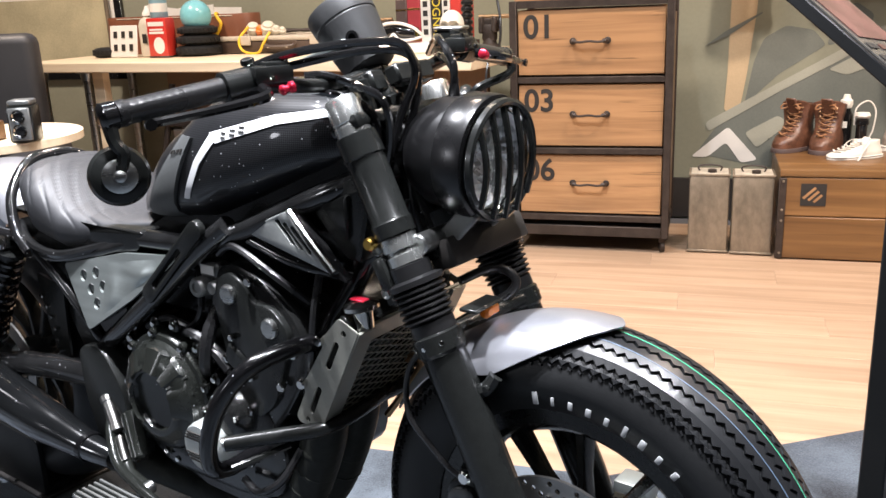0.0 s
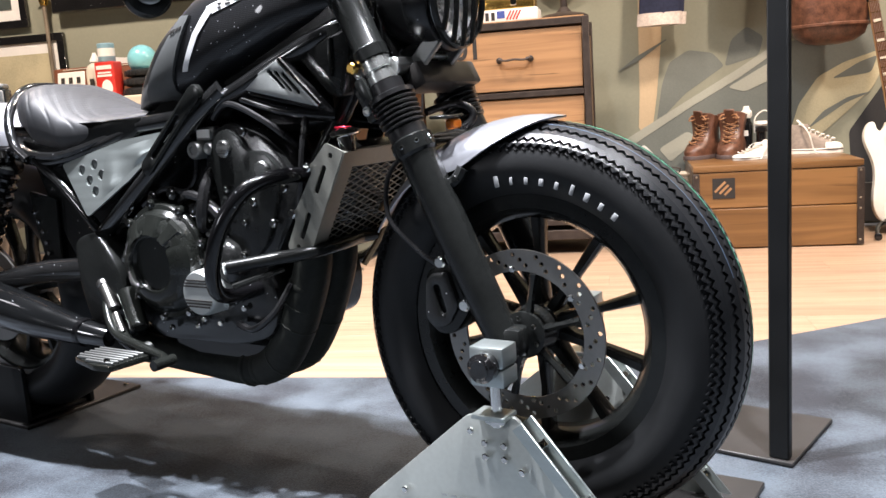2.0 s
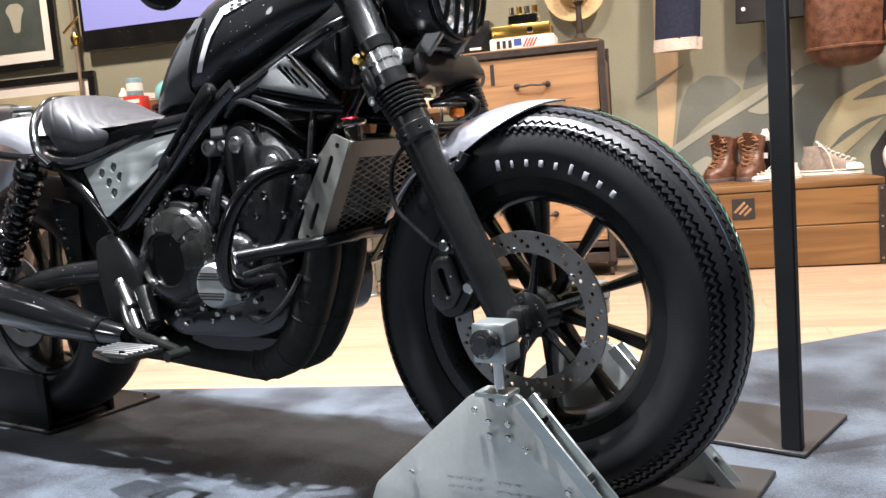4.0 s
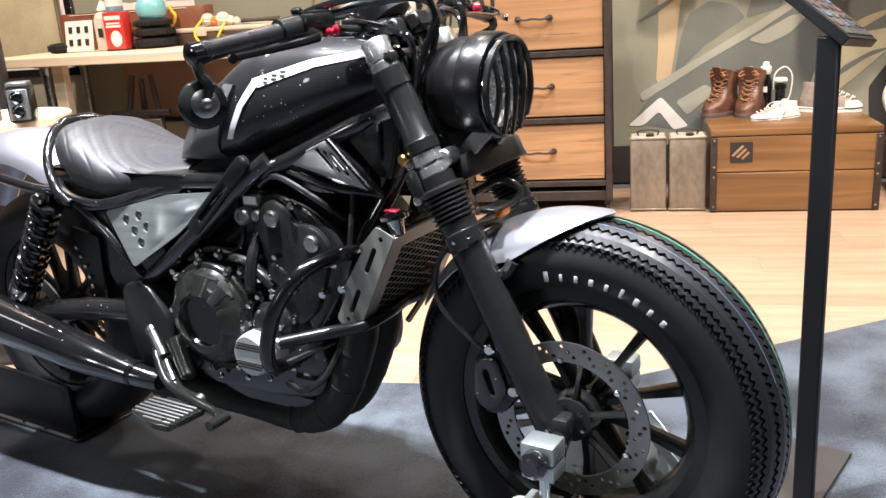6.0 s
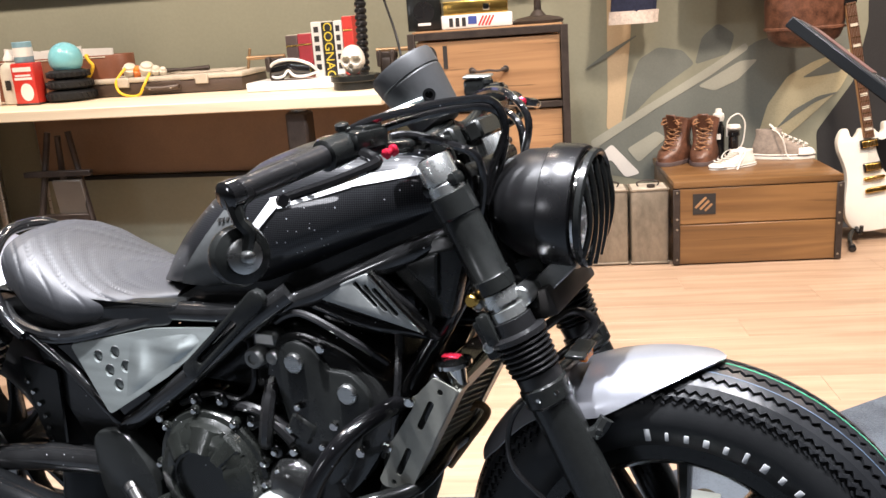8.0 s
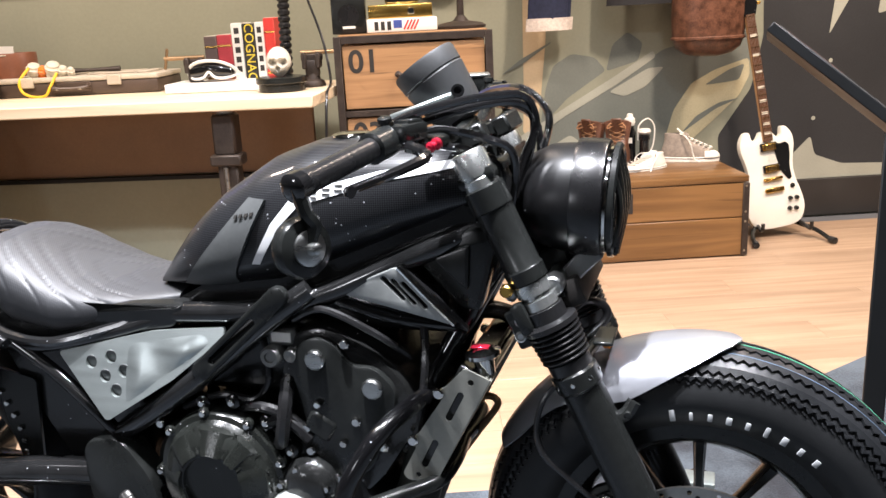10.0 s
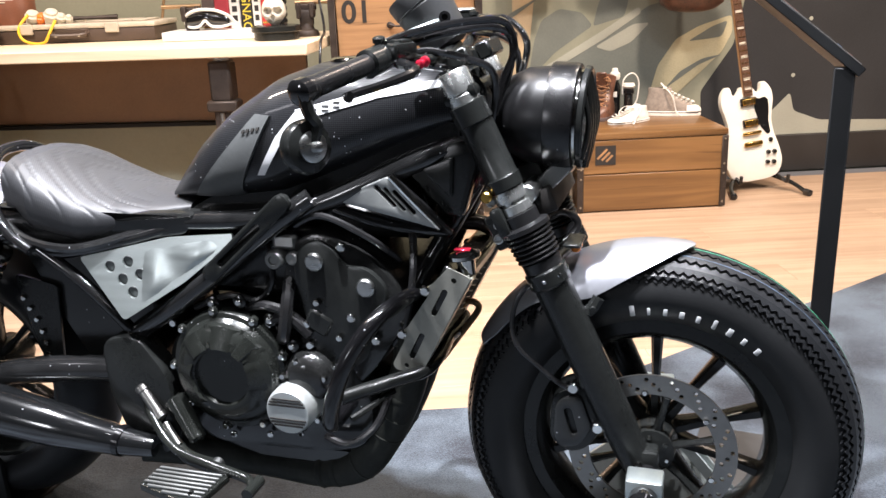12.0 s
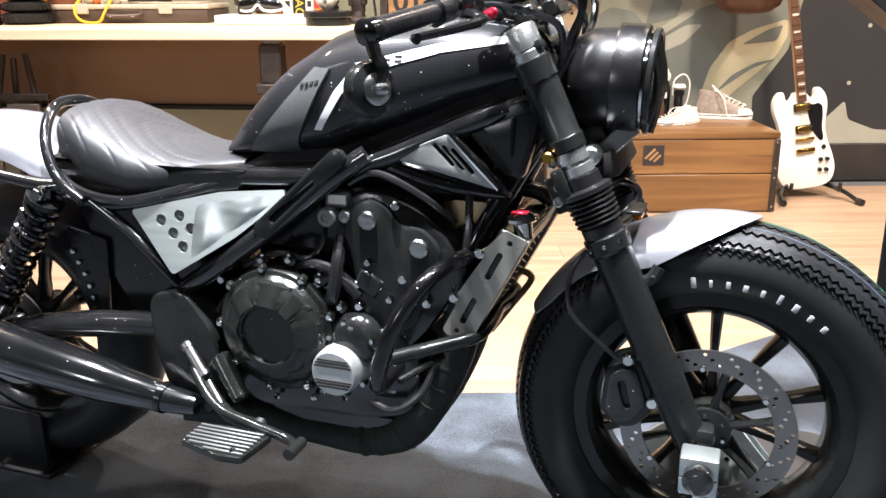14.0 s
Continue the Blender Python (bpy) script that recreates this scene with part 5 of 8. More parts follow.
sneaker(0.965, 4.62, 74, "worn grey canvas high-top sneaker with white laces")
fb = thing("drink_flask", "black flask with a white cap", "flask", pose(0.665, 4.70, 0.413))
part("body", lathe(B(), [(0, 0.03), (0.004, 0.034), (0.16, 0.034), (0.185, 0.022), (0.20, 0.02)], (0, 0, 0), (0, 0, 1), 24), gloss_black, fb)
part("cap", lathe(B(), [(0.198, 0.024), (0.215, 0.03), (0.235, 0.028), (0.24, 0.02), (0.262, 0.014)], (0, 0, 0), (0, 0, 1), 20), toe_white, fb)
part("label", box(B(), (-0.005, -0.0345, 0.12), (0.02, 0.002, 0.03)), white_card, fb, smooth=False)
lt = thing("small_lantern", "small dark lantern with a wire bail", "lantern", pose(0.735, 4.66, 0.413))
part("base", lathe(B(), [(0, 0.035), (0.05, 0.036), (0.055, 0.026), (0.12, 0.026), (0.125, 0.034), (0.145, 0.03), (0.16, 0.012)], (0, 0, 0), (0, 0, 1), 20), gloss_black, lt)
part("top_ring", lathe(B(), [(0.155, 0.03), (0.165, 0.036), (0.18, 0.03)], (0, 0, 0), (0, 0, 1), 20), toe_white, lt)
part("bail", tube(B(), [(-0.034, 0, 0.12), (-0.03, 0, 0.20), (0.02, 0, 0.235), (0.055, 0, 0.19), (0.05, 0, 0.10), (0.036, 0, 0.06)], 0.004, 6), toe_white, lt)
sh = sneaker(0.69, 4.45, -64, "pale canvas shoe lying slumped on the chest", toe_white)
sh.matrix_basis = sh.matrix_basis @ Matrix.Diagonal((1.0, 0.88, 0.52, 1))


# ---- guitar on its stand ----
def guitar():
    GM = pose(1.415, 4.46, 0.052, 0, 0, 0) @ pose(0, 0, 0, -8, 0, 0) @ pose(0, 0, 0, 0, -8, 0) @ Matrix.Scale(1.03, 4)
    g = thing("electric_guitar", "white double-horned electric guitar with gold hardware", "guitar", GM)
    half = [(0.0, 0.0), (0.08, 0.004), (0.133, 0.028), (0.160, 0.09), (0.152, 0.165), (0.133, 0.235), (0.125, 0.30), (0.134, 0.36), (0.147, 0.415), (0.146, 0.46), (0.131, 0.495), (0.109, 0.516), (0.090, 0.513), (0.084, 0.496), (0.081, 0.478), (0.070, 0.466), (0.055, 0.470), (0.038, 0.490), (0.026, 0.505)]
    body = half + [(-x, z) for x, z in reversed(half[1:])]
    body = [((x * 0.93 if x > 0 else x * 0.97), z) for x, z in body]
    sm = curve_pts([(x, z, 0) for x, z in body], 3, True)
    part("body", slab(B(), [(p.x, p.y) for p in sm], Matrix(((1, 0, 0, 0), (0, 0, -1, 0.02), (0, 1, 0, 0), (0, 0, 0, 1))), 0.042, bevel=0.005), material("white_lacquer", (0.80, 0.77, 0.68), 0.2, coat=0.6, vary=0.03), g, "glossy white body")
    F = Matrix(((1, 0, 0, 0), (0, 0, -1, -0.0225), (0, 1, 0, 0), (0, 0, 0, 1)))
    pg = [(0.03, 0.45), (0.058, 0.430), (0.090, 0.438), (0.108, 0.42), (0.106, 0.37), (0.096, 0.31), (0.100, 0.245), (0.082, 0.240), (0.050, 0.285), (0.03, 0.38)]
    part("pickguard", slab(B(), rounded(pg, 0.015, 3), F, 0.003), gloss_black, g, "black pickguard")
    nk = part("neck", box(B(), (0, -0.026, 0.777), (0.047, 0.028, 0.646), 0.006), material("neck_maple", (0.42, 0.24, 0.11), 0.4), g)
    part("fretboard", box(B(), (0, -0.043, 0.777), (0.045, 0.006, 0.646), 0.001), material("rosewood", (0.10, 0.045, 0.022), 0.45), nk)
    for k in range(18):
        z = 1.09 - 0.67 * (1 - 0.944 ** k) / (1 - 0.944 ** 20)
        part("fret", box(B(), (0, -0.0468, z), (0.044, 0.002, 0.0028)), gold, nk, smooth=False)
    for k in (1, 3, 5, 7, 9, 11, 13, 15):
        z = 1.075 - 0.67 * (1 - 0.944 ** (k + 0.5)) / (1 - 0.944 ** 20)
        part("inlay", box(B(), (0, -0.0466, z), (0.032, 0.0016, 0.014)), cream, nk, smooth=False)
    hd = part("headstock", slab(B(), rounded([(-0.028, 1.09), (-0.045, 1.14), (-0.04, 1.27), (0, 1.255), (0.04, 1.27), (0.045, 1.14), (0.028, 1.09)], 0.012, 3), F, 0.016), gloss_black, g, "black headstock")
    for s in (-1, 1):
        for k in range(3):
            part("tuner", rod(B(), (s * 0.036, -0.026, 1.15 + 0.04 * k), (s * 0.066, -0.026, 1.15 + 0.04 * k), 0.009, 10, lip=0.003), gold, hd)
    for z, mt in ((0.425, gold), (0.312, gold)):
        pk = part("pickup", box(B(), (0, -0.029, z), (0.088, 0.016, 0.042), 0.004), gloss_black, g)
        part("cover", box(B(), (0, -0.038, z), (0.07, 0.006, 0.032), 0.003), mt, pk)
    part("bridge", box(B(), (0, -0.031, 0.258), (0.10, 0.016, 0.016), 0.004), gold, g)
    part("tailpiece", box(B(), (0, -0.031, 0.20), (0.10, 0.014, 0.024), 0.004), gold, g)
    for x, z in ((0.076, 0.142), (0.110, 0.140), (0.066, 0.090), (0.100, 0.086)):
        part("knob", lathe(B(), [(0, 0.012), (0.014, 0.010), (0.016, 0.006)], (x, -0.0225, z), (0, -1, 0), 14), satin_black, g)
    part("switch", lathe(B(), [(0, 0.013), (0.004, 0.012), (0.006, 0.004), (0.016, 0.003)], (0.098, -0.0225, 0.205), (0, -1, 0), 14), satin_black, g)
    for k in range(6):
        x = -0.018 + 0.0072 * k
        part("string", rod(B(), (x, -0.047, 0.20), (x, -0.0505, 1.10), 0.0006, 4), steel, g)
    st = thing("guitar_stand", "low black tubular guitar stand with rubber arms", "stand", pose(1.42, 4.44, 0))
    for s in (-1, 1):
        part("leg", tube(B(), [(0, 0.20, 0.30), (s * 0.06, 0.12, 0.10), (s * 0.17, -0.05, 0.045), (s * 0.20, -0.16, 0.016)], 0.012, 8), satin_black, st)
        part("rubber_foot", lathe(B(), [(0, 0.014), (0.003, 0.018), (0.04, 0.018), (0.043, 0.012)], (s * 0.198, -0.155, 0.018), (s * 0.25, -1, -0.02), 12), soft_rubber, st)
        part("arm", tube(B(), [(s * 0.12, 0.04, 0.072), (s * 0.125, -0.02, 0.065), (s * 0.13, -0.075, 0.06), (s * 0.13, -0.085, 0.10)], 0.010, 8), soft_rubber, st)
    part("strut", rod(B(), (0, 0.20, 0.012), (0, 0.20, 0.42), 0.012, 10), satin_black, st)


guitar()

# ---- the machine ----
bike = thing("motorcycle", "black bobber motorcycle with brushed silver fenders held up on display stands", "motorcycle", pose(-0.1130, 1.2115, 0, 0, 0, -20))
WF, RF = Vector((-0.010, 0, 0.409)), 0.348
WR, RR = Vector((-1.50, 0, 0.395)), 0.325
RAKE = 0.4656


def fx(z):
    """Where the fork's axis is at height z."""
    return -0.037 - RAKE * (z - 0.407)


def fork_at(z, y):
    return Vector((fx(z), y, z))


def tyre(name, c, R, half, parent, ribs, label):
    """A round-shouldered tyre whose ribs are cut in a saw-tooth."""
    rc, hh = R - 0.068, 0.066

    def sec(s, up=0.0):
        """Across the tread by the angle s, in radians."""
        return half * math.sin(s) * (1 + up / half), rc + (hh + up) * math.cos(s) if s * s < 2.6 else rc + (hh + up) * math.cos(s)

    N = 128
    bm = B()
    ss = [-2.35, -2.0, -1.7, -1.45, -1.2, -1.0, -0.8, -0.6, -0.4, -0.2, 0, 0.2, 0.4, 0.6, 0.8, 1.0, 1.2, 1.45, 1.7, 2.0, 2.35]
    rings = []
    for i in range(N):
        a = 6.28318531 * i / N
        rings.append([bm.verts.new((c.x + sec(s)[1] * math.cos(a), c.y + sec(s)[0], c.z + sec(s)[1] * math.sin(a))) for s in ss])
    for i in range(N):
        p, q = rings[i], rings[(i + 1) % N]
        for j in range(len(ss) - 1):
            bm.faces.new((p[j], p[j + 1], q[j + 1], q[j]))
    t = part(name, bm, rubber, parent, label)
    if ribs:
        M = 256
        for s0, w, z in ((-1.00, 0.045, 0.05), (-0.74, 0.138, 0.042), (-0.37, 0.155, 0.044), (0.0, 0.155, 0.044), (0.37, 0.155, 0.044), (0.74, 0.138, 0.042), (1.00, 0.045, 0.05)):
            bm = B()
            rr = []
            for i in range(M):
                a = 6.28318531 * i / M
                k = z if i % 2 else -z
                row = []
                for s, up in ((s0 - w + k, -0.003), (s0 - w * 0.93 + k, 0.005), (s0, 0.0058), (s0 + w * 0.93 + k, 0.005), (s0 + w + k, -0.003)):
                    y, r = sec(s, up)
                    row.append(bm.verts.new((c.x + r * math.cos(a), c.y + y, c.z + r * math.sin(a))))
                rr.append(row)
            for i in range(M):
                p, q = rr[i], rr[(i + 1) % M]
                for j in range(4):
                    bm.faces.new((p[j], p[j + 1], q[j + 1], q[j]))
            part("tread_rib", bm, tread_rubber, t, smooth=False)
        for sg in (-1, 1):
            bm = B()
            for i in range(M // 2):
                a = 6.28318531 * (i + 0.25) / (M // 2)
                ring = []
                for da, ds, up in ((-0.010, 0.0, 0.0005), (0.010, 0.05, 0.0005), (0.013, 0.01, 0.0005), (-0.007, -0.04, 0.0005), (-0.008, 0.0, 0.0032), (0.009, 0.045, 0.0032), (0.011, 0.012, 0.0032), (-0.006, -0.032, 0.0032)):
                    y, r = sec(sg * (1.135 - ds), up)
                    ring.append(bm.verts.new((c.x + r * math.cos(a + da), c.y + y, c.z + r * math.sin(a + da))))
                for f in ((4, 5, 6, 7), (0, 1, 5, 4), (1, 2, 6, 5), (2, 3, 7, 6), (3, 0, 4, 7)):
                    bm.faces.new([ring[k] for k in f])
            part("shoulder_teeth", bm, tread_rubber, t, smooth=False)["kind"] = "stuff"
    return t, sec


def band(c, sec, s0, s1, up, a0=0.0, a1=6.28318531, n=160):
    bm = B()
    rows = []
    for i in range(n + 1):
        a = a0 + (a1 - a0) * i / n
        row = []
        for s in (s0, s1):
            y, r = sec(s, up)
            row.append(bm.verts.new((c.x + r * math.cos(a), c.y + y, c.z + r * math.sin(a))))
        rows.append(row)
    for p, q in zip(rows, rows[1:]):
        bm.faces.new((p[0], p[1], q[1], q[0]))
    return bm


wheel_f = part("front_wheel", lathe(B(), [(-0.045, 0.03), (-0.03, 0.042), (0.03, 0.042), (0.045, 0.03)], WF, (0, 1, 0), 24), satin_black, bike, "black spoked front wheel with a drilled brake disc")
tyre_f, sec_f = tyre("tyre", WF, RF, 0.074, wheel_f, True, "black tyre with saw-tooth tread and white sidewall marks")
part("tread_line", band(WF, sec_f, -0.02, 0.012, 0.0064), green_line, tyre_f, "thin green line on the tread", smooth=False)
part("tread_line", band(WF, sec_f, -0.395, -0.378, 0.0064, 0.3, 1.5, 60), blue_line, tyre_f, "thin pale blue line on the tread", smooth=False)


def marks_on(c):
    """Nine plain white bars along the sidewall, as large as its raised marks."""
    for i, (w, hgt, dr) in enumerate(((0.0050, 0.019, 0.001), (0.0032, 0.013, -0.001), (0.0042, 0.012, -0.001), (0.0050, 0.012, -0.001), (0.0042, 0.012, -0.001), (0.0040, 0.017, 0.001), (0.0055, 0.014, 0), (0.0045, 0.012, -0.001), (0.0050, 0.012, -0.001))):
        a = radians(99.0 - i * 6.05)
        up = Vector((math.cos(a), 0, math.sin(a)))
        ri = Vector((math.sin(a), 0, -math.cos(a)))
        at = Vector((c.x, -0.0722, c.z)) + up * (0.258 + dr)
        part("sidewall_mark", box(B(), at, (w * 1.7, 0.003, hgt), 0.0014, Matrix((ri, -Vector((0, 1, 0)), up)).transposed(), 2), mark_white, tyre_f)


marks_on(WF)


def rim(c, r, half, spokes, parent, twist=0.0, r_hub=0.04):
    bm = lathe(B(), [(-half, r + 0.028), (-half, r + 0.004), (-half * 0.85, r - 0.004), (-half * 0.5, r - 0.016), (half * 0.5, r - 0.016), (half * 0.85, r - 0.004), (half, r + 0.004), (half, r + 0.028)], c, (0, 1, 0), 72, cap=False)
    part("rim", bm, satin_black, parent, "satin black rim")
    for i in range(spokes):
        a = twist + 6.28318531 * i / spokes
        b = a
        bm = B()
        u = Vector((math.cos(b), 0, math.sin(b)))
        v = Vector((math.cos(a), 0, math.sin(a)))
        p, q = c + v * (r_hub - 0.008), c + u * (r - 0.012)
        d = (q - p).normalized()
        w = d.cross(Vector((0, 1, 0)))
        ring = []
        for base, wx, wy in ((p, 0.011, 0.026), (p.lerp(q, 0.5), 0.0075, 0.015), (q, 0.011, 0.02)):
            ring.append([bm.verts.new(base + w * (wx * sx) + Vector((0, wy * sy, 0))) for sx, sy in ((-1, -0.6), (-0.6, -1), (0.6, -1), (1, -0.6), (1, 0.6), (0.6, 1), (-0.6, 1), (-1, 0.6))])
        for x, y in zip(ring, ring[1:]):
            for j in range(8):
                bm.faces.new((x[j], x[(j + 1) % 8], y[(j + 1) % 8], y[j]))
        part("spoke", bm, satin_black, parent)


rim(WF, 0.206, 0.05, 10, wheel_f, radians(90))


def brake_disc(c, y, r0, r1, parent, holes=True):
    outer, hs = disc2((0, 0), r1, 72), [disc2((0, 0), r0, 48)]
    if holes:
        for i in range(20):
            a = 6.28318531 * i / 20
            for k, rr in enumerate((0.28, 0.52, 0.76)):
                q = a + (k - 1) * 0.09
                rad = r0 + (r1 - r0) * rr
                hs.append(disc2((rad * math.cos(q), rad * math.sin(q)), 0.0042, 7))
    d = part("brake_disc", slab(B(), outer, Matrix.Translation((c.x, 0, c.z)) @ side(y), 0.005, hs), disc_steel, parent, "drilled steel brake disc", smooth=False)
    return d


disc_f = brake_disc(WF, -0.078, 0.109, 0.145, wheel_f)
for i in range(6):
    bm = B()
    a = 6.28318531 * i / 6 + 0.3
    u = Vector((math.cos(a), 0, math.sin(a)))
    tube(bm, [WF + u * 0.030 + Vector((0, -0.072, 0)), WF + u * 0.07 + Vector((0, -0.076, 0)), WF + u * 0.108 + Vector((0, -0.079, 0))], 0.006, 6, 2, radii=[0.010, 0.006, 0.008])
    part("disc_arm", bm, satin_black, disc_f)
bm = B()
lathe(bm, [(0.045, 0.045), (0.085, 0.04), (0.09, 0.02)], WF, (0, -1, 0), 24)
part("disc_carrier", bm, satin_black, disc_f)
for i in range(6):
    a = 6.28318531 * i / 6 + 0.65
    part("disc_bolt", bolt(B(), WF + Vector((0.112 * math.cos(a), -0.082, 0.112 * math.sin(a))), (0, -1, 0), 0.006), chrome, disc_f)
    part("hub_bolt", bolt(B(), WF + Vector((0.03 * math.cos(a), -0.09, 0.03 * math.sin(a))), (0, -1, 0), 0.0045), chrome, disc_f)

# front fork
for sgn in (-1, 1):
    y = 0.105 * sgn
    ax = Vector((-RAKE, 0, 1)).normalized()
    L = lambda z: (z - 0.38) * math.sqrt(1 + RAKE * RAKE)
    base = fork_at(0.38, y)
    leg = part("fork_leg", lathe(B(), [(0, 0.018), (0.004, 0.027), (L(0.46), 0.031), (L(0.60), 0.0325), (L(0.715), 0.0325), (L(0.72), 0.037), (L(0.742), 0.037), (L(0.745), 0.033)], base, ax, 28), satin_black, bike, "black telescopic fork leg with rubber gaiter")
    prof = [(L(0.742), 0.03), (L(0.745), 0.0335), (L(0.760), 0.0335)]
    for k in range(6):
        z = 0.762 + k * 0.0076
        r = 0.0375 + 0.0007 * k
        prof += [(L(z), r - 0.0065), (L(z + 0.0012), r - 0.002), (L(z + 0.0026), r), (L(z + 0.0042), r), (L(z + 0.0056), r - 0.002), (L(z + 0.0068), r - 0.0065)]
    prof += [(L(0.8085), 0.038), (L(0.8095), 0.0425), (L(0.8165), 0.0425), (L(0.818), 0.037), (L(0.82), 0.031), (L(0.838), 0.031), (L(0.84), 0.022)]
    part("gaiter", lathe(B(), prof, base, ax, 28), soft_rubber, leg, "ribbed black rubber gaiter")
    part("collar", lathe(B(), [(L(0.838), 0.02), (L(0.84), 0.0275), (L(0.853), 0.0275), (L(0.854), 0.024), (L(0.859), 0.024), (L(0.86), 0.0275), (L(0.877), 0.0275), (L(0.879), 0.02)], base, ax, 28), tube_chrome, leg, "chrome clamp collar")
    part("upper_cover", lathe(B(), [(L(0.878), 0.022), (L(0.879), 0.030), (L(0.897), 0.031), (L(0.90), 0.0285), (L(0.985), 0.029), (L(0.987), 0.0315), (L(1.017), 0.0315), (L(1.02), 0.024)], base, ax, 28), satin_black, leg, "satin black fork cover")
    part("top_cap", lathe(B(), [(L(1.015), 0.0262), (L(1.030), 0.0268), (L(1.031), 0.0258), (L(1.034), 0.0258), (L(1.035), 0.0268), (L(1.064), 0.0272), (L(1.068), 0.0245), (L(1.069), 0.017), (L(1.066), 0.015), (L(1.066), 0.0)], base, ax, 24), tube_chrome, leg, "chrome fork top")
    for i in range(8):
        a = 6.28318531 * i / 8
        q = frame_of(ax)
        part("clamp_bolt", bolt(B(), base + ax * L(0.731) + (q[0] * math.cos(a) + q[1] * math.sin(a)) * 0.035, q[0] * math.cos(a) + q[1] * math.sin(a), 0.004), chrome, leg)
    box(bm := B(), fork_at(0.405, y) + Vector((0.012, 0, 0.0)), (0.06, 0.046, 0.05), 0.012, seg=2)
    part("axle_boss", bm, satin_black, leg)
    for dx in (-0.005, 0.013):
        part("pinch_bolt", bolt(B(), fork_at(0.398, y) + Vector((dx + 0.01, -0.024, 0.004 - dx)), (0, -1, 0), 0.0065), chrome, leg)
# triple clamps
rk = Matrix.Rotation(math.atan(RAKE), 3, "Y").inverted()
bm = box(B(), fork_at(0.848, 0) + Vector((0.006, 0, 0)), (0.055, 0.15, 0.036), 0.008, rk, 2)
lc = part("lower_clamp", bm, satin_black, bike, "satin black lower fork clamp")
part("clamp_bar", box(B(), fork_at(0.846, 0.028) + Vector((0.036, 0, 0.0)), (0.046, 0.196, 0.044), 0.005, rk, 2), clamp_grey, lc, "flat brown-grey bar across the fork")
part("clamp_plate", box(B(), fork_at(0.872, 0.02) + Vector((0.030, 0, 0.0)), (0.060, 0.13, 0.006), 0.001, rk), plate_alloy, lc, "dull alloy plate")
bm = box(B(), fork_at(1.032, 0), (0.06, 0.25, 0.022), 0.008, rk, 2)
lathe(bm, [(0, 0.02), (0.02, 0.02), (0.024, 0.012)], fork_at(1.04, 0), (-RAKE, 0, 1), 20)
part("upper_clamp", bm, satin_black, bike, "satin black upper fork clamp")
part("steering_head", rod(B(), fork_at(0.84, 0) + Vector((-0.02, 0, 0)), fork_at(1.04, 0) + Vector((-0.02, 0, 0)), 0.034, 20), frame_black, bike)
bm = B()
rod(bm, fork_at(0.872, -0.10) + Vector((0.03, 0, -0.005)), fork_at(0.872, 0.10) + Vector((0.03, 0, -0.005)), 0.016, 14, lip=0.003)
part("clamp_bolt", bm, steel, bike)
bm = B()
bolt(bm, (-0.285, -0.125, 0.868), (0, -1, 0), 0.010, 0.012, 12)
part("brass_bolt", bm, gold, bike, "small brass coloured bolt")
bm = box(B(), (-0.262, -0.128, 0.826), (0.022, 0.02, 0.05), 0.006, rk, 2)
cg = part("cable_guide", bm, satin_black, bike)
box(bm := B(), (-0.268, -0.116, 0.806), (0.030, 0.006, 0.062), 0.003, rk)
part("guide_plate", bm, satin_black, cg)
for x, z in ((-0.268, 0.819), (-0.268, 0.794), (-0.280, 0.857)):
    part("ring_bolt", lathe(B(), [(0, 0.0085), (0.004, 0.0082), (0.005, 0.0062), (0.0022, 0.0048), (0.002, 0.0)], (x, -0.119, z), (0, -1, 0), 14), steel, cg)

# brake caliper and hose
bm = slab(B(), rounded([(-0.180, 0.508), (-0.166, 0.524), (-0.118, 0.540), (-0.088, 0.458), (-0.12, 0.412), (-0.152, 0.402), (-0.186, 0.43)], 0.016), side(-0.052), 0.062, bevel=0.008)
cal = part("brake_caliper", bm, satin_black, bike, "black front brake caliper")
part("caliper_body", slab(B(), rounded([(-0.172, 0.500), (-0.160, 0.515), (-0.128, 0.522), (-0.108, 0.462), (-0.130, 0.425), (-0.160, 0.418), (-0.176, 0.440)], 0.012), side(-0.112), 0.012, [slot2((-0.150, 0.490), (-0.140, 0.452), 0.006)], 0.004), engine_black, cal)
for x, z in ((-0.142, 0.534), (-0.099, 0.462)):
    part("caliper_bolt", bolt(B(), (x, -0.112, z), (0, -1, 0), 0.011, 0.012, 10), chrome, cal)
part("brake_hose", tube(B(), [(-0.150, -0.115, 0.530), (-0.172, -0.120, 0.545), (-0.205, -0.120, 0.572), (-0.238, -0.118, 0.602), (-0.249, -0.112, 0.642), (-0.240, -0.108, 0.685), (-0.215, -0.098, 0.715), (-0.185, -0.088, 0.728)], 0.0045, 8), soft_rubber, cal)

# front fender: a leaf-shaped shell over the tyre
def shell(c, R, half, a0, a1, edge, n=40, m=16, thick=0.003, peak=0.0):
    bm = B()
    rows = []
    for i in range(n + 1):
        t = i / n
        a = radians(a0 + (a1 - a0) * t)
        e = edge(t)
        row = []
        for j in range(m + 1):
            s = e * (2 * j / m - 1)
            y, r = half * math.sin(s), (R - 0.07) + 0.07 * math.cos(s) + peak
            row.append(bm.verts.new((c.x + r * math.cos(a), y, c.z + r * math.sin(a))))
        rows.append(row)
    for p, q in zip(rows, rows[1:]):
        for j in range(m):
            bm.faces.new((p[j], p[j + 1], q[j + 1], q[j]))
    bmesh.ops.recalc_face_normals(bm, faces=bm.faces)
    bmesh.ops.solidify(bm, geom=list(bm.faces), thickness=thick)
    return bm


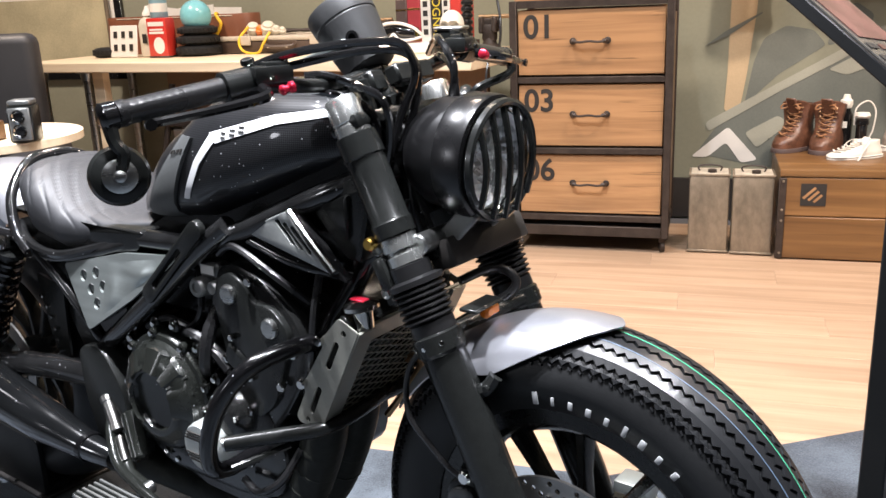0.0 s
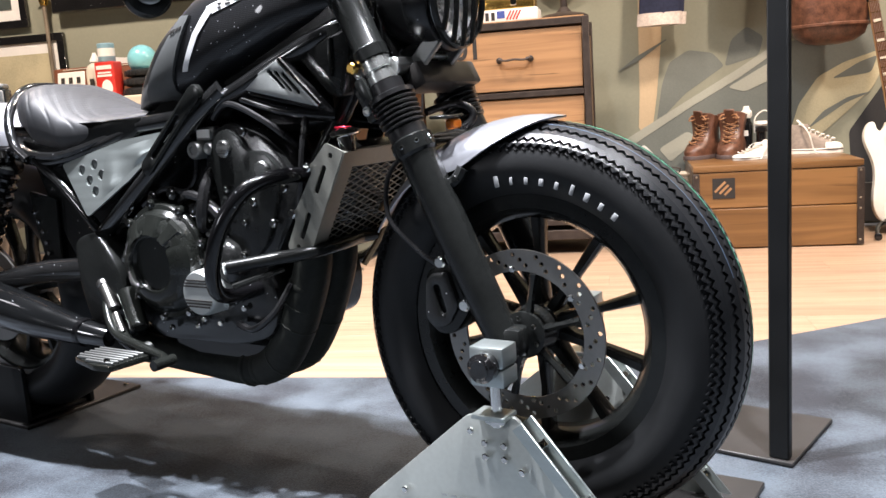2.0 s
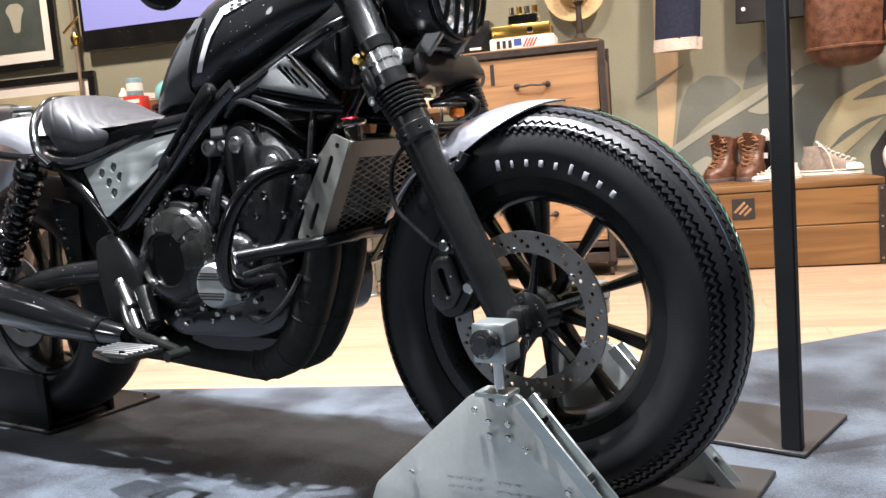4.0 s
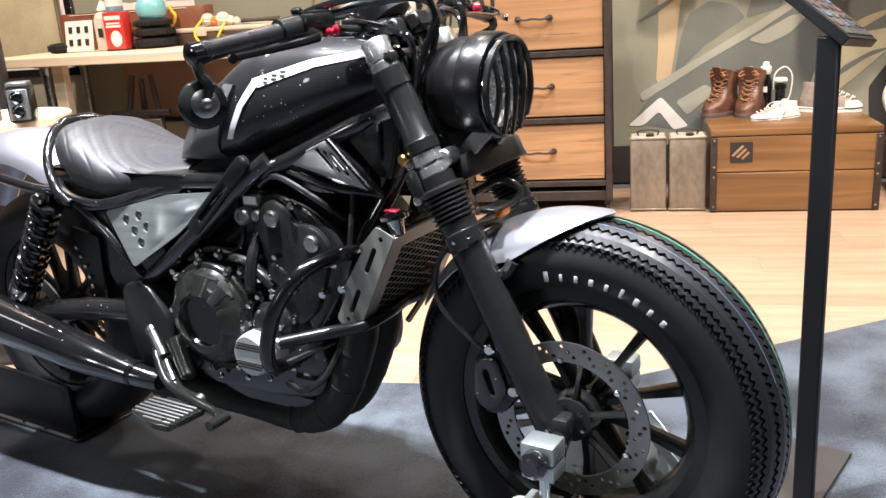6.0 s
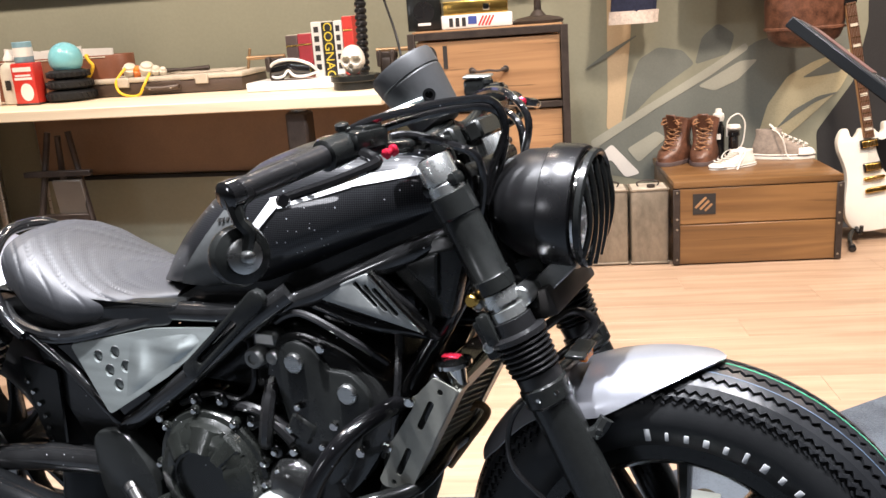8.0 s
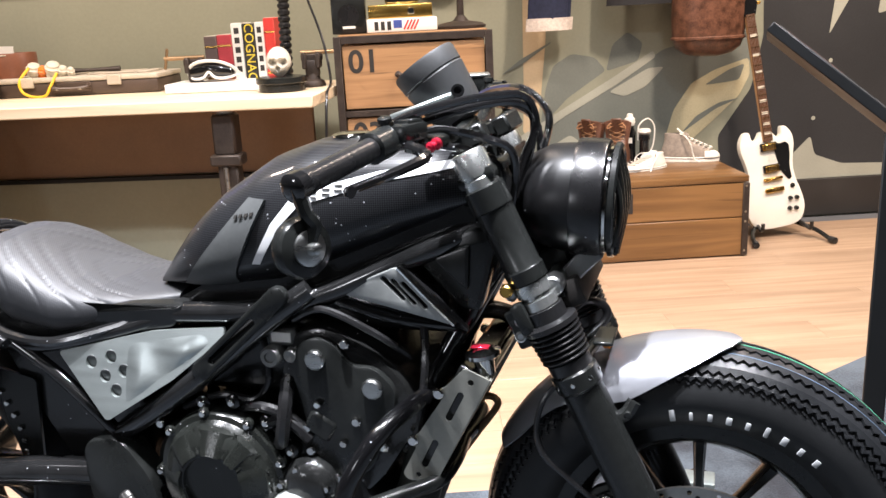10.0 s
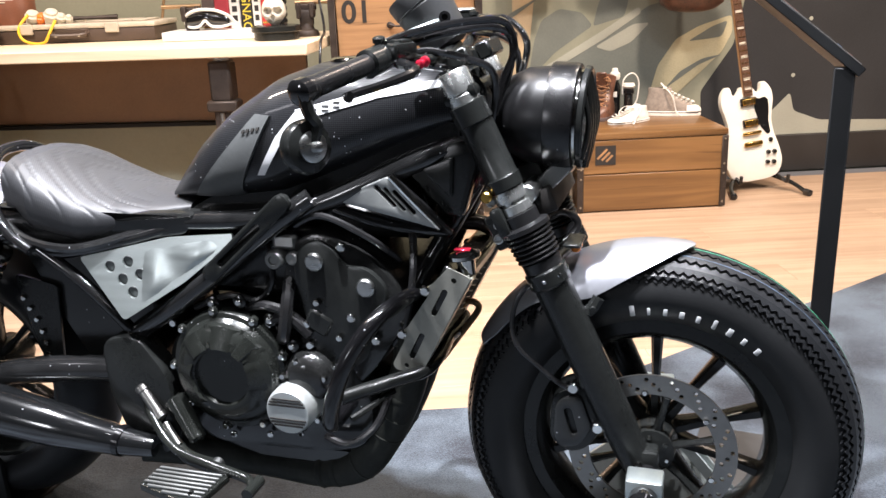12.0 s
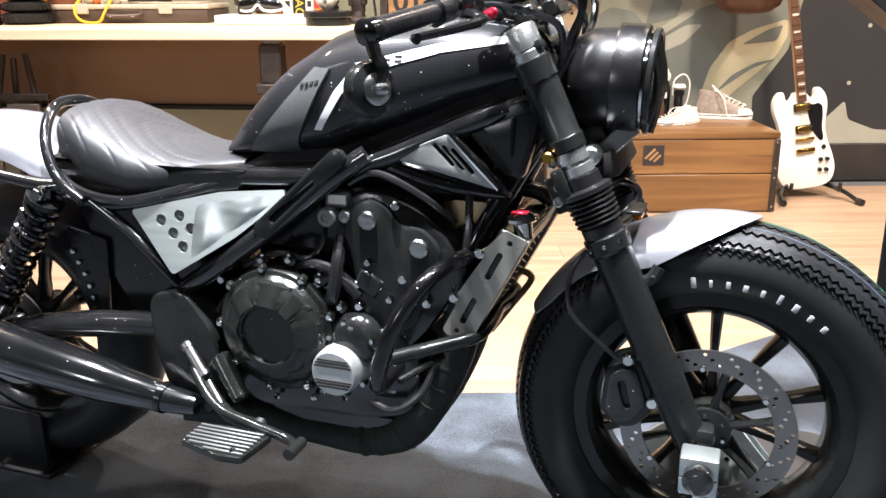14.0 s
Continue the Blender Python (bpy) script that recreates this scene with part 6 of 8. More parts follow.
def fender_edge(t):
    soft = [np.interp(min(1, max(0, t + d)), [0, 0.03, 0.10, 0.22, 0.36, 0.46, 0.58, 0.70, 0.95, 1.0], [0.06, 0.32, 0.72, 1.12, 1.42, 1.50, 1.15, 0.95, 0.85, 0.6]) for d in (-0.05, -0.025, 0, 0.025, 0.05)]
    return float(sum(soft) / 5) if t > 0.06 else float(soft[2])


ff = part("front_fender", shell(WF, RF + 0.014, 0.086, 81, 152, fender_edge, 72, 22), fender_silver, bike, "short brushed silver front fender")
for sgn in (-1, 1):
    fbk = part("fender_bracket", tube(B(), [(fx(0.66), 0.10 * sgn, 0.66), (-0.12, 0.092 * sgn, 0.668), (-0.105, 0.086 * sgn, 0.69)], 0.011, 8), satin_black, ff)
    part("bracket_bolt", bolt(B(), (-0.113, 0.098 * sgn, 0.674), (0, sgn, 0), 0.006, 0.006, 10), satin_black, fbk)
bm = tube(B(), [(-0.225, 0.00, 0.785), (-0.200, 0.045, 0.797), (-0.176, 0.06, 0.792), (-0.163, 0.062, 0.776), (-0.170, 0.05, 0.758), (-0.20, 0.02, 0.738), (-0.225, -0.01, 0.72)], 0.0075, 10)
part("fender_hose", bm, soft_rubber, bike)
part("fender_stay", rod(B(), (-0.190, -0.085, 0.738), (-0.165, 0.085, 0.742), 0.010, 12, lip=0.002), satin_black, ff)
mk = part("fender_marker", box(B(), (-0.150, -0.032, 0.763), (0.016, 0.034, 0.018), 0.004), orange_lens, bike, "small amber marker lamp")
part("marker_hood", box(B(), (-0.152, -0.050, 0.7765), (0.030, 0.070, 0.006), 0.002), satin_black, mk)

# headlight
HL, HS = Vector((-0.215, 0, 0.982)), 0.925
ha = Vector((1, 0, -0.06)).normalized()
hl = part("headlight", lathe(B(), [(p * HS, q * HS) for p, q in [(-0.085, 0.02), (-0.08, 0.045), (-0.06, 0.07), (-0.03, 0.086), (0.0, 0.0895), (0.020, 0.0905), (0.020, 0.08), (0.0, 0.05), (-0.02, 0.012)]], HL, ha, 48), bowl_black, bike, "round black headlight with a barred grille")
part("rim_band", lathe(B(), [(p * HS, q * HS) for p, q in [(0.014, 0.0890), (0.0145, 0.0975), (0.018, 0.0988), (0.058, 0.0992), (0.064, 0.0975), (0.066, 0.092), (0.062, 0.084), (0.04, 0.082), (0.010, 0.082)]], HL, ha, 48, cap=False), rim_black, hl, "gloss black rim band")
random.seed(5)
bm = B()
rings = []
q = frame_of(ha)
for k in range(9):
    r, dep = 0.010 + 0.0086 * k, 0.050 + 0.010 * (k / 8) ** 2
    rings.append([bm.verts.new(HL + ha * (dep + random.uniform(-0.0045, 0.0045)) * HS + (q[0] * math.cos(0.2244 * j) + q[1] * math.sin(0.2244 * j)) * r * HS) for j in range(28)])
for m, n in zip(rings, rings[1:]):
    for j in range(28):
        bm.faces.new((m[j], m[(j + 1) % 28], n[(j + 1) % 28], n[j]))
bm.faces.new(rings[0])
part("reflector", bm, lamp_silver, hl, "faceted chrome reflector", smooth=False)
part("lens_ring", lathe(B(), [(p * HS, q * HS) for p, q in [(0.060, 0.082), (0.066, 0.0885), (0.071, 0.0885), (0.074, 0.083), (0.070, 0.079)]], HL, ha, 44, cap=False), chrome, hl, "thin chrome ring round the lens")
part("lens", lathe(B(), [(p * HS, q * HS) for p, q in [(0.052, 0.081), (0.060, 0.07), (0.066, 0.045), (0.068, 0.0)]], HL, ha, 40, cap=False), clear_glass, hl, "clear glass lens").visible_shadow = False
bm = lathe(B(), [(p * HS, q * HS) for p, q in [(0.074, 0.084), (0.082, 0.084), (0.085, 0.089), (0.082, 0.094), (0.074, 0.0945)]], HL, ha, 48, cap=False)
part("grille_ring", bm, satin_black, hl)
for k in range(5):
    y = -0.060 + 0.030 * k
    hh = math.sqrt(0.083 ** 2 - y * y)
    q = frame_of(ha)
    pts = [HL + ha * (0.0715 + 0.014 * math.cos(1.4 * s)) + Vector((0, y, 0)) + Vector((0, 0, 1)) * hh * s for s in (-1, -0.6, -0.2, 0.2, 0.6, 1)]
    bm = tube(B(), pts, 0.0048, 6, 3)
    part("grille_bar", bm, satin_black, hl)
bm = box(B(), (-0.235, 0, 0.885), (0.06, 0.05, 0.05), 0.008, rk)
hk = part("headlight_bracket", bm, satin_black, hl)
for y in (-0.045, 0.045):
    part("bracket_arm", box(B(), (-0.197, y, 0.880), (0.092, 0.014, 0.030), 0.003, Matrix.Rotation(radians(-46), 3, "Y")), grey_metal, hk, "flat grey headlight arm")
    part("arm_bolt", bolt(B(), (-0.217, y + math.copysign(0.007, y), 0.862), (0, y, 0), 0.008, 0.008, 8), chrome, hk)

# instrument pod
SPC, sp_ax = Vector((-0.410, 0, 1.150)), Vector((-0.57, 0, 0.82)).normalized()
sp = part("speedometer", lathe(B(), [(-0.062, 0.030), (-0.056, 0.041), (0.018, 0.0515), (0.0195, 0.0505), (0.021, 0.0505), (0.0225, 0.052), (0.044, 0.0535), (0.049, 0.052), (0.046, 0.048), (0.043, 0.0)], SPC, sp_ax, 40), pod_grey, bike, "small black round instrument pod")
part("dial_glass", lathe(B(), [(0.044, 0.047), (0.0455, 0.0)], SPC, sp_ax, 32, cap=False), gloss_black, sp)
part("pod_screw", lathe(B(), [(0, 0.010), (0.005, 0.010), (0.005, 0.006), (0.001, 0.005)], (-0.372, -0.042, 1.150), (0.35, -1, 0.12), 14), gloss_black, sp)
part("pod_bracket", box(B(), (-0.428, -0.035, 1.128), (0.105, 0.045, 0.010), 0.003, Matrix.Rotation(radians(-18), 3, "Y")), alloy, sp, "bright alloy bracket")
part("pod_post", rod(B(), (-0.385, 0, 1.11), fork_at(1.04, 0), 0.014, 12), satin_black, sp)

# handlebars, grips, levers and mirrors
for sgn in (-1, 1):
    E0, E1, E2 = Vector((-0.375, 0.09 * sgn, 1.085)), Vector((-0.432, 0.222 * sgn, 1.096)), Vector((-0.470, 0.392 * sgn, 1.075))
    if sgn > 0:
        E1, E2 = Vector((-0.400, 0.280, 1.110)), Vector((-0.428, 0.452, 1.085))
    hb = part("handlebar", tube(B(), [(-0.365, 0.0, 1.10), E0, E1, E1.lerp(E2, 0.5)], 0.0112, 10), satin_black, bike, "low black handlebar half")
    d = (E2 - E1).normalized()
    g = [(0, 0.013), (0.003, 0.0185), (0.012, 0.0185), (0.014, 0.015)]
    for k in range(11):
        g += [(0.016 + k * 0.0125, 0.01585), (0.018 + k * 0.0125, 0.0160), (0.025 + k * 0.0125, 0.0160), (0.027 + k * 0.0125, 0.01585)]
    g += [(0.158, 0.0175), (0.168, 0.0175), (0.171, 0.012)]
    part("grip", lathe(B(), g, E1, d, 20), soft_rubber, hb, "ribbed black rubber grip")
    part("bar_end", lathe(B(), [(0.168, 0.013), (0.170, 0.0185), (0.186, 0.0185), (0.19, 0.013)], E1, d, 20), gloss_black, hb)
    part("lever", tube(B(), [E1 + Vector((0.035, -0.02 * sgn, -0.005)), E1 + Vector((0.07, 0.01 * sgn, -0.012)), E1 + d * 0.08 + Vector((0.068, 0, -0.012)), E1 + d * 0.15 + Vector((0.052, 0, -0.012)), E1 + d * 0.16 + Vector((0.058, 0, -0.012))], 0.0065, 8, radii=[0.009, 0.008, 0.0065, 0.006, 0.008]), gloss_black, hb, "black lever")
    bm = box(B(), E1 + Vector((0.022, -0.045 * sgn, 0.012)), (0.040, 0.060, 0.026), 0.006, Matrix.Rotation(0.3 * sgn, 3, "Z"), 2)
    box(bm, E1 + Vector((0.026, -0.05 * sgn, 0.022)), (0.026, 0.036, 0.016), 0.004, Matrix.Rotation(0.3 * sgn, 3, "Z"), 2)
    lathe(bm, [(0, 0.007), (0.010, 0.007), (0.011, 0.010), (0.018, 0.010), (0.020, 0.006)], E1 + Vector((0.0, -0.030 * sgn, 0.016)), (0, 0.2 * sgn, 1), 12)
    lathe(bm, [(-0.028, 0.017), (-0.026, 0.022), (0.018, 0.022), (0.02, 0.017)], E1, d, 16)
    part("switch_housing", bm, satin_black, hb, "black master cylinder and switch housing")
    for dx, dy, dz in ((0.012, -0.022, 0.028), (0.038, -0.062, 0.030), (0.008, -0.068, 0.020), (0.044, -0.030, 0.010)):
        part("housing_screw", bolt(B(), E1 + Vector((dx, dy * sgn, dz - 0.004)), (0, 0, 1), 0.0042, 0.006, 8), chrome, hb)
    part("adjuster", lathe(B(), [(0, 0.004), (0.003, 0.0075), (0.007, 0.0075), (0.009, 0.005), (0.013, 0.005), (0.016, 0.0085), (0.021, 0.0085), (0.024, 0.004)], E1 + Vector((0.062, -0.025 * sgn, -0.008)), (0.3, -0.9 * sgn, 0.2), 12), red_metal, hb, "red anodised lever adjuster")
    mc = Vector((-0.475, 0.388 * sgn, 0.998))
    ma = Vector((0.85, 0.5 * sgn, 0.12)).normalized()
    mr = part("mirror", lathe(B(), [(-0.010, 0.031), (-0.008, 0.037), (0.004, 0.039), (0.012, 0.035), (0.016, 0.026), (0.017, 0.022)], mc, ma, 36), satin_black, hb, "round black bar-end mirror")
    part("mirror_pivot", lathe(B(), [(0.014, 0.022), (0.020, 0.022), (0.022, 0.019), (0.023, 0.008), (0.036, 0.007), (0.038, 0.004)], mc, ma, 24), steel, mr, "round polished pivot")
    part("mirror_glass", lathe(B(), [(-0.0105, 0.031), (-0.011, 0.0)], mc, ma, 32, cap=False), chrome, mr)
    part("mirror_stem", tube(B(), [E2 + d * 0.004 + Vector((0, 0, 0.005)), E2 + Vector((0.01, 0.006 * sgn, -0.03)), mc + Vector((0.022, 0.004 * sgn, 0.030)), mc + ma * 0.018], 0.008, 8, radii=[0.011, 0.009, 0.009, 0.007]), satin_black, mr)
cables = (
    [(-0.44, -0.20, 1.112), (-0.406, -0.17, 1.129), (-0.355, -0.13, 1.141), (-0.305, -0.09, 1.146), (-0.268, -0.06, 1.142), (-0.253, -0.05, 1.112), (-0.257, -0.05, 1.084), (-0.275, -0.06, 1.04), (-0.287, -0.07, 0.99)],
    [(-0.43, -0.20, 1.105), (-0.39, -0.15, 1.118), (-0.34, -0.10, 1.130), (-0.29, -0.06, 1.134), (-0.262, -0.04, 1.118), (-0.262, -0.035, 1.07), (-0.285, -0.05, 0.99)],
    [(-0.40, -0.12, 1.10), (-0.377, -0.10, 1.10), (-0.314, -0.10, 1.086), (-0.281, -0.09, 1.067), (-0.279, -0.08, 1.017), (-0.295, -0.08, 0.95)],
    [(-0.41, -0.12, 1.082), (-0.393, -0.11, 1.079), (-0.341, -0.10, 1.069), (-0.30, -0.09, 1.045), (-0.30, -0.08, 0.98), (-0.31, -0.06, 0.92)],
    [(-0.42, 0.2, 1.11), (-0.36, 0.14, 1.135), (-0.29, 0.06, 1.14), (-0.25, 0.04, 1.10), (-0.265, 0.04, 1.03)],
    [(-0.42, 0.22, 1.10), (-0.35, 0.14, 1.11), (-0.28, 0.08, 1.09), (-0.27, 0.07, 1.01)],
)
for c in cables:
    part("cable", tube(B(), c, 0.006, 8), gloss_black, bike)
bm = box(B(), (-0.310, 0.01, 1.095), (0.026, 0.085, 0.030), 0.004, rk)
box(bm, (-0.345, -0.035, 1.083), (0.030, 0.032, 0.034), 0.004, rk)
part("wiring_block", bm, satin_black, bike)
for y in (-0.055, 0.055):
    rs = part("bar_riser", lathe(B(), [(0, 0.015), (0.004, 0.018), (0.034, 0.017), (0.036, 0.021), (0.052, 0.021), (0.055, 0.014)], fork_at(1.036, y) + Vector((-0.012, 0, 0)), (-0.30, 0, 1), 18), satin_black, bike, "short black handlebar riser")
    for dx in (-0.010, 0.010):
        part("riser_bolt", bolt(B(), fork_at(1.036, y) + Vector((-0.029 + dx, 0, 0.052)), (-0.30, 0, 1), 0.0048, 0.006), chrome, rs)
rv = part("brake_reservoir", box(B(), (-0.432, 0.285, 1.130), (0.050, 0.052, 0.030), 0.006, Matrix.Rotation(0.3, 3, "Z"), 2), satin_black, bike, "black brake fluid reservoir with a steel lid")
part("reservoir_lid", box(B(), (-0.432, 0.285, 1.148), (0.052, 0.054, 0.006), 0.002, Matrix.Rotation(0.3, 3, "Z")), steel, rv)

# tank
TX = [-0.925, -0.90, -0.87, -0.845, -0.78, -0.686, -0.61, -0.5, -0.42, -0.38, -0.35, -0.34]
TT = [0.845, 0.876, 0.912, 0.942, 0.996, 1.052, 1.076, 1.082, 1.078, 1.072, 1.055, 1.035]
TBX, TBZ = [-0.925, -0.83, -0.67, -0.56, -0.457, -0.34], [0.825, 0.825, 0.845, 0.888, 0.930, 0.970]
TWX, TW = [-0.925, -0.88, -0.80, -0.70, -0.60, -0.48, -0.40, -0.34], [0.055, 0.085, 0.118, 0.134, 0.138, 0.128, 0.108, 0.08]


def tank_sec(x):
    return float(np.interp(x, TX, TT)), float(np.interp(x, TBX, TBZ)), float(np.interp(x, TWX, TW))


def tank_y(x, z, off=0.0):
    t, b, w = tank_sec(min(-0.341, max(-0.924, x)))
    zc, hz = b + 0.38 * (t - b), 0.0
    hz = (t - zc) if z > zc else (zc - b)
    k = min(0.995, abs(z - zc) / hz)
    return -(w * (1 - k ** 2.5) ** (1 / 2.5) + off)


tank = part("fuel_tank", loft(B(), [-0.925 + 0.585 * i / 40 for i in range(41)], tank_sec, 48), tank_carbon, bike, "gloss black carbon-weave fuel tank with a white stripe")


def tank_patch(corners, off, thick, nu=14, nv=8, sgn=-1, rows=None):
    """A strip laid on the tank's side, from corners in (x, z)."""
    a, b, c, d = [Vector(q) for q in corners]
    bm = B()
    vs = []
    for i in range(nu + 1):
        row = []
        for j in range(nv + 1):
            q = a.lerp(b, i / nu).lerp(d.lerp(c, i / nu), j / nv)
            y = tank_y(q.x, q.y, off)
            row.append(bm.verts.new((q.x, y * -sgn, q.y)))
        vs.append(row)
    for p, q in zip(vs, vs[1:]):
        for j in range(nv):
            bm.faces.new((p[j], p[j + 1], q[j + 1], q[j]))
    bmesh.ops.recalc_face_normals(bm, faces=bm.faces)
    bmesh.ops.solidify(bm, geom=list(bm.faces), thickness=thick)
    return bm


for sgn in (-1, 1):
    kp = part("knee_pad", tank_patch([(-0.852, 0.842), (-0.750, 0.842), (-0.666, 0.998), (-0.697, 1.000)], 0.007, 0.008, sgn=sgn), pad_grey, tank, "grey rubber knee pad")
    for k in range(4):
        part("pad_mark", tank_patch([(-0.722 + 0.010 * k, 0.966 + 0.002 * k), (-0.716 + 0.010 * k, 0.967 + 0.002 * k), (-0.714 + 0.010 * k, 0.973 + 0.002 * k), (-0.720 + 0.010 * k, 0.972 + 0.002 * k)], 0.0085, 0.0016, 1, 1, sgn=sgn), black_ink, kp)
    part("stripe", tank_patch([(-0.698, 0.893), (-0.684, 0.893), (-0.641, 0.957), (-0.656, 0.961)], 0.0016, 0.001, sgn=sgn), white_paint, tank, "white tank stripe")
    part("stripe", tank_patch([(-0.656, 0.961), (-0.641, 0.957), (-0.600, 0.996), (-0.615, 1.006)], 0.0016, 0.001, 6, 4, sgn=sgn), white_paint, tank)
    part("stripe", tank_patch([(-0.617, 1.008), (-0.598, 0.993), (-0.474, 1.026), (-0.478, 1.041)], 0.0016, 0.001, sgn=sgn), white_paint, tank)
    part("stripe", tank_patch([(-0.478, 1.041), (-0.474, 1.027), (-0.366, 1.042), (-0.370, 1.053)], 0.0016, 0.001, sgn=sgn), white_paint, tank)
    for x0, w in ((-0.580, 0.010), (-0.560, 0.013), (-0.540, 0.013)):
        z = 1.012 + 0.27 * (x0 + 0.56)
        for dz in (-0.0035, 0.0035):
            y = tank_y(x0, z + dz, 0.0022) * -sgn
            part("stripe_mark", box(B(), (x0, y, z + dz), (w, 0.0012, 0.003), 0, Matrix.Rotation(0.9 * -sgn, 3, "X")), black_ink, tank)
part("tank_tunnel", slab(B(), rounded([(-0.90, 0.80), (-0.80, 0.85), (-0.60, 0.90), (-0.42, 1.0), (-0.34, 0.98), (-0.34, 0.93), (-0.50, 0.86), (-0.66, 0.80)], 0.01), side(0.085), 0.17), engine_black, bike)
part("filler_cap", lathe(B(), [(0, 0.034), (0.006, 0.034), (0.009, 0.03), (0.010, 0.012)], (-0.565, 0, 1.074), (-0.02, 0, 1), 32), chrome, tank, "round chrome filler cap")

# seat
SX = [-1.322, -1.305, -1.275, -1.235, -1.19, -1.147, -1.083, -1.032, -0.96, -0.90, -0.87]
ST = [0.858, 0.890, 0.907, 0.904, 0.887, 0.866, 0.840, 0.828, 0.825, 0.828, 0.828]
SBX, SBZ = [-1.322, -1.28, -1.2, -1.1, -0.97, -0.87], [0.815, 0.772, 0.740, 0.730, 0.757, 0.795]
SWX, SW = [-1.322, -1.31, -1.275, -1.2, -1.1, -1.0, -0.92, -0.87], [0.045, 0.080, 0.118, 0.146, 0.148, 0.125, 0.105, 0.09]


def seat_sec(x):
    return float(np.interp(x, SX, ST)), float(np.interp(x, SBX, SBZ)), float(np.interp(x, SWX, SW))


def seat_groove(v, a, t, b, w):
    """Swells the leather between seams that sweep out and forward from the middle."""
    s = math.sin(a)
    k = min(1.0, abs(v.y) / max(w, 0.03))
    ph = (v.x + 1.36) / 0.066 - 3.7 * k ** 1.5
    g = abs(((ph % 1.0) - 0.5) * 2)
    fade = max(0.0, min(1.0, (s + 0.12) * 3)) * max(0.0, min(1.0, (-0.93 - v.x) / 0.06)) * min(1.0, (v.x + 1.322) / 0.04)
    return v - Vector((0, 0.45 * v.y / max(w, 0.03), 0.9)) * (0.0032 * g ** 10 * fade)


seat = part("seat", loft(B(), [-1.322 + 0.452 * i / 170 for i in range(171)], seat_sec, 120, 2.7, 0.56, seat_groove), seat_leather, bike, "fluted black leather solo seat")
bm = slab(B(), rounded([(-1.30, 0.815), (-1.27, 0.765), (-1.19, 0.722), (-1.08, 0.722), (-0.97, 0.752), (-0.86, 0.775), (-0.84, 0.815), (-0.95, 0.812), (-1.10, 0.79)], 0.012), side(0.128), 0.256, bevel=0.006)
part("seat_pan", bm, engine_black, seat, "black pan under the seat")
part("seat_base", tube(B(), [(x, -(float(np.interp(x, SWX, SW)) + 0.006), float(np.interp(x, SBX, SBZ)) + 0.012) for x in (-0.87, -0.92, -1.0, -1.1, -1.2, -1.27, -1.32)], 0.009, 8), frame_black, seat)
bm = tube(B(), [(-1.190, -0.162, 0.735), (-1.255, -0.150, 0.772), (-1.303, -0.122, 0.838), (-1.332, -0.062, 0.892), (-1.341, 0, 0.904), (-1.332, 0.062, 0.892), (-1.303, 0.122, 0.838), (-1.255, 0.150, 0.772), (-1.190, 0.162, 0.735)], 0.0115, 10)
part("seat_rail", bm, gloss_black, bike, "gloss black rail round the back of the seat")

# frame
def both(name, pts, r, mat=frame_black, **k):
    for sgn in (1, -1):
        part(name, tube(B(), [(x, y * sgn, z) for x, y, z in pts], r, 12, **k), mat, bike)


both("top_rail", [(-0.30, -0.04, 0.965), (-0.37, -0.085, 0.935), (-0.47, -0.105, 0.893), (-0.58, -0.115, 0.845), (-0.70, -0.115, 0.81), (-0.86, -0.11, 0.795)], 0.019)
both("seat_rail_tube", [(-0.86, -0.11, 0.795), (-1.0, -0.125, 0.755), (-1.15, -0.145, 0.73), (-1.28, -0.14, 0.755)], 0.014)
both("diagonal_tube", [(-0.60, -0.125, 0.855), (-0.68, -0.135, 0.80), (-0.80, -0.14, 0.705), (-0.92, -0.14, 0.62), (-1.01, -0.13, 0.555), (-1.02, -0.12, 0.49), (-0.98, -0.115, 0.40), (-0.93, -0.11, 0.345)], 0.019)
both("rear_tube", [(-1.18, -0.15, 0.735), (-1.10, -0.15, 0.68), (-1.02, -0.145, 0.60), (-1.0, -0.135, 0.56)], 0.012)
both("down_tube", [(-0.30, -0.03, 0.92), (-0.36, -0.055, 0.81), (-0.42, -0.085, 0.70), (-0.47, -0.10, 0.58)], 0.017)
both("tie_tube", [(-0.565, -0.11, 0.835), (-0.47, -0.10, 0.805), (-0.37, -0.075, 0.79)], 0.012)
for sgn in (1, -1):
    bm = slab(B(), slot2((-0.80, 0.712), (-0.645, 0.85), 0.017), side(-0.15), 0.012, [slot2((-0.775, 0.734), (-0.695, 0.805), 0.0055)], 0.004)
    if sgn < 0:
        for v in bm.verts:
            v.co.y = -v.co.y
    part("frame_cover", bm, satin_black, bike, "slotted satin black frame cover")
bm = slab(B(), rounded([(-1.06, 0.56), (-0.98, 0.58), (-0.92, 0.50), (-0.90, 0.36), (-0.96, 0.31), (-1.03, 0.36), (-1.06, 0.46)], 0.03), side(-0.120), 0.048, bevel=0.008)
pair("pivot_plate", bm, satin_black, bike, "black swingarm pivot plate")

# side covers
def plate_on(name, outer, holes, y, thick, mat, label, r=0.012, bevel=0.003, bend=None, parent=bike):
    for sgn in (1, -1):
        bm = slab(B(), rounded(outer, r), side(y), thick, holes, bevel)
        for v in bm.verts:
            if bend:
                v.co.y += bend(v.co.x, v.co.z)
            v.co.y *= sgn
        ob = part(name, bm, mat, parent, label)
    return ob


